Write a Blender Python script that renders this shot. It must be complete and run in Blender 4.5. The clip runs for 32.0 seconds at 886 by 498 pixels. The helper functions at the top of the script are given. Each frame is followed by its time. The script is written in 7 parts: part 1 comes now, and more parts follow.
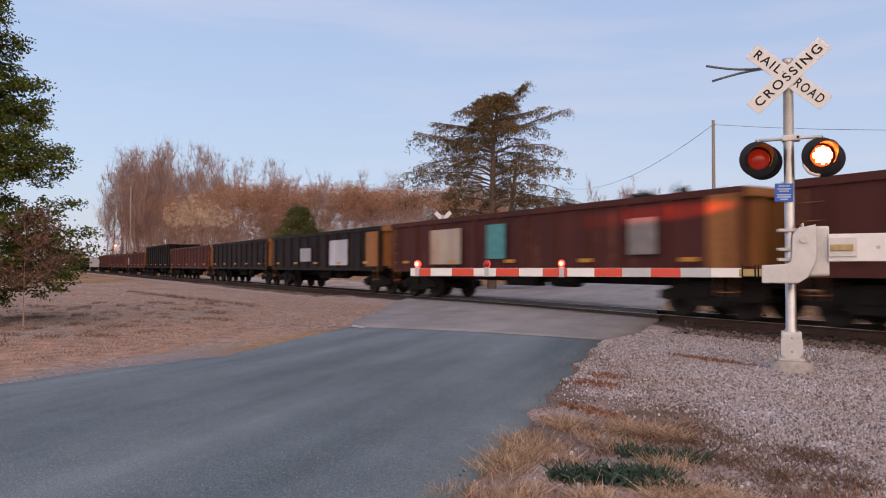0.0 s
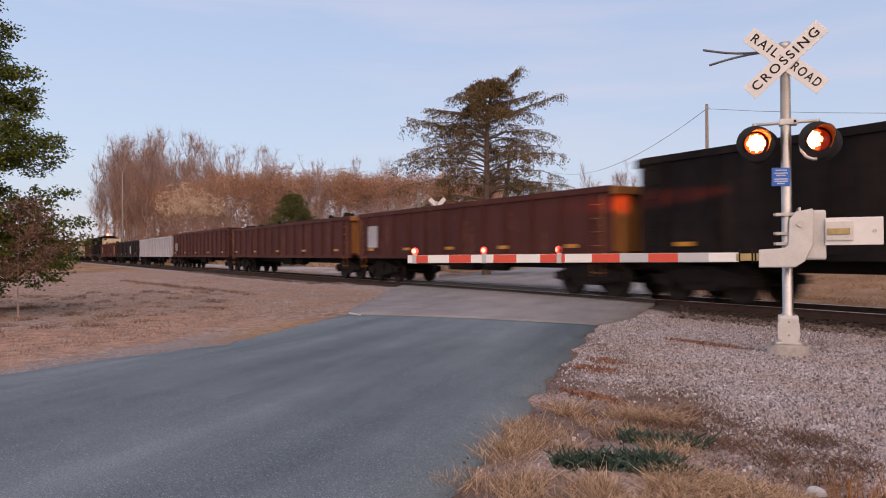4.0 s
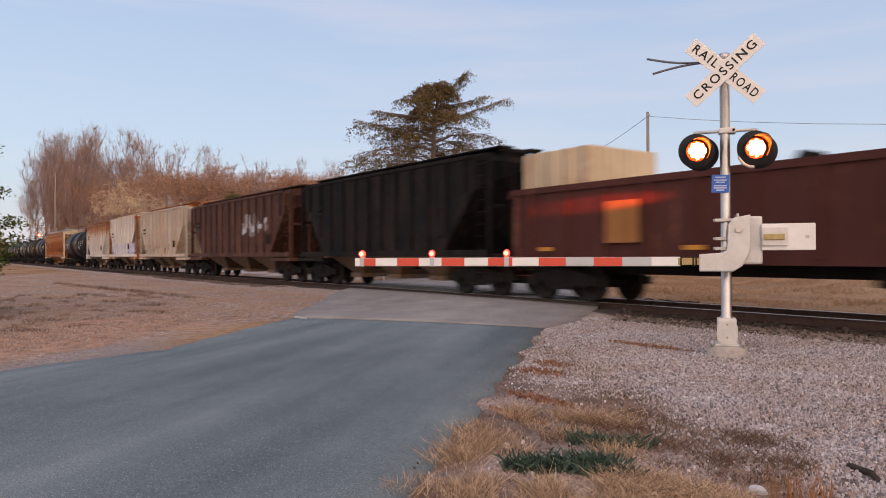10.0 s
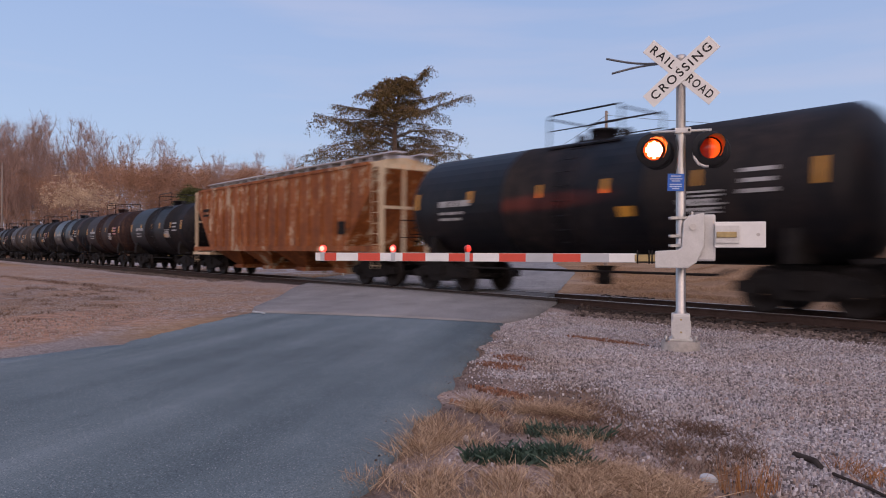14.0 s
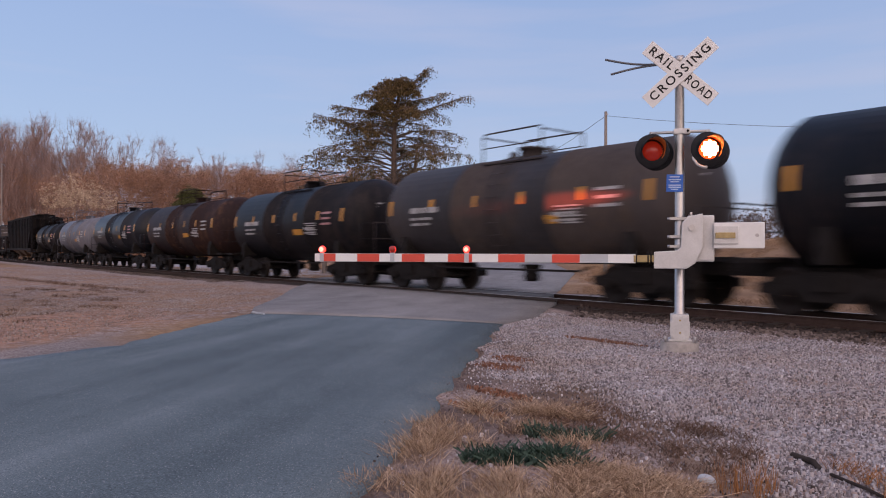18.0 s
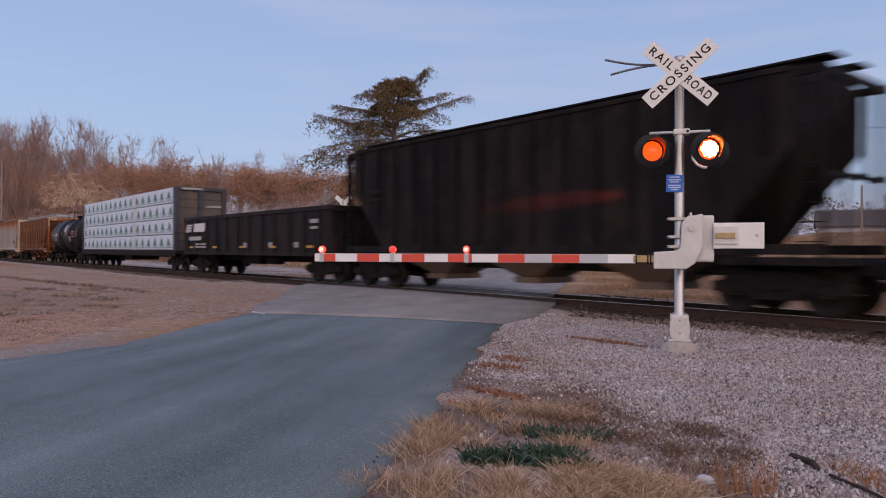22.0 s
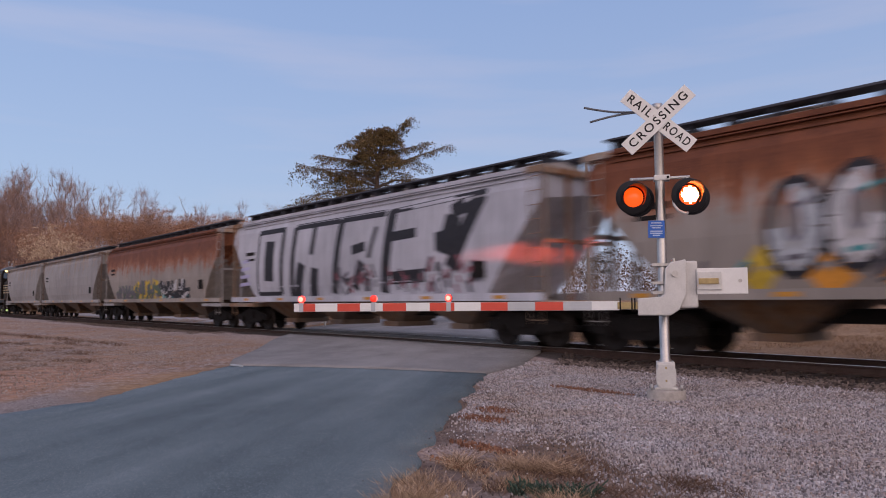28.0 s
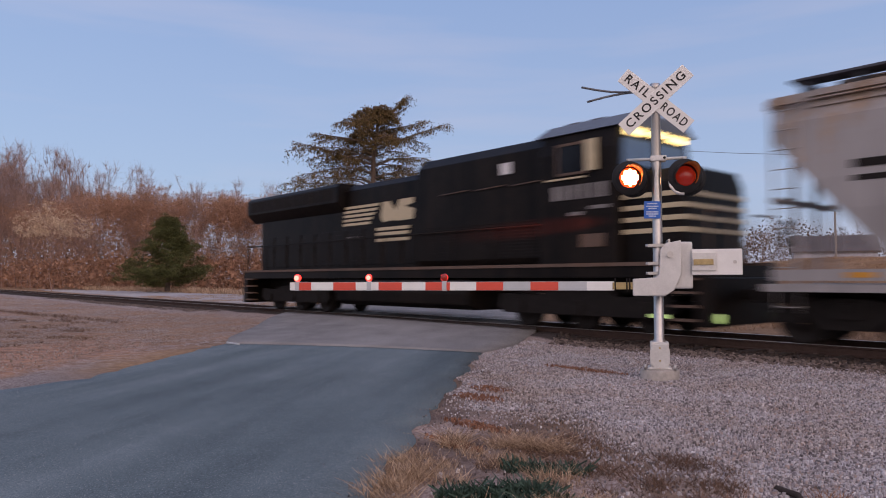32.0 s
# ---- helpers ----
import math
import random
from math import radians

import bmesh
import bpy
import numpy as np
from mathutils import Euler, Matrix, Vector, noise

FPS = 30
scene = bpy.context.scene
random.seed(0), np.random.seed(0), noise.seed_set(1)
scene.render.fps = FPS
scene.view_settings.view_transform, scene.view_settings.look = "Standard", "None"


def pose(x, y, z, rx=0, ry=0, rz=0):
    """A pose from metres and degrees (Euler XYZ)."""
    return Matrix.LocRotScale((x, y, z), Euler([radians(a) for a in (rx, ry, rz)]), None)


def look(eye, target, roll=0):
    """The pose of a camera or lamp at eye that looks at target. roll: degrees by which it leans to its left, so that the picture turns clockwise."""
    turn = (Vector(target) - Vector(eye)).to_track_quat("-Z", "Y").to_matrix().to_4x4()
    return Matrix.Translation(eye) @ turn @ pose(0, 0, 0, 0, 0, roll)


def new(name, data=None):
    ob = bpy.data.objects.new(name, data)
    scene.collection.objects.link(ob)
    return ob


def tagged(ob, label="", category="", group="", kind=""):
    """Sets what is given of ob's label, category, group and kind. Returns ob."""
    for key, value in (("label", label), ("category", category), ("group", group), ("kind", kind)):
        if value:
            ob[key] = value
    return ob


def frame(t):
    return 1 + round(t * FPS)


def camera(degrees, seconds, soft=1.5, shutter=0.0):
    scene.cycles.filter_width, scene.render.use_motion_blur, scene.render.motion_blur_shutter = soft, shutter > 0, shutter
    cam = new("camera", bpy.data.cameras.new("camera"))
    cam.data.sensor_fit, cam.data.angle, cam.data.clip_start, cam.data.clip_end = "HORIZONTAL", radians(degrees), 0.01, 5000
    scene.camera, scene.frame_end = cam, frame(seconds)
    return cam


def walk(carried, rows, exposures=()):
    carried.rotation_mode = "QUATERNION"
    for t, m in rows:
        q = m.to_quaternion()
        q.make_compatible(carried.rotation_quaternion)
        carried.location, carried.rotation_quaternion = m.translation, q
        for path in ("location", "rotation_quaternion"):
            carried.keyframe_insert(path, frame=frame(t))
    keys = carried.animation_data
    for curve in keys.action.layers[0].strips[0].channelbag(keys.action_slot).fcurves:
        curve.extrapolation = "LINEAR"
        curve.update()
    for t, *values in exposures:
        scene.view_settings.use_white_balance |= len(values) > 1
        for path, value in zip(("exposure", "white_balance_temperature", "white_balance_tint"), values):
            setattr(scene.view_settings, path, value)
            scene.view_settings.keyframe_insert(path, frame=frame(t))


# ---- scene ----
# camera: seconds, place, yaw to the left of +y, pitch up, roll of the picture clockwise
PATH = [
    (0.0, 0.050, 0.092, 1.376, 59.11, 1.42, 0.09),
    (1.0, 0.045, 0.080, 1.377, 59.08, 0.11, -0.10),
    (2.0, 0.033, 0.076, 1.380, 58.54, 0.11, -0.36),
    (3.0, 0.024, 0.066, 1.386, 58.54, 0.03, -0.70),
    (4.0, 0.006, 0.053, 1.387, 58.60, 0.31, -0.40),
    (4.4, -0.010, 0.041, 1.395, 58.97, 0.44, -0.87),
    (6.5, -0.036, 0.034, 1.397, 58.45, -0.06, -0.07),
    (7.0, -0.046, 0.042, 1.397, 57.56, -0.05, -0.23),
    (7.5, -0.042, 0.041, 1.397, 55.53, -0.37, -0.21),
    (8.0, -0.045, 0.046, 1.396, 53.85, -0.58, -0.14),
    (9.0, -0.039, 0.041, 1.394, 53.61, -0.51, -0.35),
    (10.0, -0.038, 0.038, 1.392, 54.22, 0.52, -0.15),
    (11.0, -0.026, 0.030, 1.389, 54.25, 0.12, 0.27),
    (11.6, -0.007, 0.015, 1.386, 53.16, 0.06, 0.37),
    (12.0, -0.000, -0.013, 1.384, 52.29, 0.13, 0.26),
    (12.5, -0.010, -0.005, 1.383, 51.67, 0.15, 0.25),
    (13.0, -0.015, -0.002, 1.381, 51.26, 0.15, 0.23),
    (13.5, -0.018, -0.002, 1.382, 51.03, 0.16, 0.24),
    (14.0, -0.015, -0.003, 1.383, 50.98, 0.18, 0.27),
    (14.5, -0.013, -0.004, 1.382, 50.98, 0.21, 0.26),
    (16.5, -0.006, -0.001, 1.382, 50.98, 0.21, 0.27),
    (17.0, -0.005, -0.001, 1.383, 51.00, 0.22, 0.25),
    (18.0, -0.003, -0.001, 1.387, 50.96, 0.22, 0.25),
    (19.0, 0.002, -0.006, 1.387, 50.95, 0.22, 0.29),
    (20.0, 0.006, -0.013, 1.391, 50.97, 0.22, 0.31),
    (21.0, 0.003, -0.008, 1.394, 50.96, 0.21, 0.29),
    (22.0, 0.002, -0.002, 1.394, 50.96, 0.19, 0.27),
    (23.0, -0.000, 0.000, 1.400, 50.98, 0.15, 0.30),
    (23.5, -0.002, -0.001, 1.398, 50.99, 0.17, 0.33),
    (24.0, -0.006, 0.003, 1.398, 50.98, 0.16, 0.28),
    (24.5, -0.007, 0.007, 1.397, 50.99, 0.16, 0.28),
    (26.5, -0.044, 0.039, 1.405, 50.77, 2.20, -0.32),
    (27.0, -0.066, 0.068, 1.402, 50.31, 3.13, -0.39),
    (27.5, -0.083, 0.097, 1.402, 49.89, 3.81, -0.37),
    (28.0, -0.091, 0.117, 1.399, 49.65, 4.09, -0.37),
    (28.5, -0.097, 0.128, 1.399, 49.60, 3.93, -0.32),
    (29.0, -0.095, 0.137, 1.395, 49.54, 3.42, -0.20),
    (29.5, -0.098, 0.140, 1.396, 49.56, 2.85, -0.09),
    (30.0, -0.103, 0.150, 1.396, 49.54, 2.54, -0.14),
    (30.5, -0.101, 0.148, 1.399, 49.57, 2.44, -0.08),
    (31.0, -0.097, 0.139, 1.399, 49.51, 2.45, -0.07),
    (31.5, -0.088, 0.130, 1.404, 49.51, 2.41, -0.08),
    (32.0, -0.079, 0.123, 1.403, 49.39, 2.41, -0.07),
]
cam = camera(64.0, 32.0, 1.05, 0.5)
walk(cam, [(t, Matrix.Translation((x, y, z)) @ pose(0, 0, 0, 0, 0, yaw) @ pose(0, 0, 0, 90 + pitch) @ pose(0, 0, 0, 0, 0, roll))
           for t, x, y, z, yaw, pitch, roll in PATH],
     [(0, 0.42, 7500, 6), (4.5, 0.47, 7900, 8), (9, 0.5, 8000, 4), (11.5, 0.5, 8100, 4), (12.0, 0.55, 7150, 11), (13.2, 0.47, 7000, 7), (14, 0.18, 6800, 8), (15.5, 0.32, 6800, 10), (17, 0.32, 6800, 10), (17.8, 0.15, 6750, 8), (20, 0.12, 6750, 8), (32, 0.07, 6700, 7)])

# ---- sky and light: after sunset, soft blue sky with a warm low glow along the track ----
world = bpy.data.worlds.new("dusk_sky")
scene.world = world
world.use_nodes = True
wn, wl = world.node_tree.nodes, world.node_tree.links
wn.clear()
sky = wn.new("ShaderNodeTexSky")
sky.sky_type, sky.sun_disc = "NISHITA", False
sky.sun_elevation, sky.sun_rotation = radians(4), radians(78)
sky.air_density, sky.dust_density, sky.ozone_density = 1.0, 0.6, 3.0
coord = wn.new("ShaderNodeTexCoord")
sep = wn.new("ShaderNodeSeparateXYZ")
wl.new(coord.outputs["Generated"], sep.inputs[0])
ramp = wn.new("ShaderNodeValToRGB")
ramp.color_ramp.elements[0].position, ramp.color_ramp.elements[0].color = 0.0, (0.485, 0.50, 0.70, 1)
ramp.color_ramp.elements[1].position, ramp.color_ramp.elements[1].color = 0.6, (0.22, 0.34, 0.68, 1)
mid = ramp.color_ramp.elements.new(0.12)
mid.color = (0.415, 0.51, 0.775, 1)
wl.new(sep.outputs["Z"], ramp.inputs[0])
# long thin cloud streaks low over the horizon
stretch = wn.new("ShaderNodeMapping")
stretch.inputs["Scale"].default_value = (1.0, 1.0, 9)
cloud = wn.new("ShaderNodeTexNoise")
cloud.inputs["Scale"].default_value, cloud.inputs["Detail"].default_value = 2.2, 5
wl.new(coord.outputs["Generated"], stretch.inputs[0])
wl.new(stretch.outputs[0], cloud.inputs["Vector"])
cramp = wn.new("ShaderNodeValToRGB")
cramp.color_ramp.elements[0].position, cramp.color_ramp.elements[1].position = 0.46, 0.68
cramp.color_ramp.elements[1].color = (0.34, 0.34, 0.34, 1)
wl.new(cloud.outputs["Fac"], cramp.inputs[0])
clouded = wn.new("ShaderNodeMixRGB")
clouded.inputs["Color2"].default_value = (0.56, 0.545, 0.73, 1)
wl.new(cramp.outputs[0], clouded.inputs["Fac"])
wl.new(ramp.outputs[0], clouded.inputs["Color1"])
air = wn.new("ShaderNodeMixRGB")
air.blend_type, air.inputs["Fac"].default_value = "ADD", 1.0
dim = wn.new("ShaderNodeMixRGB")
dim.blend_type, dim.inputs["Fac"].default_value, dim.inputs["Color2"].default_value = "MULTIPLY", 1.0, (0.05, 0.05, 0.05, 1)
wl.new(sky.outputs[0], dim.inputs["Color1"])
wl.new(clouded.outputs[0], air.inputs["Color1"])
wl.new(dim.outputs[0], air.inputs["Color2"])
# the broad warm glow on the sun's side, behind the camera
toward = wn.new("ShaderNodeVectorMath")
toward.operation = "DOT_PRODUCT"
toward.inputs[1].default_value = Vector((0.66, -0.55, 0.5)).normalized()
wl.new(coord.outputs["Generated"], toward.inputs[0])
spread = wn.new("ShaderNodeMapRange")
spread.interpolation_type = "SMOOTHSTEP"
spread.inputs[1].default_value, spread.inputs[2].default_value = -0.15, 1.0
wl.new(toward.outputs["Value"], spread.inputs[0])
glowing = wn.new("ShaderNodeMixRGB")
glowing.blend_type = "ADD"
glowing.inputs["Color2"].default_value = (0.95, 0.66, 0.52, 1)
wl.new(spread.outputs[0], glowing.inputs["Fac"])
wl.new(air.outputs[0], glowing.inputs["Color1"])
back = wn.new("ShaderNodeBackground")
back.inputs["Strength"].default_value = 0.84
wl.new(glowing.outputs[0], back.inputs[0])
wl.new(back.outputs[0], wn.new("ShaderNodeOutputWorld").inputs[0])

sun_data = bpy.data.lights.new("sun", "SUN")
sun_data.energy, sun_data.angle, sun_data.color = 0.4, radians(50), (1.0, 0.66, 0.42)
new("sun", sun_data).matrix_world = look((80, -40, 38), (0, 0, 0))


# ---- materials ----
def material(name, rough=0.8, metal=0.0):
    m = bpy.data.materials.new(name)
    m.use_nodes = True
    b = m.node_tree.nodes["Principled BSDF"]
    b.inputs["Roughness"].default_value, b.inputs["Metallic"].default_value = rough, metal
    return m, m.node_tree.nodes, m.node_tree.links, b


def noise_node(n, l, scale, detail=4, stretch=None, rough=0.55, space="Object"):
    c = n.new("ShaderNodeTexCoord")
    t = n.new("ShaderNodeTexNoise")
    t.inputs["Scale"].default_value, t.inputs["Detail"].default_value, t.inputs["Roughness"].default_value = scale, detail, rough
    if stretch:
        mp = n.new("ShaderNodeMapping")
        mp.inputs["Scale"].default_value = stretch
        l.new(c.outputs[space], mp.inputs[0])
        l.new(mp.outputs[0], t.inputs["Vector"])
    else:
        l.new(c.outputs[space], t.inputs["Vector"])
    return t.outputs["Fac"]


def ramp_node(n, l, fac, stops):
    r = n.new("ShaderNodeValToRGB")
    e = r.color_ramp.elements
    while len(e) < len(stops):
        e.new(0.5)
    for el, (p, c) in zip(e, stops):
        el.position, el.color = p, ((*c, 1) if len(c) == 3 else c) if isinstance(c, tuple) else (c, c, c, 1)
    l.new(fac, r.inputs[0])
    return r.outputs[0]


def mix_node(n, l, fac, a, b, mode="MIX"):
    m = n.new("ShaderNodeMixRGB")
    m.blend_type = mode
    for socket, v in zip(m.inputs, (fac, a, b)):
        if isinstance(v, (int, float)):
            socket.default_value = v
        elif isinstance(v, tuple):
            socket.default_value = (*v, 1)
        else:
            l.new(v, socket)
    return m.outputs[0]


def bump_node(n, l, b, height, strength=0.3, distance=0.01):
    k = n.new("ShaderNodeBump")
    k.inputs["Strength"].default_value, k.inputs["Distance"].default_value = strength, distance
    l.new(height, k.inputs["Height"])
    l.new(k.outputs[0], b.inputs["Normal"])


def plain(name, color, rough=0.6, metal=0.0, vary=0.25, scale=6.0, bump=0.1):
    """A painted or raw surface with grain at two scales."""
    m, n, l, b = material(name, rough, metal)
    if max(color) < 0.1:
        b.inputs["Specular IOR Level"].default_value = 0.15
    big, fine = noise_node(n, l, scale, 3), noise_node(n, l, scale * 9, 3)
    tone = mix_node(n, l, 0.35, big, fine)
    low, high = tuple(c * (1 - vary) for c in color), tuple(min(1, c * (1 + vary)) for c in color)
    l.new(ramp_node(n, l, tone, [(0.3, low), (0.7, high)]), b.inputs["Base Color"])
    if bump:
        bump_node(n, l, b, fine, bump, 0.004)
    return m


def glow(name, color, strength, base=(0.1, 0.01, 0.01)):
    m, n, l, b = material(name, 0.25)
    b.inputs["Base Color"].default_value = (*base, 1)
    b.inputs["Emission Color"].default_value = (*color, 1)
    b.inputs["Emission Strength"].default_value = strength
    return m


def weathered(name, paint, rust=(0.19, 0.07, 0.03), amount=0.4, top=0.0, middle=3.6, rough=0.65, streak=1.0, soft=0.12, gloss=None):
    """Car paint with rust blotches and streaks that run down; top: how far the rust spreads from the roof, round the height middle."""
    m, n, l, b = material(name, rough)
    b.inputs["Specular IOR Level"].default_value = gloss or (0.3 if max(paint) > 0.1 else 0.14)
    blot = noise_node(n, l, 0.9, 6, (1.0, 1.0, 0.45), 0.65)
    runs = noise_node(n, l, 2.6, 5, (1.6, 1.6, 0.1), 0.65)
    dirt = noise_node(n, l, 0.35, 5)
    wash = noise_node(n, l, 5.0, 4, (1.5, 1.5, 0.07), 0.6)
    fine = noise_node(n, l, 24, 3)
    f = mix_node(n, l, 0.5 * streak, blot, runs)
    f = mix_node(n, l, 0.22, f, noise_node(n, l, 5.5, 5, (1.0, 1.0, 0.8), 0.7))
    if top:
        c = n.new("ShaderNodeTexCoord")
        s = n.new("ShaderNodeSeparateXYZ")
        l.new(c.outputs["Object"], s.inputs[0])
        r = n.new("ShaderNodeMapRange")
        r.inputs[1].default_value, r.inputs[2].default_value = middle - 1.0, middle + 1.0
        r.inputs[3].default_value, r.inputs[4].default_value = -top, top
        l.new(s.outputs["Z"], r.inputs[0])
        f = mix_node(n, l, 1.0, f, r.outputs[0], "ADD")
    mask = ramp_node(n, l, f, [(0.68 - soft / 2 - 0.35 * amount, 0.0), (0.68 + soft / 2 - 0.35 * amount, 1.0)])
    shade = ramp_node(n, l, mix_node(n, l, 0.5, dirt, wash), [(0.36, tuple(c * 0.66 for c in paint)), (0.62, tuple(min(1, c * 1.15) for c in paint))])
    redder = ramp_node(n, l, mix_node(n, l, 0.55, fine, wash), [(0.36, tuple(c * 0.55 for c in rust)), (0.64, tuple(c * 1.4 for c in rust))])
    fresh = ramp_node(n, l, f, [(0.68 - 0.35 * amount, (1.7, 1.75, 1.6)), (0.82 - 0.35 * amount, (0.85, 0.8, 0.8))])
    redder = mix_node(n, l, 1.0, redder, fresh, "MULTIPLY")        # fresher, more orange rust towards the edges of a patch
    l.new(mix_node(n, l, mask, shade, redder), b.inputs["Base Color"])
    bump_node(n, l, b, fine, 0.15, 0.006)
    return m


M = {}
def pavement(name, low, mid, high, fleck, tracks=0.5):
    """Asphalt: fine grain, pale aggregate flecks and soft lengthwise wear along the road."""
    m, n, l, b = material(name, 0.92)
    b.inputs["Specular IOR Level"].default_value = 0.15
    c = n.new("ShaderNodeTexCoord")
    turn = n.new("ShaderNodeMapping")
    turn.vector_type = "TEXTURE"
    turn.inputs["Rotation"].default_value = (0, 0, radians(129.8))
    turn.inputs["Scale"].default_value = (9.0, 1.0, 1.0)
    l.new(c.outputs["Object"], turn.inputs[0])
    wear = n.new("ShaderNodeTexNoise")
    wear.inputs["Scale"].default_value, wear.inputs["Detail"].default_value = 0.8, 5
    l.new(turn.outputs[0], wear.inputs["Vector"])
    grit, patch = noise_node(n, l, 75, 3, None, 0.75), noise_node(n, l, 0.9, 6, None, 0.65)
    tone = mix_node(n, l, 0.42, mix_node(n, l, tracks, patch, wear.outputs["Fac"]), grit)
    col = ramp_node(n, l, tone, [(0.39, low), (0.5, mid), (0.61, high)])
    vor = n.new("ShaderNodeTexVoronoi")
    vor.inputs["Scale"].default_value = 150
    l.new(c.outputs["Object"], vor.inputs["Vector"])
    split = n.new("ShaderNodeSeparateColor")
    l.new(vor.outputs["Color"], split.inputs[0])
    col = mix_node(n, l, ramp_node(n, l, split.outputs[0], [(0.93, 0.0), (0.985, 0.75)]), col, fleck)
    col = mix_node(n, l, ramp_node(n, l, split.outputs[1], [(0.86, 0.0), (0.95, 0.5)]), col, tuple(v * 0.5 for v in low))
    l.new(col, b.inputs["Base Color"])
    bump_node(n, l, b, grit, 0.6, 0.008)
    return m


M["asphalt"] = pavement("old_asphalt", (0.066, 0.089, 0.1), (0.127, 0.162, 0.174), (0.212, 0.253, 0.266), (0.36, 0.37, 0.37), 0.78)
M["old_asphalt"] = pavement("pale_worn_asphalt", (0.152, 0.145, 0.142), (0.229, 0.219, 0.213), (0.315, 0.301, 0.291), (0.45, 0.42, 0.4), 0.5)
M["pale_gravel"] = pavement("pale_gravel_road", (0.26, 0.235, 0.23), (0.37, 0.34, 0.335), (0.46, 0.43, 0.42), (0.55, 0.52, 0.5), 0.4)
M["steel_rail"] = plain("worn_steel", (0.45, 0.41, 0.38), 0.3, 0.9, 0.15)
M["rail_side"] = plain("rusted_rail", (0.055, 0.035, 0.028), 0.8)
M["tie"] = plain("creosoted_timber", (0.045, 0.035, 0.03), 0.9, 0, 0.4)
M["galvanised"] = plain("galvanised_steel", (0.47, 0.45, 0.43), 0.32, 0.85, 0.2, 4)
M["cast"] = plain("grey_cast_aluminium", (0.56, 0.55, 0.53), 0.5, 0.35, 0.15, 5)
M["sign_white"] = plain("white_reflective_sheet", (0.72, 0.71, 0.68), 0.5, 0, 0.06)
M["sign_black"] = plain("black_letter", (0.02, 0.02, 0.02), 0.6)
M["matt_black"] = plain("matt_black_paint", (0.022, 0.022, 0.024), 0.55)
M["stripe_red"] = plain("red_reflective_sheet", (0.62, 0.07, 0.04), 0.4, 0, 0.06)
M["stripe_white"] = plain("white_arm_sheet", (0.74, 0.74, 0.72), 0.4, 0, 0.06)
M["stripe_grey"] = plain("grey_arm_sheet", (0.45, 0.47, 0.49), 0.4, 0, 0.06)
M["concrete"] = plain("weathered_concrete", (0.34, 0.31, 0.28), 0.9, 0, 0.25, 12, 0.4)
M["blue_sign"] = plain("blue_sign_sheet", (0.012, 0.11, 0.46), 0.4, 0, 0.1)
M["brass"] = plain("dull_brass", (0.38, 0.29, 0.14), 0.5, 0.6)
M["cable"] = plain("dark_cable", (0.12, 0.12, 0.13), 0.6)
M["wood_pole"] = plain("grey_pole_timber", (0.24, 0.2, 0.17), 0.9, 0, 0.3, 9)
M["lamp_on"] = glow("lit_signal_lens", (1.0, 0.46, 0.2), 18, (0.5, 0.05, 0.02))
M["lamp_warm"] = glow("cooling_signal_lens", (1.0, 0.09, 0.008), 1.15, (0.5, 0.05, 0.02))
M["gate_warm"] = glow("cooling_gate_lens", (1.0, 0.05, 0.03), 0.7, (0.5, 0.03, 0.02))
# red outer ring imitates the halo round the bright lens core
M["lamp_rim"] = glow("lens_glow_rim", (1.0, 0.065, 0.012), 2.3, (0.5, 0.05, 0.02))
# lens light on the black hood is put into this orange lining
M["hood_inside"] = plain("lamplit_orange_hood_lining", (0.55, 0.16, 0.03), 0.6)
# lens that is off; a faint emission is added to show its red
M["lamp_off"] = glow("faint_red_signal_lens", (1.0, 0.05, 0.02), 0.11, (0.15, 0.01, 0.008))
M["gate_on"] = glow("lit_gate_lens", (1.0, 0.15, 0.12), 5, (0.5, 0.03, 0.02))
M["signal_red"] = glow("far_red_signal_lens", (1.0, 0.06, 0.04), 14, (0.5, 0.03, 0.02))
M["headlight"] = glow("warm_headlight", (1.0, 0.72, 0.28), 2.2, (0.8, 0.7, 0.5))
M["ditch_light"] = glow("ditch_light", (0.75, 1.0, 0.35), 0.5, (0.4, 0.5, 0.25))
M["truck"] = plain("grimy_cast_steel", (0.016, 0.0135, 0.0125), 0.85, 0.0, 0.4)
M["wheel"] = plain("brown_wheel_steel", (0.025, 0.02, 0.018), 0.6, 0.2, 0.3)
M["tank_black"] = weathered("black_tank_paint", (0.0088, 0.009, 0.0115), (0.021, 0.015, 0.015), 0.34, rough=0.48, soft=0.2)
M["tank_blue"] = weathered("glossy_blue_black_paint", (0.01, 0.0115, 0.016), (0.04, 0.022, 0.014), 0.06, rough=0.34, gloss=0.25)
M["tank_brown"] = weathered("rust_brown_tank_paint", (0.028, 0.015, 0.014), (0.06, 0.03, 0.018), 0.32, rough=0.58)
M["tank_grey"] = weathered("grey_tank_paint", (0.155, 0.152, 0.17), (0.1, 0.08, 0.07), 0.1, rough=0.5)
M["tank_tan"] = weathered("grimy_grey_tank_paint", (0.062, 0.052, 0.05), (0.05, 0.035, 0.028), 0.3, rough=0.55)
M["yellow"] = plain("yellow_reflector", (0.5, 0.23, 0.025), 0.4, 0, 0.1)
M["stencil"] = plain("faded_white_stencil", (0.36, 0.35, 0.34), 0.6, 0, 0.3)
M["pink"] = plain("faded_red_stencil", (0.4, 0.2, 0.2), 0.6, 0, 0.2)
M["hop_grey"] = weathered("grey_hopper_paint", (0.3, 0.282, 0.275), (0.2, 0.115, 0.06), 0.28, 0.05, 3.4)
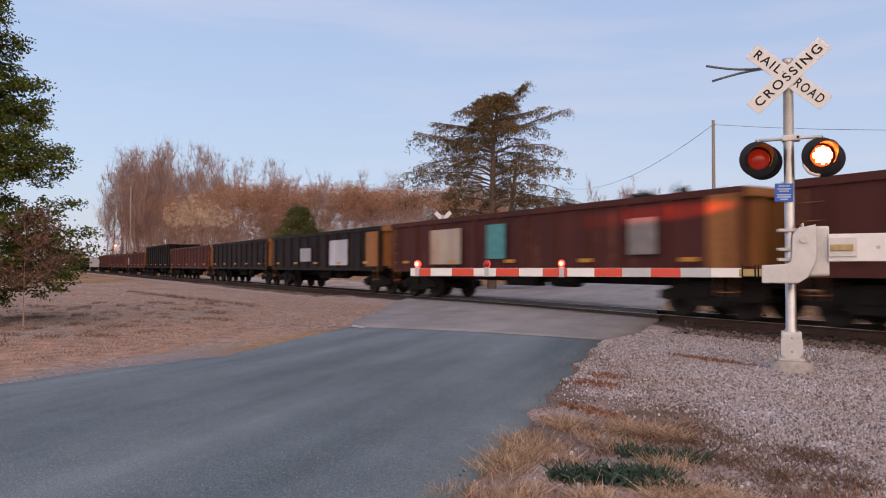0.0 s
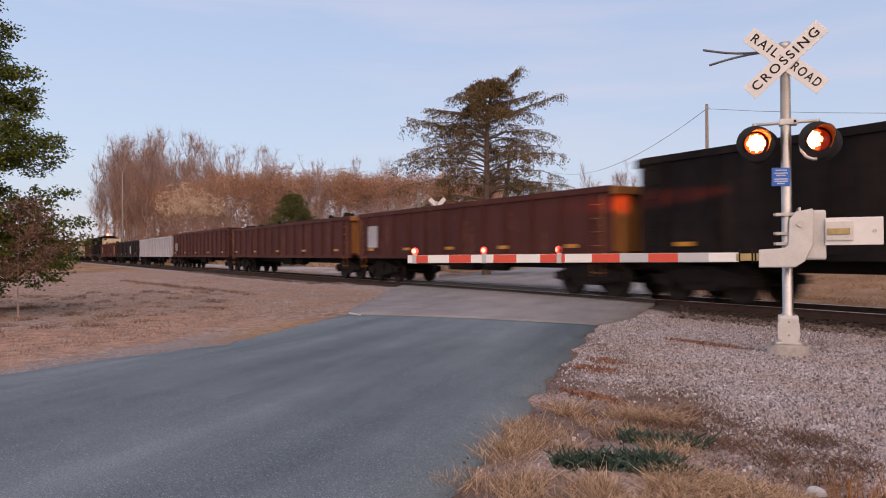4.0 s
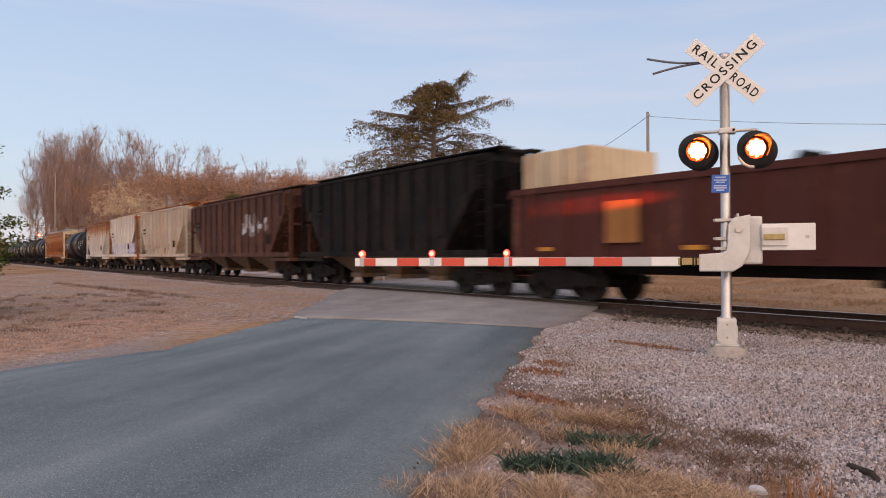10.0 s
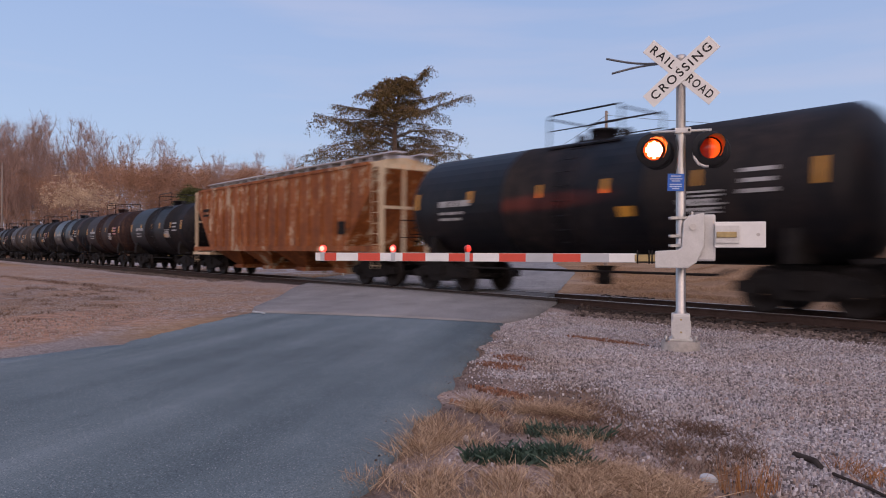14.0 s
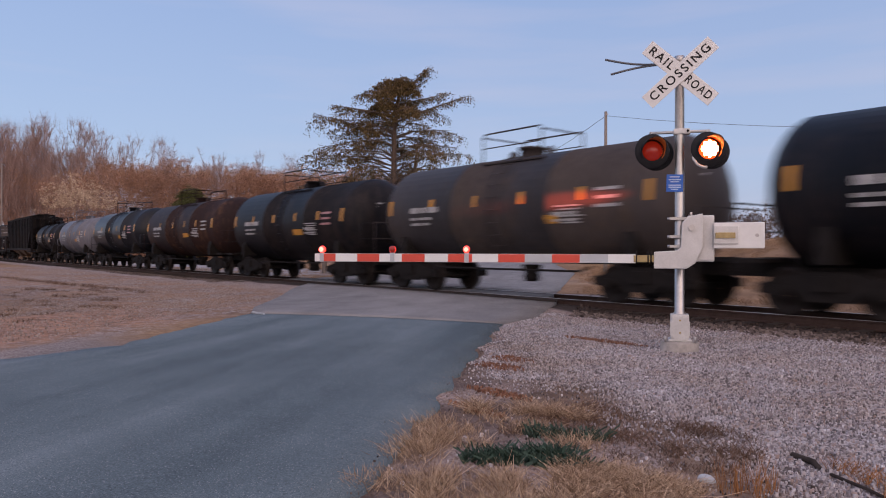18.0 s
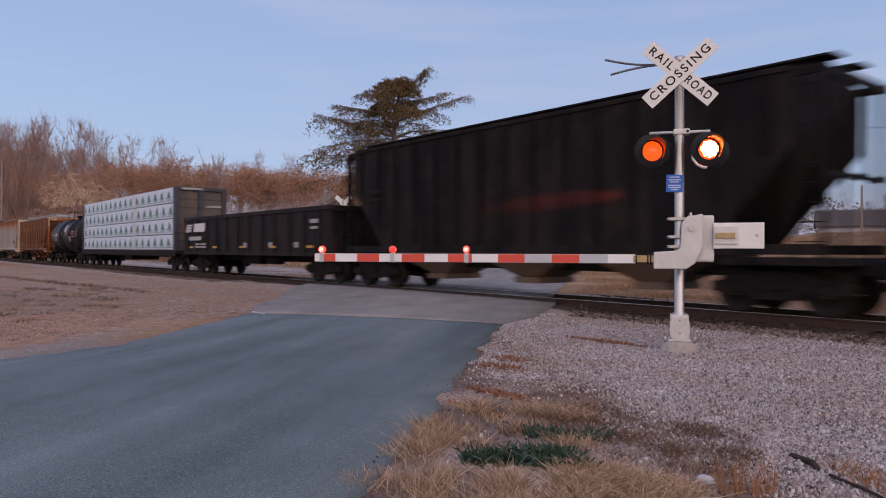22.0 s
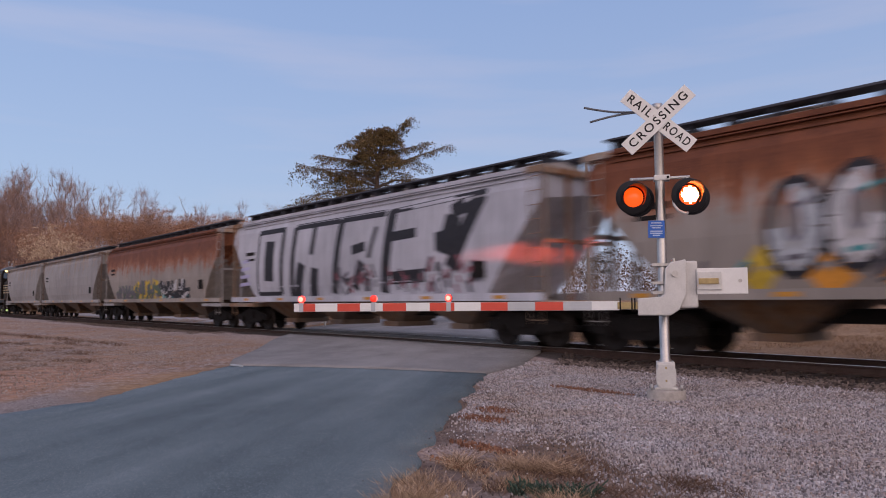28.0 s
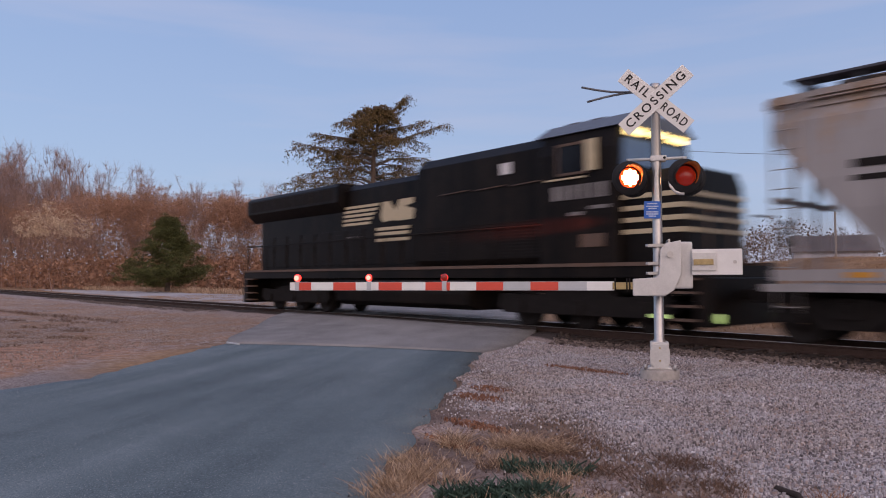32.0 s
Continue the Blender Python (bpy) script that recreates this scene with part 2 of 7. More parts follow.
M["hop_end_rust"] = weathered("rusty_hopper_end", (0.26, 0.2, 0.15), (0.16, 0.07, 0.03), 0.45)
M["hop_streak"] = weathered("rust_streaked_hopper_paint", (0.54, 0.5, 0.455), (0.24, 0.1, 0.045), 0.62, 0.14, 3.6, streak=1.5, soft=0.09)
M["hop_rust"] = weathered("rust_eaten_hopper_paint", (0.55, 0.42, 0.28), (0.19, 0.058, 0.015), 0.68, streak=0.6, soft=0.03)
M["hop_burnt"] = weathered("dark_rust_eaten_hopper_paint", (0.32, 0.17, 0.07), (0.095, 0.03, 0.01), 0.68, streak=0.75, soft=0.05)
M["hop_sand"] = weathered("sandy_rust_streaked_paint", (0.35, 0.315, 0.295), (0.24, 0.09, 0.032), 0.46, 0.24, 3.75, streak=1.5, soft=0.14)
M["hop_tan"] = weathered("tan_hopper_paint", (0.46, 0.39, 0.32), (0.27, 0.12, 0.055), 0.36)
M["hop_top"] = weathered("rust_topped_hopper_paint", (0.3, 0.262, 0.232), (0.175, 0.06, 0.026), 0.43, 0.2, 2.9, streak=1.2, soft=0.1)
M["hop_lilac"] = weathered("pale_hopper_paint", (0.47, 0.47, 0.515), (0.2, 0.1, 0.08), 0.06)
M["hop_cream"] = weathered("cream_hopper_end", (0.62, 0.49, 0.33), (0.28, 0.11, 0.04), 0.3)
M["hop_black"] = weathered("black_hopper_paint", (0.009, 0.0085, 0.0095), (0.024, 0.016, 0.014), 0.34, soft=0.2, gloss=0.07)
M["hop_umber"] = weathered("umber_hopper_paint", (0.058, 0.025, 0.02), (0.11, 0.05, 0.03), 0.3, soft=0.2)
M["gon_brown"] = weathered("dark_red_gondola_paint", (0.075, 0.026, 0.022), (0.14, 0.06, 0.03), 0.2)
M["gon_black"] = weathered("black_gondola_paint", (0.011, 0.01, 0.012), (0.03, 0.017, 0.014), 0.32, soft=0.2)
M["gon_grey"] = weathered("silver_gondola_paint", (0.4, 0.4, 0.43), (0.2, 0.14, 0.1), 0.1)
M["rust_end"] = weathered("orange_rust_end", (0.3, 0.13, 0.04), (0.16, 0.06, 0.02), 0.4)
M["wrap"] = plain("white_lumber_wrap", (0.53, 0.585, 0.665), 0.4, 0, 0.1, 3, 0.4)
M["green"] = plain("dark_green_print", (0.01, 0.1, 0.07), 0.5)
M["bulkhead"] = weathered("brown_grey_bulkhead_steel", (0.11, 0.092, 0.085), (0.09, 0.05, 0.035), 0.3)
M["loco"] = weathered("dusty_black_locomotive_paint", (0.0042, 0.0038, 0.004), (0.016, 0.011, 0.009), 0.34, rough=0.45, soft=0.3, gloss=0.1)
M["loco_trim"] = weathered("faded_walkway_edge", (0.12, 0.08, 0.06), (0.1, 0.05, 0.03), 0.3)
M["cream"] = plain("faded_cream_paint", (0.5, 0.41, 0.26), 0.5, 0, 0.15)
M["glass"] = plain("dark_cab_glass", (0.012, 0.014, 0.018), 0.12, 0, 0.1, 2, 0)
M["bark"] = plain("grey_brown_bark", (0.12, 0.085, 0.065), 0.95, 0, 0.4, 8, 0.5)


def leafy(name, low, high, rough=0.8, more=(), drift=None):
    m, n, l, b = material(name, rough)
    b.inputs["Specular IOR Level"].default_value = 0.15
    g = n.new("ShaderNodeNewGeometry")
    col = ramp_node(n, l, g.outputs["Random Per Island"], sorted([(0.0, low), (1.0, high)] + list(more)))
    if drift:
        patch = ramp_node(n, l, noise_node(n, l, 0.9, 5, None, 0.65), [(0.4, (1.0, 1.0, 1.03)), (0.62, drift)])
        col = mix_node(n, l, 1.0, col, patch, "MULTIPLY")
    l.new(col, b.inputs["Base Color"])
    return m


M["cedar_leaf"] = leafy("cedar_spray", (0.045, 0.038, 0.016), (0.22, 0.14, 0.06))
M["pine_leaf"] = leafy("pine_needles", (0.04, 0.05, 0.018), (0.14, 0.135, 0.048))
M["near_leaf"] = leafy("bright_cedar_spray", (0.04, 0.06, 0.012), (0.13, 0.15, 0.03))
M["brush"] = leafy("rusty_leaves", (0.25, 0.135, 0.09), (0.44, 0.255, 0.165))
M["twig"] = leafy("bare_grey_brown_twigs", (0.19, 0.125, 0.105), (0.4, 0.265, 0.22))
M["pale_twig"] = leafy("pale_seed_heads", (0.4, 0.28, 0.18), (0.68, 0.51, 0.36))
M["straw"] = leafy("dry_straw", (0.13, 0.08, 0.052), (0.7, 0.52, 0.36), more=[(0.45, (0.36, 0.24, 0.155))])
M["sedge"] = leafy("brown_field_grass", (0.2, 0.12, 0.075), (0.46, 0.31, 0.19))
M["reed"] = leafy("rusty_weed", (0.22, 0.1, 0.045), (0.4, 0.19, 0.08))
M["herb"] = leafy("dark_green_herb", (0.022, 0.045, 0.032), (0.075, 0.115, 0.085))
M["stone"] = leafy("crushed_grey_stone", (0.13, 0.115, 0.115), (0.6, 0.545, 0.53), more=[(0.16, (0.2, 0.18, 0.185)), (0.45, (0.4, 0.37, 0.375)), (0.55, (0.4, 0.31, 0.27)), (0.64, (0.46, 0.43, 0.43)), (0.93, (0.57, 0.54, 0.54)), (0.96, (0.76, 0.74, 0.74))], drift=(0.88, 0.8, 0.74))
M["rust_chip"] = leafy("rust_brown_litter", (0.1, 0.045, 0.028), (0.34, 0.165, 0.1))
M["stone_dark"] = leafy("brown_ballast_stone", (0.04, 0.03, 0.026), (0.27, 0.21, 0.18))

# red outer part of the gate lenses imitates their halo
M["gate_rim"] = glow("gate_lens_glow_rim", (1.0, 0.035, 0.025), 3.2, (0.5, 0.03, 0.02))
# oily stone whose dark tone also carries the shade beside the rails
M["stone_oily_shade"] = leafy("oily_shaded_ballast_stone", (0.018, 0.014, 0.012), (0.11, 0.08, 0.066))
M["post_steel"] = plain("dark_blue_grey_steel", (0.06, 0.062, 0.075), 0.6, 0, 0.3, 3)
M["dark_weed"] = leafy("dark_dry_weed", (0.07, 0.045, 0.032), (0.22, 0.13, 0.085))
# brown for grime, with the shade under and between cars put into it
M["hop_grime_shade"] = weathered("grimy_shaded_brown_hopper_paint", (0.15, 0.11, 0.085), (0.12, 0.06, 0.03), 0.4)
M["hop_warm"] = weathered("warm_grey_hopper_paint", (0.6, 0.55, 0.49), (0.34, 0.19, 0.09), 0.22, 0.08, 3.7)
M["mark_white"] = plain("white_painted_mark", (0.6, 0.58, 0.57), 0.6, 0, 0.2)
M["stone_warm"] = leafy("warm_brown_stone", (0.17, 0.115, 0.085), (0.44, 0.36, 0.31))


# ---- geometry helpers ----
class Build:
    """Gathers verts and faces of one mesh."""

    def __init__(self):
        self.v, self.f, self.soft = [], [], set()

    def add(self, verts, faces, soft=False):
        o = len(self.v)
        self.v.extend(tuple(p) for p in verts)
        if soft:
            self.soft.update(range(len(self.f), len(self.f) + len(faces)))
        self.f.extend(tuple(i + o for i in q) for q in faces)
        return self

    def box(self, x0, x1, y0, y1, z0, z1):
        return self.add([(x, y, z) for x in (x0, x1) for y in (y0, y1) for z in (z0, z1)],
                        [(0, 1, 3, 2), (4, 6, 7, 5), (0, 4, 5, 1), (2, 3, 7, 6), (0, 2, 6, 4), (1, 5, 7, 3)])

    def prism(self, outline, a0, a1, axis="x"):
        """An outline in the other two axes, drawn out along axis from a0 to a1."""
        k = len(outline)
        put = {"x": lambda a, p: (a, p[0], p[1]), "y": lambda a, p: (p[0], a, p[1]), "z": lambda a, p: (p[0], p[1], a)}[axis]
        verts = [put(a0, p) for p in outline] + [put(a1, p) for p in outline]
        faces = [tuple(range(k))[::-1], tuple(range(k, 2 * k))] + [(i, (i + 1) % k, k + (i + 1) % k, k + i) for i in range(k)]
        return self.add(verts, faces)

    def tube(self, p, q, r0, r1=None, seg=8, caps=True):
        p, q = Vector(p), Vector(q)
        d = (q - p).normalized()
        s = d.orthogonal().normalized()
        u = d.cross(s)
        r1 = r0 if r1 is None else r1
        ring = [(math.cos(2 * math.pi * i / seg), math.sin(2 * math.pi * i / seg)) for i in range(seg)]
        verts = [p + r0 * (c * s + w * u) for c, w in ring] + [q + r1 * (c * s + w * u) for c, w in ring]
        self.add(verts, [(i, (i + 1) % seg, seg + (i + 1) % seg, seg + i) for i in range(seg)], True)
        if caps:
            o = len(self.v) - 2 * seg
            self.f += [tuple(range(o, o + seg))[::-1], tuple(range(o + seg, o + 2 * seg))]
        return self

    def path(self, points, r, seg=6):
        pts = [Vector(p) for p in points]
        rings, side = [], None
        for i, p in enumerate(pts):
            d = (pts[min(i + 1, len(pts) - 1)] - pts[max(i - 1, 0)]).normalized()
            side = d.orthogonal().normalized() if side is None else (side - d * side.dot(d)).normalized()
            up = d.cross(side)
            rings += [p + r * (math.cos(2 * math.pi * k / seg) * side + math.sin(2 * math.pi * k / seg) * up) for k in range(seg)]
        n = len(pts)
        self.add(rings, [(i * seg + k, i * seg + (k + 1) % seg, (i + 1) * seg + (k + 1) % seg, (i + 1) * seg + k) for i in range(n - 1) for k in range(seg)], True)
        o = len(self.v) - n * seg
        self.f += [tuple(range(o, o + seg))[::-1], tuple(range(o + (n - 1) * seg, o + n * seg))]
        return self

    def lathe(self, profile, seg=24, axis="x", close=True):
        """Profile of (along, radius) turned about axis."""
        rows = []
        for a, r in profile:
            for i in range(seg):
                c, w = r * math.cos(2 * math.pi * i / seg), r * math.sin(2 * math.pi * i / seg)
                rows.append({"x": (a, c, w), "y": (c, a, w), "z": (c, w, a)}[axis])
        faces = [(j * seg + i, j * seg + (i + 1) % seg, (j + 1) * seg + (i + 1) % seg, (j + 1) * seg + i)
                 for j in range(len(profile) - 1) for i in range(seg)]
        self.add(rows, faces, True)
        return self

    def moved(self, m):
        self.v = [tuple(m @ Vector(p)) for p in self.v]
        return self

    def mesh(self, name, mats, bevel=0.0):
        me = bpy.data.meshes.new(name)
        me.from_pydata(self.v, [], self.f)
        for m in mats if isinstance(mats, (list, tuple)) else [mats]:
            me.materials.append(m)
        bm = bmesh.new()
        bm.from_mesh(me)
        bmesh.ops.recalc_face_normals(bm, faces=bm.faces)
        for i, q in enumerate(bm.faces):
            q.smooth = i in self.soft
        if bevel:
            edges = [e for e in bm.edges if len(e.link_faces) == 2 and e.calc_face_angle(0) > 0.6]
            bmesh.ops.bevel(bm, geom=edges, offset=bevel, segments=2, profile=0.6, affect="EDGES", clamp_overlap=True)
        bm.to_mesh(me)
        bm.free()
        return me


def part(name, build, mats, parent, label="", bevel=0.0, at=None):
    """One mesh object under a thing or a part. build: a Build or a ready mesh."""
    me = build if isinstance(build, bpy.types.Mesh) else build.mesh(name, mats, bevel)
    ob = new(name, me)
    ob.parent = parent
    if at is not None:
        ob.matrix_basis = at if isinstance(at, Matrix) else Matrix.Translation(at)
    return tagged(ob, label)


def thing(name, label, category, at=None, group="", kind=""):
    ob = new(name)
    ob.empty_display_size = 0.2
    if at is not None:
        ob.matrix_basis = at if isinstance(at, Matrix) else Matrix.Translation(at)
    return tagged(ob, label, category, group, kind)


def solid(name, build, mats, label, category, group="", kind="", at=None, bevel=0.0):
    """A thing that is one mesh."""
    return tagged(part(name, build, mats, None, "", bevel, at), label, category, group, kind)


def quads_mesh(name, verts, mat, tri=False):
    """A mesh of loose faces from an array of corners, four (or three) a face."""
    k = 3 if tri else 4
    me = bpy.data.meshes.new(name)
    cnt = len(verts) // k
    me.vertices.add(len(verts))
    me.vertices.foreach_set("co", np.asarray(verts, "f").ravel())
    me.loops.add(len(verts))
    me.loops.foreach_set("vertex_index", np.arange(len(verts), dtype="i"))
    me.polygons.add(cnt)
    me.polygons.foreach_set("loop_start", np.arange(0, len(verts), k, dtype="i"))
    me.materials.append(mat)
    me.update(calc_edges=True)
    return me


RAIL_TOP, TRACK_Y = 0.18, 14.75
ROAD_DIR = Vector((-0.64, 0.768, 0)).normalized()


def ground_z(x, y):
    """Height of the earth: level in front, a low bed under the track, a grassy bank behind it and a slight rise far off."""
    crossing = np.clip((x + 31.0) / 1.5, 0, 1) * np.clip((-10.6 - x) / 1.5, 0, 1)
    bed = (0.01 + 0.09 * crossing) * np.clip((y - 9.5) / 2.5, 0, 1) - (0.03 + 0.09 * crossing) * np.clip((y - 17.2) / 2.5, 0, 1)
    bank = np.clip((x + 0.75 * (y - 15.9) + 8.0) / 12.0, 0, 1) * np.clip((y - 18.5) / 27.0, 0, 1) * 2.7
    return bed + bank + 0.012 * np.clip(y - 40, 0, 60) * np.clip((-x - 60) / 60, 0, 1)


# ---- ground ----
def make_ground():
    def axis(fine, ends):
        a = list(np.arange(*fine))
        for sign, end in ((-1, ends[0]), (1, ends[1])):
            step, p = fine[2], min(a) if sign < 0 else max(a)
            while sign * p < sign * end:
                step *= 1.3
                p += sign * step
                a.append(p)
        return np.array(sorted(a))

    xs, ys = axis((-34, 8, 0.3), (-1800, 1800)), axis((-6, 24, 0.3), (-1800, 1800))
    gx, gy = np.meshgrid(xs, ys, indexing="ij")
    rough = 0.018 * (np.sin(gx * 2.1 + np.sin(gy * 1.7)) + np.sin(gy * 2.7 + 1.3 * np.sin(gx * 1.1)))
    calm = np.clip((np.hypot(gx + 5, gy - 6.5) - 7) / 6, 0, 1)
    gz = ground_z(gx, gy) - 0.035 + rough * (0.1 + 0.9 * calm)
    verts = np.stack([gx, gy, gz], -1).reshape(-1, 3).tolist()
    w = len(ys)
    faces = [(i * w + j, (i + 1) * w + j, (i + 1) * w + j + 1, i * w + j + 1) for i in range(len(xs) - 1) for j in range(w - 1)]
    me = bpy.data.meshes.new("ground")
    me.from_pydata(verts, [], faces)
    me.polygons.foreach_set("use_smooth", [True] * len(faces))
    # earth: brown grass, grey crushed stone on both sides of the track, red clay beside the road
    m, n, l, b = material("earth_and_crushed_stone", 1.0)
    b.inputs["Specular IOR Level"].default_value = 0.0
    c = n.new("ShaderNodeTexCoord")
    s = n.new("ShaderNodeSeparateXYZ")
    l.new(c.outputs["Object"], s.inputs[0])
    grass = ramp_node(n, l, mix_node(n, l, 0.5, noise_node(n, l, 0.25, 4), noise_node(n, l, 9, 5)),
                      [(0.35, (0.15, 0.092, 0.06)), (0.5, (0.28, 0.18, 0.115)), (0.66, (0.4, 0.275, 0.175))])
    vor = n.new("ShaderNodeTexVoronoi")
    vor.inputs["Scale"].default_value = 62
    l.new(c.outputs["Object"], vor.inputs["Vector"])
    stone_tone = n.new("ShaderNodeSeparateColor")
    l.new(vor.outputs["Color"], stone_tone.inputs[0])
    stone = ramp_node(n, l, mix_node(n, l, 0.22, stone_tone.outputs[0], noise_node(n, l, 0.7, 4)),
                      [(0.12, (0.15, 0.13, 0.125)), (0.45, (0.34, 0.3, 0.29)), (0.85, (0.6, 0.55, 0.53))])
    clay = ramp_node(n, l, noise_node(n, l, 3, 5), [(0.35, (0.19, 0.095, 0.056)), (0.65, (0.44, 0.235, 0.14))])
    wob = noise_node(n, l, 0.6, 5)
    soil = ramp_node(n, l, mix_node(n, l, 0.4, noise_node(n, l, 1.6, 6), noise_node(n, l, 30, 4)), [(0.36, (0.055, 0.036, 0.03)), (0.5, (0.12, 0.082, 0.066)), (0.66, (0.24, 0.18, 0.15))])

    def band(axis_out, lo, hi, edge, wobble):
        """1 between lo and hi along a coordinate, with an uneven edge."""
        shift = n.new("ShaderNodeMath")
        shift.operation = "MULTIPLY_ADD"
        l.new(wob, shift.inputs[0])
        shift.inputs[1].default_value = wobble
        l.new(axis_out, shift.inputs[2])
        out = None
        for at, sign in ((lo, 1), (hi, -1)):
            r = n.new("ShaderNodeMapRange")
            r.inputs[1].default_value, r.inputs[2].default_value = at - sign * edge, at + sign * edge
            l.new(shift.outputs[0], r.inputs[0])
            out = r.outputs[0] if out is None else mix_node(n, l, 1.0, out, r.outputs[0], "MULTIPLY")
        return out

    def along(ax, ay):
        """A coordinate along a direction in the plan."""
        d = n.new("ShaderNodeVectorMath")
        d.operation = "DOT_PRODUCT"
        l.new(c.outputs["Object"], d.inputs[0])
        d.inputs[1].default_value = (ax, ay, 0)
        return d.outputs["Value"]

    side, deep = along(0.768, 0.64), along(0.5, 0.87)          # across the road to its right; away from the near verge
    speck = ramp_node(n, l, noise_node(n, l, 7, 5, None, 0.7), [(0.44, 0.1), (0.56, 0.85)])
    patchy = ramp_node(n, l, noise_node(n, l, 0.8, 6, (1, 0.6, 1)), [(0.46, 0.0), (0.58, 1.0)])
    col = mix_node(n, l, band(side, -46, -7.0, 0.4, 1.5), grass, mix_node(n, l, mix_node(n, l, 0.35, patchy, (0.3, 0.3, 0.3)), mix_node(n, l, mix_node(n, l, 1.0, speck, (0.4, 0.4, 0.4), "MULTIPLY"), mix_node(n, l, 0.4, grass, clay), stone), mix_node(n, l, speck, mix_node(n, l, 0.6, grass, soil), stone)))
    verge = band(side, -1.9, 90, 0.15, 0.2)
    col = mix_node(n, l, mix_node(n, l, 1.0, verge, band(deep, -8, 2.9, 0.6, 0.9), "MULTIPLY"), col, mix_node(n, l, 0.12, soil, stone))                       # bare earth along the near verge
    col = mix_node(n, l, mix_node(n, l, 1.0, verge, mix_node(n, l, 1.0, patchy, band(deep, 1.2, 3.0, 0.3, 0.9), "MULTIPLY"), "MULTIPLY"), col, mix_node(n, l, 0.5, mix_node(n, l, 0.5, clay, soil), stone))
    near = band(s.outputs["Y"], -40, 13.0, 0.5, 0.5)
    col = mix_node(n, l, mix_node(n, l, 1.0, near, band(deep, 3.25, 14.2, 0.3, 0.9), "MULTIPLY"), col, stone)                   # crushed stone round the signal
    col = mix_node(n, l, mix_node(n, l, 1.0, ramp_node(n, l, noise_node(n, l, 0.7, 6), [(0.6, 0.0), (0.68, 0.7)]), band(deep, 3.0, 9.0, 1.0, 1.2), "MULTIPLY"), col, soil)
    col = mix_node(n, l, mix_node(n, l, 1.0, band(side, -10.6, -7.5, 0.5, 1.8), band(s.outputs["Y"], -9, 6.0, 1.0, 2), "MULTIPLY"), col, mix_node(n, l, mix_node(n, l, 0.5, speck, (0.55, 0.55, 0.55)), clay, mix_node(n, l, 0.5, stone, clay)))
    col = mix_node(n, l, mix_node(n, l, 1.0, band(side, -7.6, -5.5, 0.2, 0.9), band(s.outputs["Y"], -9, 3.6, 0.6, 1), "MULTIPLY"), col, mix_node(n, l, 0.5, stone, soil))
    col = mix_node(n, l, band(s.outputs["Y"], 11.9, 18.2, 0.5, 1.6), col, mix_node(n, l, 0.4, stone, mix_node(n, l, 0.4, soil, clay)))
    col = mix_node(n, l, band(s.outputs["Y"], 13.0, 16.4, 0.15, 0.5), col, mix_node(n, l, 0.12, (0.035, 0.026, 0.022), stone))   # oil and grime by the rails, painted darker for the shade there
    col = mix_node(n, l, mix_node(n, l, 1.0, band(s.outputs["Y"], 18.5, 31, 1.5, 5), band(s.outputs["X"], -60, -19, 2, 6), "MULTIPLY"), col, mix_node(n, l, 0.3, grass, stone))
    l.new(col, b.inputs["Base Color"])
    bump_node(n, l, b, mix_node(n, l, 0.5, vor.outputs["Distance"], noise_node(n, l, 14, 5)), 0.6, 0.014)
    me.materials.append(m)
    tagged(new("ground", me), "level ground of crushed grey stone, dry brown grass and red clay", "ground", kind="structure")


def ribbon(left, right, lift, steps=24, rows=10):
    """A paved sheet between two edge lines, laid over the earth."""
    def walk_line(pts):
        d = np.r_[0, np.cumsum([math.dist(p, q) for p, q in zip(pts, pts[1:])])]
        at = np.linspace(0, d[-1], steps)
        return np.stack([np.interp(at, d, [p[i] for p in pts]) for i in (0, 1)], -1)

    a, c = walk_line(left), walk_line(right)
    f = np.linspace(0, 1, rows)
    g = a[:, None] * (1 - f[None, :, None]) + c[:, None] * f[None, :, None]
    z = ground_z(g[..., 0], g[..., 1]) + lift + 0.03 * (1 - (2 * f[None] - 1) ** 2)
    top = np.concatenate([g, z[..., None]], -1).reshape(-1, 3).tolist()
    k = len(top)
    bl = Build()
    low = [(x, y, zz - 0.12) for x, y, zz in top]
    faces = [(i * rows + j, i * rows + j + 1, (i + 1) * rows + j + 1, (i + 1) * rows + j) for i in range(steps - 1) for j in range(rows - 1)]
    rim = [i * rows for i in range(steps)] + [(steps - 1) * rows + j for j in range(1, rows)] + \
          [i * rows + rows - 1 for i in range(steps - 2, -1, -1)] + [j for j in range(rows - 2, 0, -1)]
    faces += [(p, q, q + k, p + k) for p, q in zip(rim, rim[1:] + rim[:1])]
    return bl.add(top + low, faces, True)


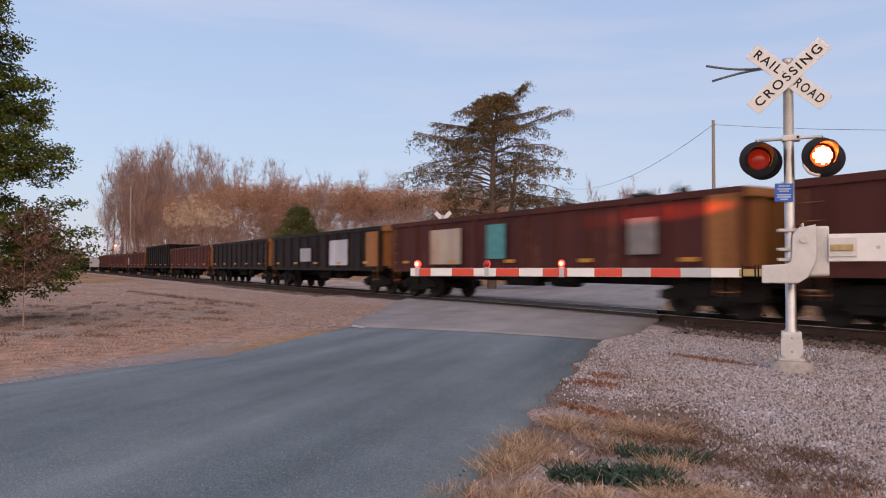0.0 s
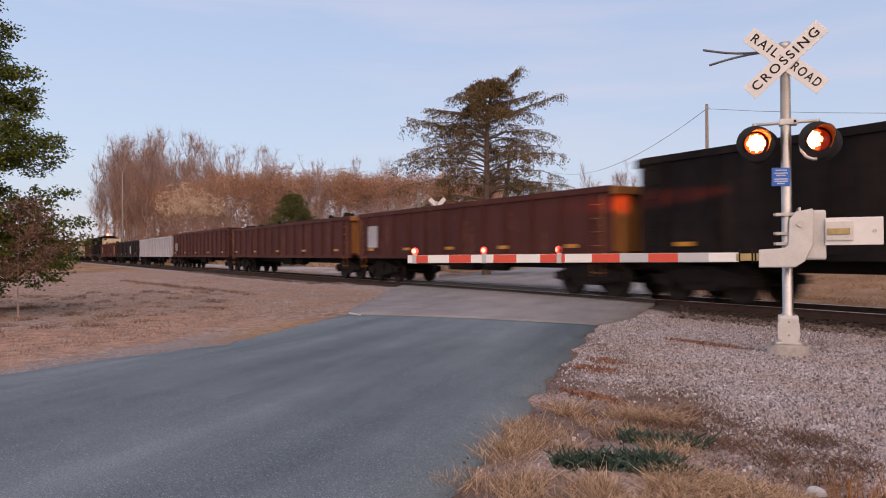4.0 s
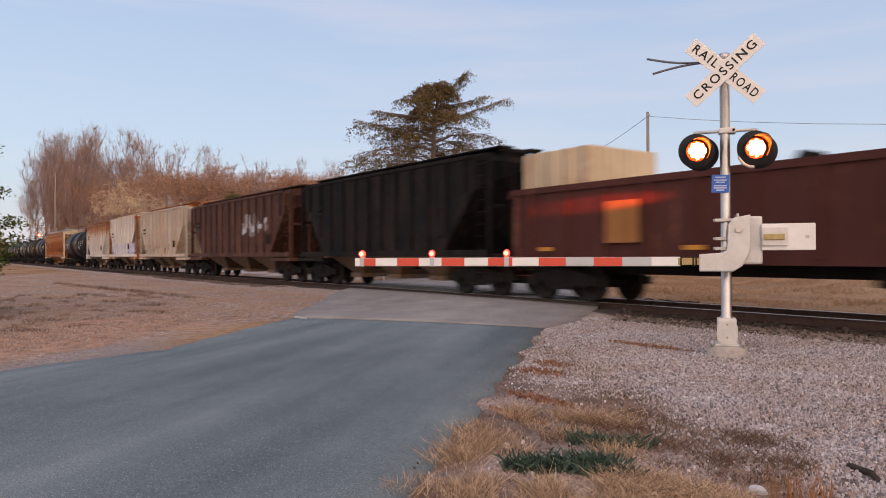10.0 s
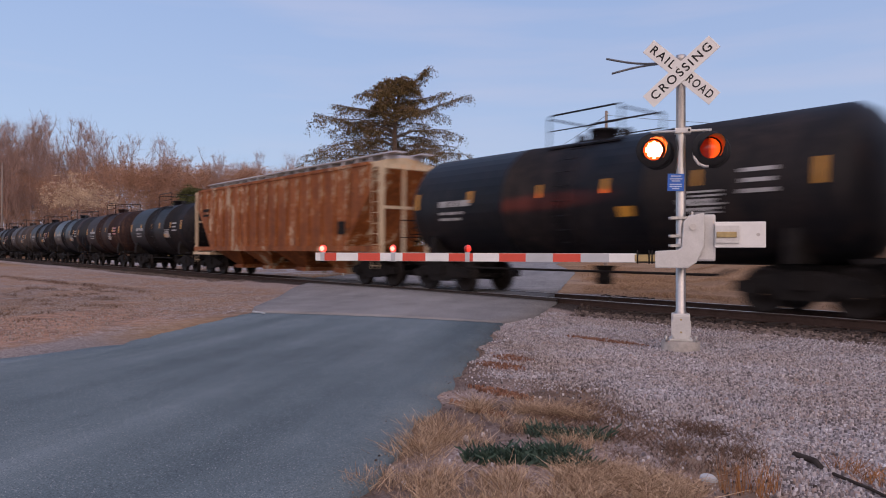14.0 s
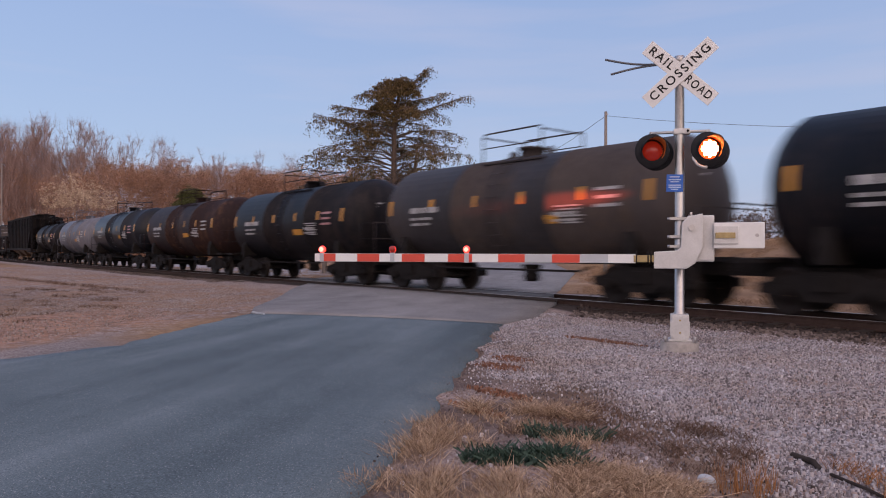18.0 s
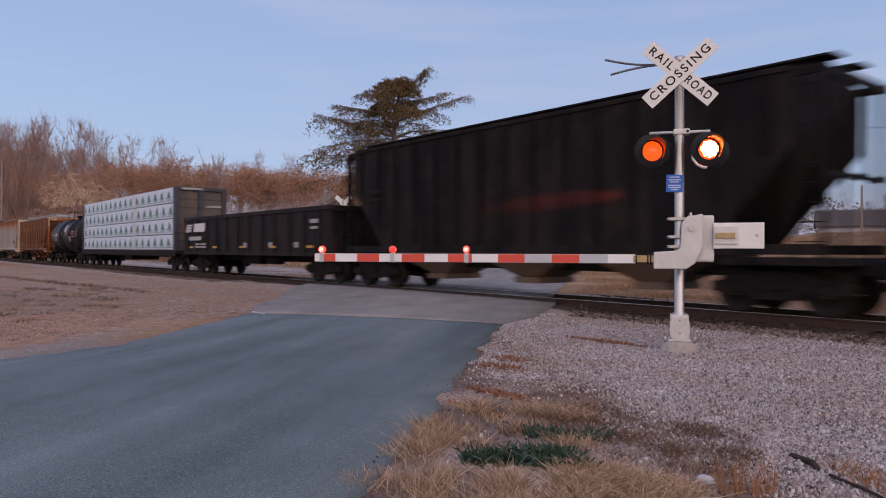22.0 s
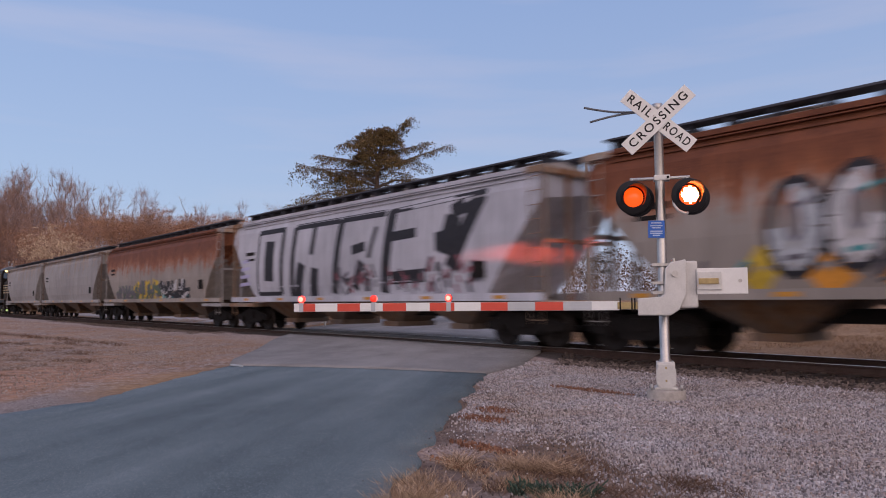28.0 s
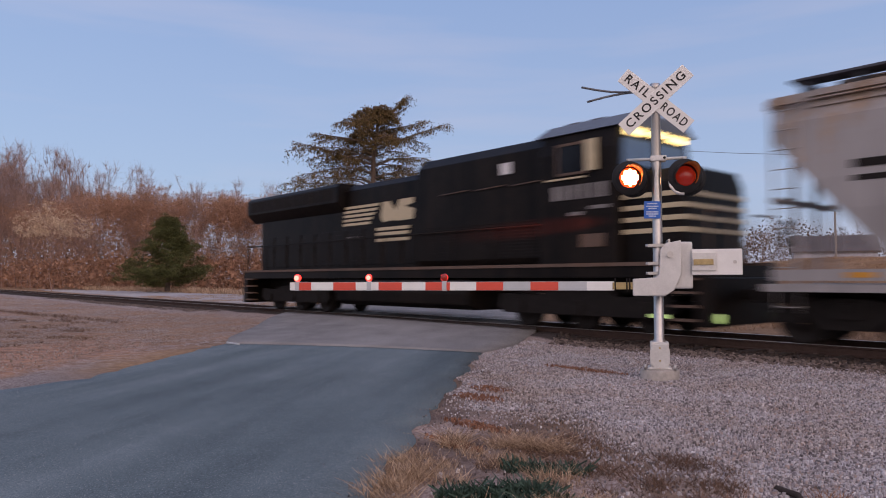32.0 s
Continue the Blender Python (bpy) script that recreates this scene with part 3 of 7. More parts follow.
def make_roads():
    jag = lambda k: 0.06 * math.sin(k * 0.9) + 0.05 * math.sin(k * 2.3 + 1) + 0.05 * math.sin(k * 5.1)
    line = [(-9.94, 9.51), (-6.9, 6.05), (-5.55, 4.55), (-3.41, 2.16), (3.0, -5.2), (30, -36)]
    right = []
    for (x0, y0), (x1, y1) in zip(line, line[1:]):
        for i in range(16):
            f = i / 16
            right.append((x0 + (x1 - x0) * f + jag(len(right)), y0 + (y1 - y0) * f))
    right.append(line[-1])
    line = [(-14.9, 6.6), (-14.08, 5.75), (-12.26, 3.98), (-11.08, 2.9), (-10.44, 1.29), (-6.9, -5.5), (18, -38)]
    left = [(x0 + (x1 - x0) * i / 12 + 0.7 * jag(i + 12 * k), y0 + (y1 - y0) * i / 12) for k, ((x0, y0), (x1, y1)) in enumerate(zip(line, line[1:])) for i in range(12)] + [line[-1]]
    tagged(solid("road", ribbon(left, right, 0.0, 260, 14), M["asphalt"], "dark blue-grey worn asphalt road with pale wheel tracks", "road", kind="structure"))
    solid("road_mark", Build().prism([(-14.8, 6.58), (-14.25, 6.6), (-14.25, 6.63), (-14.8, 6.62)], 0.02, 0.05, "z"), M["stripe_grey"], "short worn white mark at the joint of the asphalt", "road mark", kind="structure")
    near_l, near_r = [(-14.9, 6.6), (-16.43, 7.36), (-19.2, 9.3), (-21.9, 11.1), (-25.3, 13.62)], [(-9.94, 9.51), (-10.6, 11.2), (-12.2, 13.62)]
    solid("crossing_apron", ribbon(near_l, near_r, 0.012, 16, 14), M["old_asphalt"], "pale grey worn asphalt apron leading up to the track", "pavement", kind="structure")
    far_l, far_r = [(-30.5, 15.9), (-36, 22), (-40, 27), (-62, 52), (-95, 95)], [(-14.4, 15.9), (-19, 21.5), (-31.5, 37), (-54, 60), (-86, 99)]
    solid("far_road", ribbon(far_l, far_r, 0.02, 30, 8), M["old_asphalt"], "pale grey asphalt road going on behind the track", "road", kind="structure")
    solid("service_road", ribbon([(-34.5, 18.5), (-60, 18.7), (-84, 19.7), (-112, 21.6)], [(-41, 26.6), (-60, 28.6), (-76, 29.0), (-98, 27.4)], 0.0, 30, 6), M["pale_gravel"], "pale gravel service road along the far side of the track", "road", kind="structure")
    solid("crossing_timber", Build().prism([(-25.6, 13.62), (-12.2, 13.62), (-12.45, 13.915), (-26.0, 13.915)], -0.05, RAIL_TOP - 0.02, "z"), M["tie"], "dark timber board between the apron and the near rail", "timber", kind="structure", bevel=0.01)
    mid = Build()
    mid.prism([(-28.4, TRACK_Y - 0.66), (-13.0, TRACK_Y - 0.66), (-13.9, TRACK_Y + 0.66), (-29.3, TRACK_Y + 0.66)], 0.0, RAIL_TOP - 0.012, "z")
    solid("crossing_panel", mid, M["old_asphalt"], "grey asphalt panel between the rails at the road crossing", "pavement", kind="structure", bevel=0.01)


# ---- track ----
def make_track():
    track = thing("railway_track", "single railway track with rusty rails on dark timber ties", "railway", (0, TRACK_Y, 0), kind="structure")
    head, base = 0.037, 0.07
    z = RAIL_TOP
    web = [(-base, z - 0.18), (base, z - 0.18), (base, z - 0.165), (0.012, z - 0.14), (0.012, z - 0.045), (head, z - 0.035),
           (head, z - 0.006), (-head, z - 0.006), (-head, z - 0.035), (-0.012, z - 0.045), (-0.012, z - 0.14), (-base, z - 0.165)]
    for y in (-0.755, 0.755):
        rail = part("rail", Build().prism([(a + y, b) for a, b in web], -420, 120), M["rail_side"], track)
        part("running_surface", Build().box(-420, 120, y - head + 0.004, y + head - 0.004, z - 0.006, z), M["steel_rail"], rail, "bright worn top of the rail")
    tie = Build().box(-0.115, 0.115, -1.3, 1.3, -0.17, 0.01).mesh("tie", M["tie"], 0.012)
    x = -75.0
    k = 0
    while x < 12:
        if not -28.5 < x < -13.2:
            part("tie", tie, None, track, at=pose(x, 0, 0.012 * math.sin(k * 2.3), 0, 0, 0.8 * math.sin(k * 1.7)))
        x += 0.53
        k += 1


def stones(count, area, size, seed, mat, name, label, keep=None, lift=0.0):
    """Crushed stone scattered over a rectangle, one joined object: chipped blocks with a tilted flat top."""
    r = np.random.RandomState(seed)
    xy = np.stack([r.uniform(area[0], area[1], count), r.uniform(area[2], area[3], count)], -1)
    if keep is not None:
        xy = xy[keep(xy[:, 0], xy[:, 1], r)]
    k = len(xy)
    s = size * r.lognormal(0, 0.38, k)
    z = ground_z(xy[:, 0], xy[:, 1]) - 0.03 + lift
    base = np.array([(1, 0.1, 0), (0, 1, 0), (-1, 0.1, 0), (0.1, -1, 0), (0.62, 0.5, 1), (-0.5, 0.62, 1), (-0.6, -0.5, 1), (0.5, -0.6, 1)])
    quad = np.array([(0, 1, 5, 4), (1, 2, 6, 5), (2, 3, 7, 6), (3, 0, 4, 7), (4, 5, 6, 7)])
    ang = r.uniform(0, 6.28, k)
    p = base[None] * r.uniform(0.6, 1.25, (k, 8, 3)) * s[:, None, None]
    p[:, :4, 2] = -0.01
    p[:, 4:, 2] = p[:, 4:, 2] * r.uniform(0.3, 0.8, k)[:, None] + 0.006
    co, si = np.cos(ang)[:, None], np.sin(ang)[:, None]
    q = np.stack([p[..., 0] * co - p[..., 1] * si + xy[:, :1], p[..., 0] * si + p[..., 1] * co + xy[:, 1:], p[..., 2] + z[:, None]], -1)
    me = bpy.data.meshes.new(name)
    idx = (np.arange(k)[:, None, None] * 8 + quad[None]).reshape(-1)
    me.vertices.add(k * 8)
    me.vertices.foreach_set("co", q.astype("f").ravel())
    me.loops.add(len(idx))
    me.loops.foreach_set("vertex_index", idx.astype("i"))
    me.polygons.add(len(idx) // 4)
    me.polygons.foreach_set("loop_start", np.arange(0, len(idx), 4, dtype="i"))
    me.materials.append(mat)
    me.update(calc_edges=True)
    return tagged(new(name, me), label, "gravel", kind="stuff")


# ---- the train ----
def truck_meshes():
    frame_b = Build()
    for y in (-1.0, 1.0):
        o = [(-1.35, 0.62), (-1.35, 0.44), (-1.1, 0.4), (-0.75, 0.55), (-0.45, 0.3), (0.45, 0.3), (0.75, 0.55), (1.1, 0.4), (1.35, 0.44),
             (1.35, 0.62), (0.9, 0.72), (0.35, 0.86), (-0.35, 0.86), (-0.9, 0.72)]
        frame_b.prism(o, y - 0.07, y + 0.07, "y")
    frame_b.box(-0.22, 0.22, -1.15, 1.15, 0.5, 0.78)
    frame_b.box(-0.3, 0.3, -0.3, 0.3, 0.78, 1.0)
    for x in (-0.875, 0.875):
        frame_b.tube((x, -0.9, 0.457), (x, 0.9, 0.457), 0.08, seg=8)
        for y in (-1.09, 1.09):
            frame_b.tube((x, y - 0.06, 0.47), (x, y + 0.06, 0.47), 0.13, seg=10)
    for y in (-1.0, 1.0):
        for x in (-0.13, 0, 0.13):
            frame_b.tube((x, y, 0.34), (x, y, 0.62), 0.055, seg=6)
    wheel = Build().lathe([(-0.06, 0.1), (-0.06, 0.2), (-0.02, 0.25), (-0.03, 0.38), (-0.07, 0.42), (-0.07, 0.457), (0.05, 0.455),
                           (0.07, 0.49), (0.09, 0.48), (0.09, 0.41), (0.02, 0.38), (0.02, 0.22), (0.07, 0.19), (0.07, 0.1)], 20, "y")
    return frame_b.mesh("truck", M["truck"]), wheel.mesh("wheel", M["wheel"])


TRUCK, WHEEL = truck_meshes()
COUPLER = Build().box(-0.55, 0.3, -0.13, 0.13, 0.78, 1.0).box(0.25, 0.52, -0.19, 0.16, 0.72, 1.05).box(0.4, 0.62, 0.02, 0.2, 0.74, 1.03).mesh("coupler", M["truck"], 0.02)


def running_gear(car, length, inset, knuckle=0.0):
    """Two trucks with their wheels and the two couplers under a car."""
    for x in (-length / 2 + inset, length / 2 - inset):
        t = part("truck", TRUCK, None, car, at=(x, 0, 0))
        for wx in (-0.875, 0.875):
            part("wheel", WHEEL, None, t, at=(wx, -0.755, 0.457))
            part("wheel", WHEEL, None, t, at=pose(wx, 0.755, 0.457, 0, 0, 180))
    part("coupler", COUPLER, None, car, at=(length / 2 - 0.5, 0, 0))
    part("coupler", COUPLER, None, car, at=pose(-length / 2 + 0.5, 0, 0, 0, 0, 180))


def ladder(x, y, z0, z1, out, mat, car, along=0.42, step=0.36, r=0.014):
    """Side ladder: two stiles and rungs."""
    b = Build()
    for dx in (0, along):
        b.tube((x + dx, y, z0), (x + dx, y, z1), r, seg=5)
        b.box(x + dx - 0.02, x + dx + 0.02, y, y + 0.07 * out, z0 + 0.1, z0 + 0.13)
    lad = part("ladder", b, mat, car)
    rung = Build().tube((0, 0, 0), (along, 0, 0), r * 0.8, seg=5).mesh("rung", mat)
    z = z0 + 0.1
    while z < z1:
        part("rung", rung, None, lad, at=(x, y, z))
        z += step
    return lad


def handbrake(x, y, z, mat, car):
    b = Build().lathe([(-0.03, 0.24), (0.0, 0.27), (0.03, 0.24), (0.0, 0.22), (-0.03, 0.24)], 14, "x")
    for k in range(4):
        b.tube((0, 0, 0), (0, 0.24 * math.cos(k * 1.57), 0.24 * math.sin(k * 1.57)), 0.015, seg=5)
    b.moved(Matrix.Translation((x, y, z)))
    return part("handbrake_wheel", b, mat, car)


def marks(car, rows, y):
    """Small flat markings on the near side: x, z, width, height, material key, name."""
    for x, z, w, h, key, name in rows:
        part(name, Build().box(x - w / 2, x + w / 2, y - 0.006, y, z - h / 2, z + h / 2), M[key], car)


CARS = []


def start_car(front, rear, name, label, category):
    """A car between two coupling points given along the track at the clip's start."""
    c = thing(name, label, category, group="cars of the train")
    CARS.append((c, (front + rear) / 2))
    return c, front - rear


def tank_car(front, rear, paint, label, seed, rail_up=True, end_paint=None, r=1.52, diamond=False, belly=0.9):
    car, L = start_car(front, rear, "tank_car", label, "tank car")
    rnd = random.Random(seed)
    h, zc = (L - 1.5) / 2, belly + r
    prof = [(-h, 0.0), (-h + 0.02, 0.28 * r), (-h + 0.1, 0.55 * r), (-h + 0.24, 0.77 * r), (-h + 0.42, 0.91 * r), (-h + 0.62, r - 0.02), (-h + 0.66, r), (-h * 0.33, r), (-h * 0.33, r + 0.012),
            (-h * 0.33 + 0.05, r + 0.012), (-h * 0.33 + 0.05, r), (h * 0.33, r), (h * 0.33, r + 0.012), (h * 0.33 + 0.05, r + 0.012), (h * 0.33 + 0.05, r),
            (h - 0.66, r), (h - 0.62, r - 0.02), (h - 0.42, 0.91 * r), (h - 0.24, 0.77 * r), (h - 0.1, 0.55 * r), (h - 0.02, 0.28 * r), (h, 0.0)]
    part("tank", Build().lathe(prof, 40, "x").moved(Matrix.Translation((0, 0, zc))), M[paint], car)
    if end_paint:
        part("end_band", Build().lathe([(h - 1.5, r + 0.004), (h - 0.66, r + 0.004), (h - 0.6, r - 0.01)], 40, "x").moved(Matrix.Translation((0, 0, zc))), M[end_paint], car)
    for s in (-1, 1):
        sill = Build()
        sill.box(s * (h - 2.3), s * (h + 0.35), -0.3, 0.3, 0.72, 1.12) if s > 0 else sill.box(-h - 0.35, -h + 2.3, -0.3, 0.3, 0.72, 1.12)
        x = s * (h - 1.35)
        part("bolster", Build().prism([(-1.42, 1.0), (1.42, 1.0), (1.42, 1.35), (1.25, 1.95), (0.8, 1.3), (-0.8, 1.3), (-1.25, 1.95), (-1.42, 1.35)], x - 0.14, x + 0.14), M["truck"], car)
        sill.box(min(s * (h - 0.2), s * (h + 0.35)), max(s * (h - 0.2), s * (h + 0.35)), -1.45, 1.45, 1.02, 1.1)
        part("stub_sill", sill, M["truck"], car)
        g = Build()
        x = s * (h + 0.3)
        for y in (-1.4, 1.4):
            g.tube((x, y, 1.1), (x, y, 2.2), 0.018, seg=5)
            g.tube((x, y, 0.5), (x, y, 1.1), 0.018, seg=5)
        g.tube((x, -1.4, 2.2), (x, 1.4, 2.2), 0.018, seg=5)
        g.tube((x, -1.4, 1.65), (x, 1.4, 1.65), 0.014, seg=5)
        part("end_rail", g, M[paint], car)
    m = Build().lathe([(0, 0.34), (0.22, 0.34), (0.24, 0.4), (0.3, 0.4), (0.33, 0.1), (0.33, 0)], 16, "z").moved(Matrix.Translation((0, 0, zc + r - 0.05)))
    part("manway", m, M[paint], car)
    for dx in (-0.75, 0.7):
        part("valve", Build().lathe([(0, 0.12), (0.2, 0.12), (0.26, 0.06), (0.3, 0)], 10, "z").moved(Matrix.Translation((dx, 0, zc + r - 0.05))), M[paint], car)
    deck = Build().box(-1.15, 1.15, -0.85, -0.5, zc + r - 0.22, zc + r - 0.18).box(-1.15, 1.15, 0.5, 0.85, zc + r - 0.22, zc + r - 0.18)
    part("walkway", deck, M[paint], car)
    if rail_up:
        zt = zc + r - 0.2
        a, c, up = 1.15, 0.85, 0.86
        for y in (-c, c):
            rail = part("platform_railing", Build().path([(-a, y, zt), (-a, y, zt + up - 0.08), (-a + 0.08, y, zt + up), (a - 0.08, y, zt + up), (a, y, zt + up - 0.08), (a, y, zt)], 0.024, 6), M[paint], car)
            part("middle_bar", Build().tube((-a, y, zt + 0.45), (a, y, zt + 0.45), 0.016, seg=5), M[paint], rail)
        for x in (-a, a):
            part("railing_end", Build().tube((x, -c, zt + up - 0.08), (x, c, zt + up - 0.08), 0.022, seg=5), M[paint], car)
    b = Build()
    for x in (-0.25, 0.25):
        pts = [(x, -(r + 0.1) * math.cos(a), zc + (r + 0.1) * math.sin(a)) for a in np.linspace(-0.75, 1.1, 9)]
        b.path(pts, 0.018, 5)
    lad = part("ladder", b, M[paint], car)
    rung = Build().tube((-0.25, 0, 0), (0.25, 0, 0), 0.014, seg=5).mesh("rung", M[paint])
    for a in np.linspace(-0.7, 1.05, 9):
        part("rung", rung, None, lad, at=(0, -(r + 0.1) * math.cos(a), zc + (r + 0.1) * math.sin(a)))
    # reflectors and stencils follow the shell
    def decal(name, x, w, a0, a1, key):
        pts = np.linspace(a0, a1, 4)
        v = [(x + s * w / 2, -(r + 0.008) * math.cos(a), zc + (r + 0.008) * math.sin(a)) for a in pts for s in (-1, 1)]
        v += [(px, py * 0.97, pz) for px, py, pz in v]
        f = [(2 * i, 2 * i + 1, 2 * i + 3, 2 * i + 2) for i in range(3)]
        k = 8
        f += [(0, 1, k + 1, k), (6, 7, k + 7, k + 6)] + [(2 * i + e, 2 * i + 2 + e, k + 2 * i + 2 + e, k + 2 * i + e) for i in range(3) for e in (0, 1)]
        part(name, Build().add(v, f), M[key], car)
    for x in (-h * 0.5, -h * 0.12, h * 0.2, h * 0.52):
        decal("reflector", x + rnd.uniform(-0.2, 0.2), rnd.choice((0.12, 0.15, 0.18)), 0.03, 0.24, "yellow")
    for x, ws, a0, a1 in ((-h + 1.9, (0.42, 0.22, 0.5), -0.02, 0.09), (-h + 1.9, (0.3, 0.3, 0.2), -0.16, -0.11), (-h + 1.9, (0.5, 0.3), -0.27, -0.22), (h - 3.6, (0.4, 0.25), -0.2, -0.14), (h - 3.6, (0.3, 0.3), -0.3, -0.26)):
        for wd in ws:
            decal("stencil", x + wd / 2, wd, a0, a1, "stencil")
            x += wd + 0.1
    for k in range(3):
        decal("stencil", h - 1.9, 0.7 - 0.1 * (k % 2), 0.16 - 0.13 * k, 0.21 - 0.13 * k, "pink" if seed % 2 else "stencil")
    if not diamond:
        decal("placard", 1.3 + rnd.random(), 0.75 if seed % 3 else 0.4, -0.33, -0.18, "yellow")
    if diamond:
        decal("painted_patch", 0.6, 0.75, 0.2, 0.62, "stencil")
    # lettering rows high on the heads, a dense data block, tall reflectors at the ends and the safety bar under the shell
    for k in range(6):
        decal("stencil", h - 3.1 + 0.06 * (k % 2), 0.85 - 0.12 * (k % 3), -0.06 - 0.055 * k, -0.035 - 0.055 * k, "stencil")
    for x in (-h + 0.8, h - 0.75):
        decal("reflector", x, 0.16, -0.04, 0.27, "yellow")
    part("side_pipe", Build().path([(-h + 2.6, -1.2, 0.86), (-h + 2.9, -1.25, 0.74), (h - 2.9, -1.25, 0.74), (h - 2.6, -1.2, 0.86)], 0.03, 6), M["truck"], car, "thin brake pipe under the shell")
    part("bottom_outlet", Build().lathe([(0.38, 0.0), (0.38, 0.2), (0.5, 0.24), (0.62, 0.2), (0.85, 0.3)], 12, "z"), M["truck"], car)
    for s in (-1, 1):
        for k, zz in enumerate((2.95, 2.82, 2.7)):
            part("stencil", Build().box(s * (h - 0.13) - 0.07, s * (h - 0.13) + 0.07, -0.45, 0.05, zz - 0.03, zz + 0.03), M["stencil"], car)
    handbrake(-h - 0.33, -0.75, 1.75, M["truck"], car)
    running_gear(car, L, 2.05)
    return car


def covered_hopper(front, rear, paint, label, seed, ribs=True, bays=3, roof="hop_grey", end_paint=None, top=4.62, side_low=1.28, graffiti=None, curved=False, walk_paint=None):
    car, L = start_car(front, rear, "hopper_car", label, "hopper car")
    h, w = (L - 1.1) / 2, 1.52
    slope, inset, knee = (2.1, 0.16, 2.45) if curved else (1.75, 0.6, 2.0)
    z0, z1 = side_low, top - 0.3
    if curved:
        sec = [(-w + 0.16, z0), (-w + 0.05, z0 + 0.5), (-w, z0 + 1.15), (-w, z0 + 1.7), (-w + 0.02, z0 + 2.0), (-w + 0.06, z0 + 2.45), (-w + 0.1, z1 - 0.5), (-w + 0.3, z1)]
    else:
        sec = [(-w + 0.02, z0), (-w, z0 + 0.06), (-w, z0 + 1.0), (-w, z0 + 2.0), (-w, z1 - 0.06), (-w + 0.03, z1)]
    ring = sec + [(-y, z) for y, z in reversed(sec)]
    # body with end slopes cut back at the bottom
    k = len(ring)
    def at_end(s, y, z):
        cut = slope * max(0.0, (z0 + knee - z) / knee)
        return s * (h - inset - cut)
    verts = [(at_end(-1, y, z), y, z) for y, z in ring] + [(at_end(1, y, z), y, z) for y, z in ring]
    part("body", Build().add(verts, [tuple(range(k))[::-1], tuple(range(k, 2 * k))] + [(i, (i + 1) % k, k + (i + 1) % k, k + i) for i in range(k)]), M[paint], car)
    crown = [(ring[len(sec) - 1][0] - 0.06, z1), (-0.75, top - 0.1), (0, top), (0.75, top - 0.1), (-ring[len(sec) - 1][0] + 0.06, z1)]
    part("roof", Build().prism(crown + [(0, z1 - 0.05)], -h + 0.68, h - 0.68), M[paint if roof is None else roof], car)
    lift = 0.11 if curved or walk_paint else 0.0
    walk_b = Build()
    for y in (-0.85, 0.35):
        walk_b.box(-h + 0.2, h - 0.2, y, y + 0.5, top + lift - 0.02, top + lift + 0.025)
    x = -h + 0.4
    while x < h - 0.2:
        walk_b.box(x, x + 0.08, -0.8, 0.8, top - 0.12, top + lift - 0.02)
        x += 0.95
    part("roof_walk", walk_b, M[walk_paint or ("post_steel" if curved else paint if roof is None else roof)], car)
    for i in range(7):
        xx = -h + 1.6 + i * (2 * h - 3.2) / 6
        part("hatch", Build().box(xx - 0.75, xx + 0.75, -0.3, 0.3, top - 0.02, top + 0.09), M[paint if roof is None else roof], car, bevel=0.02)
    ep = end_paint or paint
    for s in (-1, 1):
        e = Build()
        xo, xi = s * (h - 0.1), s * (h - 0.72)
        # end posts, end sheet and platform
        for y in (-w + 0.12, w - 0.12):
            e.box(min(xo, xi), max(xo, xi), y - 0.05, y + 0.05, top - 0.45, top - 0.3)
            t = 0.025 if curved else 0.06
            e.box(xo - t, xo + t, y - t, y + t, 1.0, top - 0.3)
        for y in (-0.5, 0.5):
            e.box(xo - 0.05, xo + 0.05, y - 0.05, y + 0.05, 1.0, top - 0.4)
        e.box(xo - 0.07, xo + 0.07, -w + 0.05, w - 0.05, top - 0.5, top - 0.34)
        e.box(xo - 0.06, xo + 0.06, -w + 0.1, w - 0.1, z0 + 1.35, z0 + 1.45)
        e.box(min(s * (h - 2.2), s * (h + 0.1)), max(s * (h - 2.2), s * (h + 0.1)), -w, w, 0.98, 1.12)
        part("end_frame", e, M[ep], car)
        ladder(s * (h - 0.36) - 0.21, -w + 0.02, 0.6, top - 0.3, 1, M[ep], car)
    if ribs:
        step = 0.95
        cnt = int((2 * h - 2.2) / step)
        rib = Build().box(-0.055, 0.055, -0.07, 0.0, z0 + 0.1, z1 - 0.08).mesh("side_rib", M[paint], 0.015)
        for i in range(cnt + 1):
            x = -h + 1.1 + i * (2 * h - 2.2) / cnt
            over = abs(x) - (h - 0.8 - slope)
            me = rib
            if over > 0.05:
                me = Build().box(-0.055, 0.055, -0.07, 0.0, z0 + 0.15 + 2.0 * over / slope, z1 - 0.08).mesh("side_rib", M[paint], 0.015)
            part("side_rib", me, None, car, at=(x, -w, 0))
            part("side_rib", me, None, car, at=pose(x, w, 0, 0, 0, 180))
    else:
        for zz in (z1 - 0.12, z1 - 0.26, z1 - 0.4):
            part("side_seam", Build().box(-h + 0.78, h - 0.78, -w - 0.012 + (0.16 if curved else 0), w + 0.012 - (0.16 if curved else 0), zz - 0.012, zz + 0.012), M[paint], car)
    part("side_sill", Build().box(-h + 0.1, h - 0.1, -w - 0.03, -w + 0.14, z0 - 0.1, z0 + 0.1).box(-h + 0.1, h - 0.1, w - 0.14, w + 0.03, z0 - 0.1, z0 + 0.1), M[paint], car)
    part("top_chord", Build().box(-h + 0.72, h - 0.72, -w + (0.2 if curved else -0.05), -w + (0.36 if curved else 0.1), z1 - 0.06, z1 + 0.05), M[paint], car)
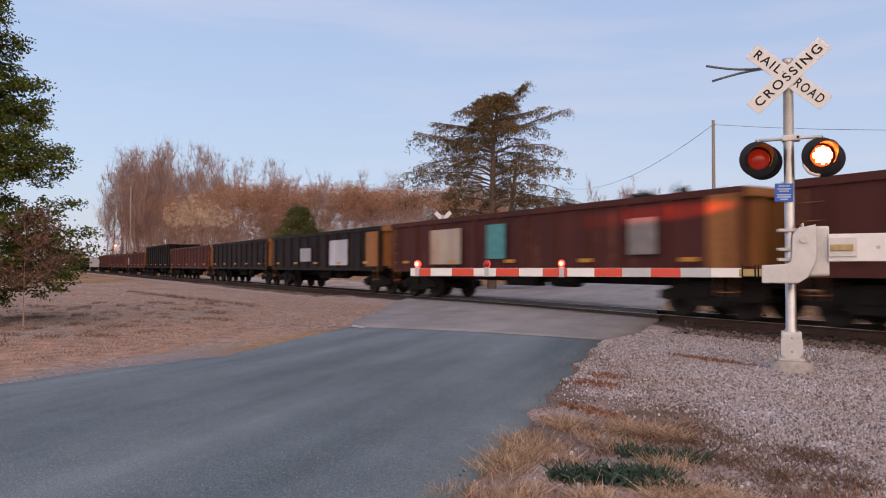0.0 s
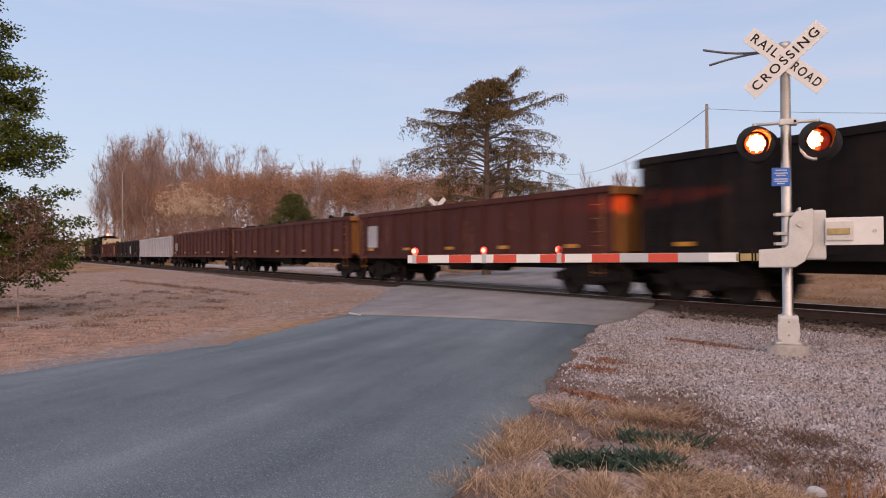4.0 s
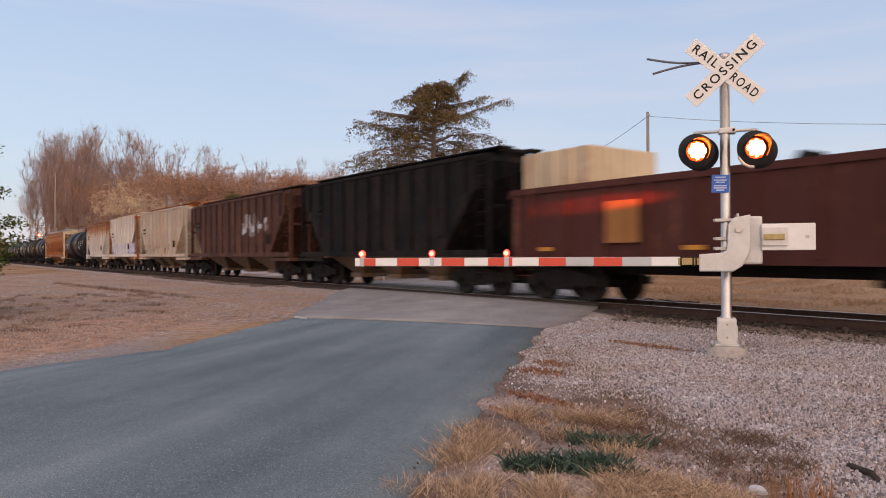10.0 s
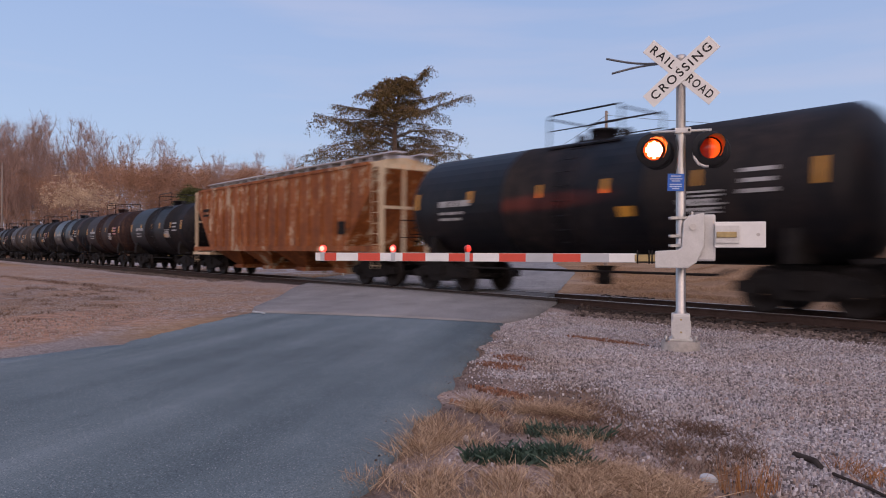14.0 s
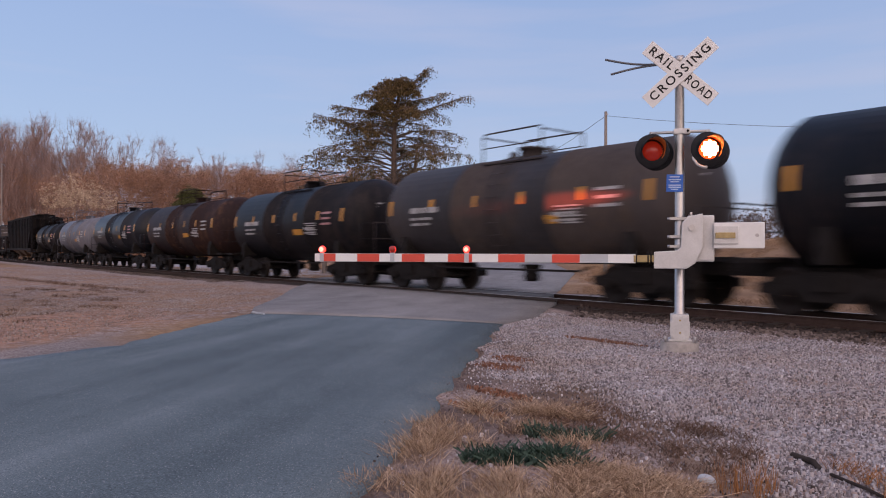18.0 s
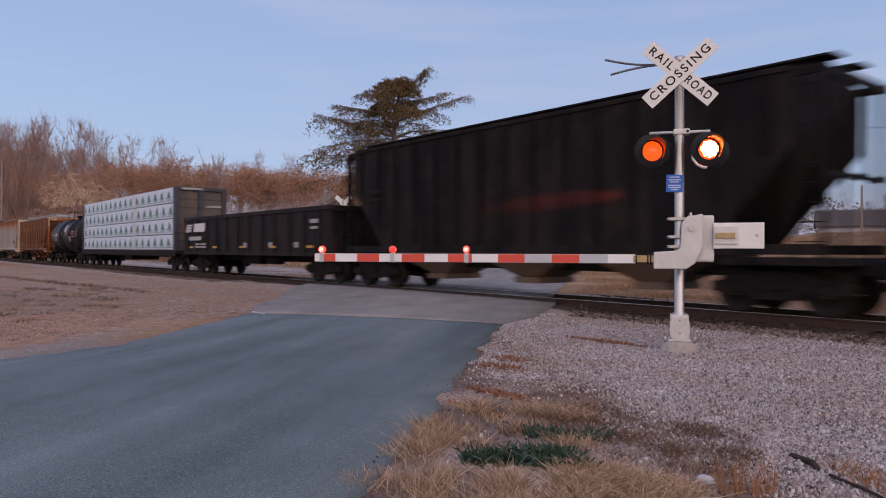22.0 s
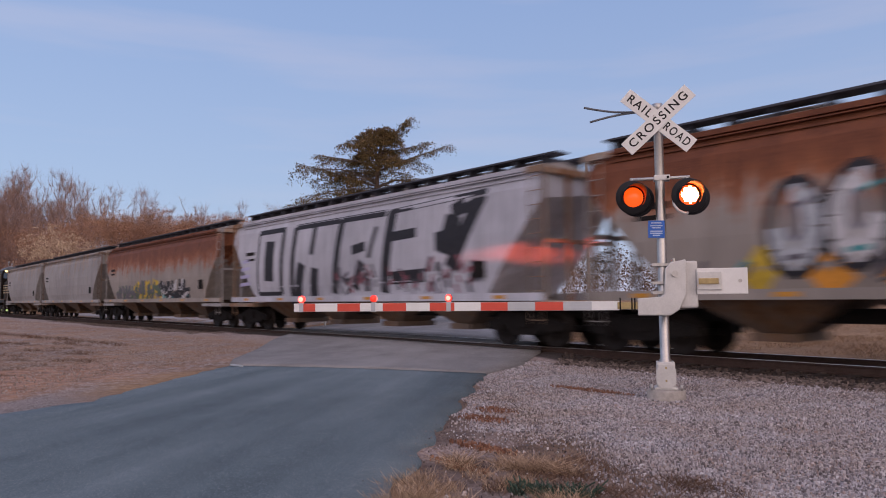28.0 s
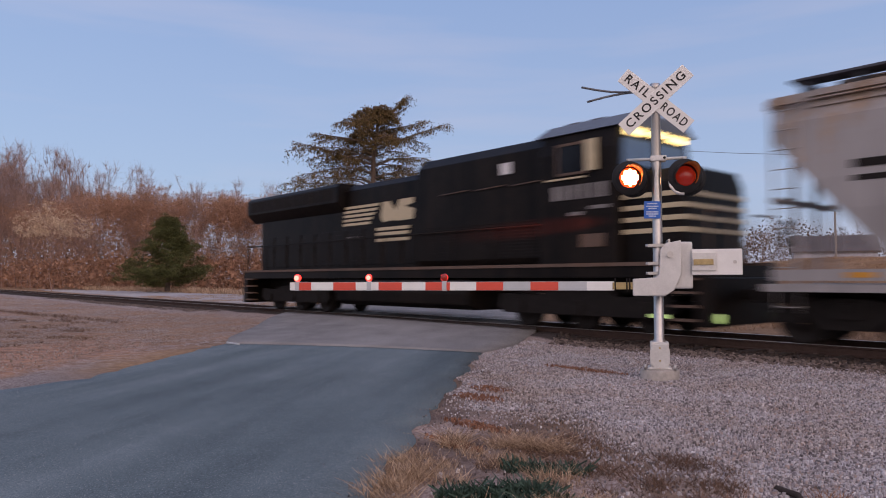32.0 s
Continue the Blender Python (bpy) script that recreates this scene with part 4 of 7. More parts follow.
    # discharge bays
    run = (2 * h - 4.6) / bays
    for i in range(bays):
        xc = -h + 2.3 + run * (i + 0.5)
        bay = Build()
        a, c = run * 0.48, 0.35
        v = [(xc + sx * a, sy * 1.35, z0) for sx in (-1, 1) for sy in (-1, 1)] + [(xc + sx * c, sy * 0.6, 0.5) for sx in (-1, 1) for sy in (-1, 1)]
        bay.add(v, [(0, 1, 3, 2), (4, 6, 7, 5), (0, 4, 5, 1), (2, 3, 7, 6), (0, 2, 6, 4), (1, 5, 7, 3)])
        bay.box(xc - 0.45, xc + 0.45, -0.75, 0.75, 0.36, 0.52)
        # bays get the dirty brown that also holds the underframe shade
        part("discharge_bay", bay, M[paint if paint in ("hop_rust", "hop_burnt") else "hop_grime_shade"], car)
    part("centre_sill", Build().box(-h + 0.1, h - 0.1, -0.28, 0.28, 0.72, 1.0), M["truck"], car)
    yd = -w - (0.075 if ribs else 0.004)
    rnd = random.Random(seed)
    if not ribs:
        for i in range(6):
            marks(car, [(-h + 1.6 + i * (2 * h - 3.2) / 5, z0 + 0.0, 0.45, 0.09, "yellow", "reflector")], -w - 0.032)
    base_y = -w + (0.12 if curved else 0)
    marks(car, [(-h + 1.9, z0 + 1.9, 0.8, 0.14, "truck", "stencil"), (-h + 1.9, z0 + 1.65, 0.8, 0.1, "truck", "stencil"), (h - 2.4, z0 + 0.75, 0.5, 0.45, "truck", "placard")],
          (yd if not curved else -w) - 0.0)
    if graffiti:
        graffiti(car, lambda z: float(np.interp(z, [q for _, q in sec], [p for p, _ in sec])) - 0.004)
    handbrake(-h - 0.02, -0.6, 2.1, M["truck"], car)
    running_gear(car, L, 1.75)
    return car


def sprayed(car, strokes, side_y, key, layer=0, label=""):
    """Paint strokes that follow the car's side: rows of x0, z0, x1, z1, width; one part."""
    for x0, z0, x1, z1, wd in strokes:
        d = Vector((x1 - x0, z1 - z0))
        s = Vector((-d.y, d.x)).normalized() * wd / 2
        cnt = max(1, int(abs(z1 - z0) / 0.2) + int(abs(s.y) / 0.2) + 1)
        v = []
        for i in range(cnt + 1):
            for e in (-1, 0, 1):
                x, z = x0 + d.x * i / cnt + s.x * e, z0 + d.y * i / cnt + s.y * e
                v += [(x, side_y(z) - 0.002 * layer, z), (x, side_y(z) + 0.02, z)]
        f = []
        for i in range(cnt):
            for e in (0, 1):
                o = 6 * i + 2 * e
                f += [(o, o + 2, o + 8, o + 6), (o + 1, o + 3, o + 9, o + 7)]
            f += [(6 * i, 6 * i + 1, 6 * i + 7, 6 * i + 6), (6 * i + 4, 6 * i + 5, 6 * i + 11, 6 * i + 10)]
        part("graffiti_stroke", Build().add(v, f), M[key], car, label)


def block_tag(car, side_y):
    """Tall dark block letters sprayed over the side, with a low red-black scrawl."""
    lo, hi = 1.45, 4.0
    letters = [
        [(-6.6, 1.5, -6.5, hi, 0.13), (-5.6, 2.0, -5.5, 3.6, 0.75), (-6.5, hi, -4.3, hi, 0.2), (-4.6, 1.5, -4.4, hi, 0.25), (-6.6, 1.5, -4.6, 1.5, 0.16)],
        [(-3.8, 1.1, -3.45, hi, 0.3), (-3.4, 1.25, -2.9, 2.6, 0.55), (-2.2, 2.9, -2.0, hi, 0.28), (-3.4, hi, -0.3, hi, 0.22), (-2.2, 1.2, -1.95, 2.4, 0.5)],
        [(-0.7, lo, -0.2, hi, 0.35), (0.5, 2.9, 1.3, 3.0, 0.32), (0.6, 1.6, 1.1, 2.5, 0.4), (-0.2, hi, 2.4, hi, 0.22), (1.5, 2.6, 1.9, 3.6, 0.2)],
        [(2.3, lo, 2.75, hi, 0.45), (2.7, 1.9, 4.4, 1.95, 0.4), (2.8, 3.2, 4.0, 3.25, 0.3), (2.6, hi, 7.0, 4.15, 0.16)],
        [(4.9, 2.9, 6.2, 3.0, 0.55), (5.55, 2.1, 6.8, 4.1, 0.5), (5.4, 2.5, 5.7, 3.6, 0.7), (5.6, 3.7, 6.9, 4.05, 0.45)]]
    for strokes in letters:
        sprayed(car, strokes, side_y, "spray_black", 1, "tall black block strokes")
    rnd = random.Random(3)
    for key, layer in (("spray_grey", 2), ("spray_red", 3), ("spray_black", 4)):
        rows = []
        for i in range(30):
            x, z = rnd.uniform(-0.5, 6.8), rnd.uniform(1.38, 2.1)
            rows.append((x, z, x + rnd.uniform(-0.25, 0.3), z + rnd.uniform(0.15, 0.45), rnd.uniform(0.05, 0.13)))
        sprayed(car, rows, side_y, key, layer, "low red-black scrawl")
    sprayed(car, [(-8.3 + 0.1 * k, 1.9 + 0.32 * k, -7.3, 1.95 + 0.32 * k, 0.14) for k in range(4)], side_y, "spray_lilac", 1)


def outlined_tag(car, side_y):
    """Plump grey-white letter shapes with dark outlines, over orange and yellow clouds."""
    rnd = random.Random(21)
    for i in range(7):
        x = -5.2 + 1.1 * i + rnd.uniform(-0.2, 0.2)
        sprayed(car, [(x, 1.42, x + 0.5, rnd.uniform(1.7, 2.2), rnd.uniform(0.4, 0.7))], side_y, "spray_orange" if i % 3 else "spray_yellow", 1)
    for i in range(6):
        x, lean = -4.4 + 1.06 * i, rnd.uniform(-0.12, 0.16)
        lo, hi = 1.68 + rnd.uniform(-0.06, 0.1), 3.42 + rnd.uniform(-0.15, 0.12)
        fill = "spray_white" if i % 2 else "spray_pale"
        ring = [(x + 0.3 * math.cos(a) + lean * math.sin(a), (lo + hi) / 2 + (hi - lo) * 0.37 * math.sin(a)) for a in np.linspace(0, 2 * math.pi, 11)]
        rim = [(x + 0.5 * math.cos(a) + lean * math.sin(a), (lo + hi) / 2 + (hi - lo) * 0.51 * math.sin(a)) for a in np.linspace(0, 2 * math.pi, 15)]
        inner = [(x + 0.13 * math.cos(a), (lo + hi) / 2 + 0.1 + 0.34 * math.sin(a)) for a in np.linspace(0, 2 * math.pi, 9)]
        gap = rnd.choice((0, 3, 6))
        for line, wd, key, layer in ((rim, 0.17, "spray_black", 2), (ring, 0.36, fill, 3), (inner, 0.09, "spray_grey", 4)):
            rows = [(*p, *q, wd) for k, (p, q) in enumerate(zip(line, line[1:])) if not (layer == 3 and k in (gap, gap + 1))]
            sprayed(car, rows, side_y, key, layer)
        sprayed(car, [(x - 0.2, lo + 0.3, x + 0.15, lo + 0.35, 0.1), (x + 0.05, hi - 0.5, x + 0.35, hi - 0.35, 0.08)], side_y, "spray_teal" if i % 2 else "spray_grey", 5)
    for i in range(16):
        x = rnd.uniform(-6.8, 3.2)
        sprayed(car, [(x, rnd.uniform(1.4, 1.7), x + rnd.uniform(0.1, 0.5), rnd.uniform(1.6, 2.0), rnd.uniform(0.06, 0.14))], side_y, rnd.choice(("spray_grey", "spray_black", "spray_teal")), 6)


def scrawl(zones):
    """Sprayed letter-like strokes; a zone is x0, x1, z0, z1, colours, count and stroke width."""
    def draw(car, side_y):
        rnd = random.Random(len(zones))
        for x0, x1, z0, z1, keys, count, wd in zones:
            for j, key in enumerate(keys):
                rows = []
                for i in range(count):
                    x, z = x0 + (x1 - x0) * (i + rnd.random()) / count, rnd.uniform(z0, z0 + 0.55 * (z1 - z0))
                    up = rnd.random() < 0.6
                    dx, dz = (rnd.uniform(-0.2, 0.3), rnd.uniform(0.4, 1.0) * (z1 - z)) if up else (rnd.uniform(0.3, 0.7), rnd.uniform(-0.1, 0.2))
                    rows.append((x, z, x + dx, z + dz, wd * rnd.uniform(0.5, 1.3)))
                sprayed(car, rows, side_y, key, j + 1)
    return draw


def gondola(front, rear, paint, label, seed, end_paint=None, load=None, top=2.9, patches=(), emblem=None, crate=None):
    car, L = start_car(front, rear, "gondola_car", label, "gondola car")
    h, w, z0 = (L - 1.0) / 2, 1.5, 1.12
    side = Build()
    for s in (-1, 1):
        side.box(-h, h, min(s * w, s * (w - 0.07)), max(s * w, s * (w - 0.07)), z0, top)
    part("side_wall", side, M[paint], car)
    part("floor_plate", Build().box(-h, h, -w + 0.07, w - 0.07, z0, z0 + 0.1), M[paint], car)
    for s in (-1, 1):
        e = Build().box(min(s * h, s * (h - 0.08)), max(s * h, s * (h - 0.08)), -w + 0.07, w - 0.07, z0 + 0.1, top - 0.02)
        for y in (-1.1, -0.37, 0.37, 1.1):
            part("end_post", Build().box(min(s * h, s * (h + 0.12)), max(s * h, s * (h + 0.12)), y - 0.06, y + 0.06, z0, top - 0.2), M[end_paint or paint], car)
        e.box(min(s * h, s * (h + 0.16)), max(s * h, s * (h + 0.16)), -w, w, top - 0.2, top)
        part("end_wall", e, M[end_paint or paint], car)
        ladder(s * (h - 0.5) - 0.2, -w - 0.04, 0.55, top - 0.2, 1, M[end_paint or paint], car)
    part("top_chord", Build().box(-h, h, -w - 0.06, -w + 0.08, top - 0.14, top + 0.02).box(-h, h, w - 0.08, w + 0.06, top - 0.14, top + 0.02), M[paint], car)
    part("side_sill", Build().box(-h, h, -w - 0.04, -w + 0.1, z0 - 0.12, z0 + 0.06).box(-h, h, w - 0.1, w + 0.04, z0 - 0.12, z0 + 0.06), M[paint], car)
    rib = Build().prism([(-0.09, 0), (-0.06, -0.1), (0.06, -0.1), (0.09, 0)], z0, top - 0.12, "z").mesh("side_rib", M[paint])
    cnt = max(8, int(L / 1.35))
    for i in range(cnt):
        x = -h + 0.75 + i * (2 * h - 1.5) / (cnt - 1)
        part("side_rib", rib, None, car, at=(x, -w, 0))
        part("side_rib", rib, None, car, at=pose(x, w, 0, 0, 0, 180))
    part("centre_sill", Build().box(-h, h, -0.28, 0.28, 0.72, 1.12), M["truck"], car)
    part("brake_gear", Build().box(-1.2, 0.4, -0.9, -0.45, 0.6, 1.0).tube((1.0, -0.7, 0.8), (2.2, -0.7, 0.8), 0.2), M["truck"], car)
    for i in range(5):
        marks(car, [(-h + 1.4 + i * (2 * h - 2.8) / 4, z0 + 0.25, 0.5, 0.1, "yellow", "reflector")], -w - 0.11)
    rnd = random.Random(seed)
    if emblem:
        for k in range(5):
            z = 2.15 + 0.085 * k
            part("emblem_stripe", Build().prism([(emblem * h + 0.03 * k, z), (emblem * h + 0.75 + 0.05 * k, z), (emblem * h + 0.8 + 0.05 * k, z + 0.055), (emblem * h + 0.02 + 0.03 * k, z + 0.055)], -w - 0.11, -w - 0.1, "y"), M["mark_white"], car)
        part("emblem", Build().prism([(emblem * h + 1.15, 2.15), (emblem * h + 2.6, 2.15), (emblem * h + 2.75, 2.35), (emblem * h + 2.7, 2.58), (emblem * h + 1.25, 2.58)], -w - 0.11, -w - 0.1, "y"), M["mark_white"], car)
        for x, z, ww, hh in ((0.45, 1.82, 0.5, 0.2), (1.3, 1.82, 1.2, 0.2), (1.4, 1.52, 0.6, 0.08), (2.2, 1.52, 0.7, 0.08), (1.4, 1.38, 0.6, 0.08), (2.2, 1.38, 0.7, 0.08)):
            marks(car, [(emblem * h + x + 0.3, z, ww, hh, "stencil", "stencil")], -w - 0.104)
        for x in (0.05, 0.42, 0.75):
            marks(car, [(x * h * 0.9, 1.45, 0.3, 0.22, "stencil", "stencil")], -w - 0.104)
    for (x, z, ww, hh, key) in patches:
        marks(car, [(x * h, z, ww, hh, key, "painted_patch")], -w - 0.104)
    if crate:
        x, ln, high = crate
        box = part("load_crate", Build().box(x - ln / 2, x + ln / 2, -1.3, 1.3, z0 + 0.1, high), M["hop_cream"], car, "pale cream boxed load rising over the sides", bevel=0.04)
        for k in range(4):
            part("strap", Build().box(x - ln / 2 + 0.3 + k * (ln - 0.6) / 3 - 0.03, x - ln / 2 + 0.3 + k * (ln - 0.6) / 3 + 0.03, -1.31, 1.31, z0 + 0.1, high + 0.01), M["faded_letters"], box)
    if load:
        b = Build()
        for i in range(60):
            x, y = rnd.uniform(-h + 1, h - 1), rnd.uniform(-1.1, 1.1)
            z = top - 0.35 + rnd.uniform(-0.1, 0.3)
            b.add([tuple(Vector((x, y, z)) + Vector([rnd.uniform(-0.5, 0.5) for _ in range(3)])) for _ in range(4)], [(0, 1, 2), (0, 2, 3), (0, 3, 1), (1, 3, 2)])
        b.box(-h + 0.2, h - 0.2, -w + 0.1, w - 0.1, top - 0.75, top - 0.6)
        part("scrap_load", b, M["truck"], car, "dark scrap heap")
    handbrake(-h - 0.15, -0.6, 2.2, M["truck"], car)
    running_gear(car, L, 1.9)
    return car


def lumber_car(front, rear, label):
    car, L = start_car(front, rear, "bulkhead_flat_car", label, "flat car")
    h, w = (L - 1.1) / 2, 1.48
    part("deck", Build().box(-h, h, -w, w, 1.0, 1.18), M["truck"], car)
    part("centre_sill", Build().box(-h * 0.6, h * 0.6, -0.4, 0.4, 0.8, 1.0).box(-1.2, 0.6, -0.9, 0.9, 0.55, 0.8), M["truck"], car)
    part("side_sill", Build().box(-h, h, -w - 0.03, -w - 0.004, 0.88, 1.2), M["truck"], car)
    for s in (-1, 1):
        e = Build()
        x = s * (h - 0.35)
        for y in (-w + 0.12, 0.0, w - 0.12):
            part("bulkhead_post", Build().box(x - 0.13, x + 0.17, y - 0.12, y + 0.12, 1.18, 4.6), M["post_steel"], car, bevel=0.015)
        for i in range(7):
            z = 1.2 + i * 0.485
            part("bulkhead_plank", Build().box(x - 0.04, x + 0.04, -w, w, z, z + 0.47), M["bulkhead"], car, bevel=0.01)
        part("bulkhead_cap", Build().box(x - 0.14, x + 0.18, -w, w, 4.6, 4.78), M["post_steel"], car, bevel=0.02)

        for y, z in ((0.75, 3.72), (-0.5, 4.69)):
            part("bulkhead_stencil", Build().box(x + s * 0.06 + 0.02 - 0.02, x + s * 0.06 + 0.02, y - 0.45, y + 0.45, z - 0.05, z + 0.05) if z < 4.6 else Build().box(x + 0.18, x + 0.186, y - 0.6, y + 0.6, z - 0.05, z + 0.05), M["stencil"], car)
    # wrapped lumber: two lengths, four tiers of packs each
    split = 3.1
    tree = [(-0.27, 0), (-0.27, 0.1), (-0.22, 0.12), (-0.24, 0.26), (-0.14, 0.28), (-0.15, 0.4), (-0.07, 0.42), (0, 0.54), (0.07, 0.42), (0.15, 0.4), (0.14, 0.28), (0.24, 0.26), (0.22, 0.12), (0.27, 0.1), (0.27, 0)]
    for a in (-1, 1):
        x0, x1 = (-h + 0.55, split - 0.07) if a < 0 else (split + 0.07, h - 0.55)
        prints = round((x1 - x0) / 1.2)
        for k in range(4):
            z = 1.24 + k * 0.888
            pack = part("lumber_pack", Build().box(x0, x1, -w + 0.04, w - 0.04, z, z + 0.85), M["wrap"], car, "white-wrapped lumber pack with green prints", bevel=0.03)
            for i in range(prints):
                xx = x0 + (i + 0.5) * (x1 - x0) / prints + 0.17 * ((k * 7 + i * 3) % 3 - 1)
                part("green_print", Build().prism([(xx + p, z + 0.16 + q) for p, q in tree], -w + 0.03, -w + 0.05, "y"), M["green"], pack)
                part("pale_print", Build().box(xx - 0.1, xx + 0.1, -w + 0.026, -w + 0.05, z + 0.18, z + 0.26), M["wrap"], pack)
            for zz, t in ((0.12, 0.045), (0.27, 0.03)):
                part("green_line", Build().box(x0 + 0.04, x1 - 0.04, -w + 0.034, -w + 0.05, z + zz - t / 2, z + zz + t / 2), M["green_thin"], pack)
        for f in ((0.985,) if a < 0 else (0.012,)):
            x = x0 + f * (x1 - x0)
            part("strap", Build().box(x - 0.05, x + 0.05, -w + 0.01, -w + 0.03, 1.2, 4.79).box(x - 0.05, x + 0.05, -w + 0.02, w - 0.02, 4.756, 4.771), M["mark_white"], car, "pale strap over the load")
    running_gear(car, L, 1.9)
    return car


def locomotive(front, rear):
    car, L = start_car(front, rear, "locomotive", "black diesel locomotive with cream nose stripes and lit number boards", "locomotive")
    h = (L - 1.0) / 2
    part("frame", Build().box(-h, h, -1.5, 1.5, 1.25, 1.5).box(-h + 0.6, h - 0.6, -0.5, 0.5, 0.85, 1.25), M["loco"], car)
    part("walkway_edge", Build().box(-h, h, -1.54, -1.46, 1.5, 1.58).box(-h, h, 1.46, 1.54, 1.5, 1.58), M["loco_trim"], car)
    top = 4.46
    hood = [(-1.15, 1.5), (-1.15, top - 0.2), (-0.95, top), (0.95, top), (1.15, top - 0.2), (1.15, 1.5)]
    part("long_hood", Build().prism(hood, -h + 0.9, 1.1), M["loco"], car, bevel=0.03)
    flare = [(-1.15, 3.55), (-1.5, 3.88), (-1.5, 4.42), (-1.4, 4.54), (1.4, 4.54), (1.5, 4.42), (1.5, 3.88), (1.15, 3.55)]
    part("radiator_wing", Build().prism(flare, -h + 0.25, -3.2), M["loco"], car, bevel=0.02)
    part("radiator_grille", Build().box(-h + 0.6, -3.5, -1.515, -1.49, 3.96, 4.36), M["truck"], car)
    for i in range(9):
        part("grille_slat", Build().box(-h + 0.6 + 0.7 * i, -h + 0.66 + 0.7 * i, -1.53, -1.515, 3.94, 4.38), M["loco"], car)
    for x in (-2.4, -1.2, -0.2):
        part("exhaust_stack", Build().box(x - 0.35, x + 0.35, -0.35, 0.35, top, top + 0.13), M["truck"], car, bevel=0.03)
    part("dynamic_brake_box", Build().prism([(-1.3, 1.6), (-1.38, 1.75), (-1.38, 4.48), (-1.1, 4.76), (1.1, 4.76), (1.38, 4.48), (1.38, 1.75), (1.3, 1.6)], 1.1, 6.1), M["loco"], car, bevel=0.02)
    door = Build().box(-0.48, 0.48, -0.03, 0.0, 1.7, 2.9).box(-0.36, 0.36, -0.04, -0.03, 1.85, 2.75).mesh("hood_door", M["loco"], 0.008)
    for i in range(10):
        d = part("hood_door", door, None, car, at=(-h + 1.6 + i * 1.06, -1.15, 0))
        part("latch", Build().box(0.38, 0.44, -0.055, -0.03, 2.25, 2.4), M["truck"], d)
    for k in range(3):
        part("grab_bar", Build().tube((2.2 + 1.4 * k, -1.43, 3.62), (3.4 + 1.4 * k, -1.43, 3.66), 0.016, seg=5), M["loco_trim"], car)
    part("small_plate", Build().box(4.6, 5.0, -1.39, -1.378, 3.95, 4.25), M["mark_white"], car)
    cab = [(-1.52, 1.5), (-1.52, 4.2), (-1.4, 4.72), (-0.9, 5.0), (0.9, 5.0), (1.4, 4.72), (1.52, 4.2), (1.52, 1.5)]
    part("cab", Build().prism(cab, 6.1, 8.35), M["loco"], car, bevel=0.03)
    part("cab_roof", Build().prism([(-1.5, 4.66), (-0.92, 5.02), (0.92, 5.02), (1.5, 4.66)], 5.9, 8.55), M["loco_roof"], car, bevel=0.02)
    for x in (6.5, 7.2):
        part("roof_box", Build().box(x - 0.25, x + 0.25, -0.7, 0.1, 5.0, 5.12), M["loco_roof"], car, bevel=0.03)
    w = part("cab_window", Build().box(6.7, 7.5, -1.53, -1.42, 3.72, 4.36), M["glass"], car)
    part("window_frame", Build().box(6.64, 6.7, -1.56, -1.5, 3.66, 4.42).box(7.5, 7.56, -1.56, -1.5, 3.66, 4.42).box(6.7, 7.5, -1.56, -1.5, 4.36, 4.42).box(6.7, 7.5, -1.56, -1.5, 3.66, 3.72), M["loco_trim"], w)
    part("sun_shade", Build().box(7.56, 7.86, -1.62, -1.56, 3.7, 4.42), M["cream"], car)
    part("arm_rest", Build().box(6.3, 7.5, -1.58, -1.53, 3.56, 3.6), M["cream"], car)
    wind = Build()
    for y0, y1 in ((-1.35, -0.08), (0.08, 1.35)):
        wind.add([(8.35, y0, 3.8), (8.35, y1, 3.8), (8.31, y1 * 0.95, 4.42), (8.31, y0 * 0.95, 4.42), (8.4, y0, 3.8), (8.4, y1, 3.8), (8.36, y1 * 0.95, 4.42), (8.36, y0 * 0.95, 4.42)],
                 [(0, 1, 2, 3), (4, 5, 6, 7), (0, 1, 5, 4), (2, 3, 7, 6), (1, 2, 6, 5), (3, 0, 4, 7)])
    part("windscreen", wind, M["sky_bright_glass"], car)
    for y in (-0.85, 0.85):
        part("number_board", Build().box(8.36, 8.46, y - 0.36, y + 0.36, 4.5, 4.7), M["headlight"], car, "lit number board")
    part("headlight", Build().tube((8.36, -0.16, 4.62), (8.5, -0.16, 4.62), 0.1, seg=12).tube((8.36, 0.16, 4.62), (8.5, 0.16, 4.62), 0.1, seg=12), M["headlight"], car)
    nose = [(-1.28, 1.5), (-1.28, 3.3), (-1.0, 3.62), (1.0, 3.62), (1.28, 3.3), (1.28, 1.5)]
    part("nose", Build().prism(nose, 8.35, h - 0.65), M["loco"], car, bevel=0.06)
    for i in range(4):
        z = 2.2 + i * 0.26
        part("nose_stripe", Build().box(8.35, h - 0.63, -1.3, 1.3, z, z + 0.11), M["cream"], car, bevel=0.01)
    part("nose_panel", Build().box(7.35, 8.0, -1.545, -1.52, 1.95, 2.25), M["loco_trim"], car)
    for i in range(6):
        part("number_bar", Build().box(6.5 + 0.28 * i, 6.68 + 0.28 * i, -1.535, -1.52, 3.08, 3.42), M["faded_letters"], car)
    part("stencil", Build().box(7.0, 7.4, -1.535, -1.52, 2.7, 2.78).box(7.6, 8.15, -1.535, -1.52, 2.82, 2.9), M["faded_letters"], car)
    for i in range(12):
        part("louvre", Build().box(1.5, 5.9, -1.395, -1.375, 1.8 + 0.08 * i, 1.83 + 0.08 * i), M["truck"], car)
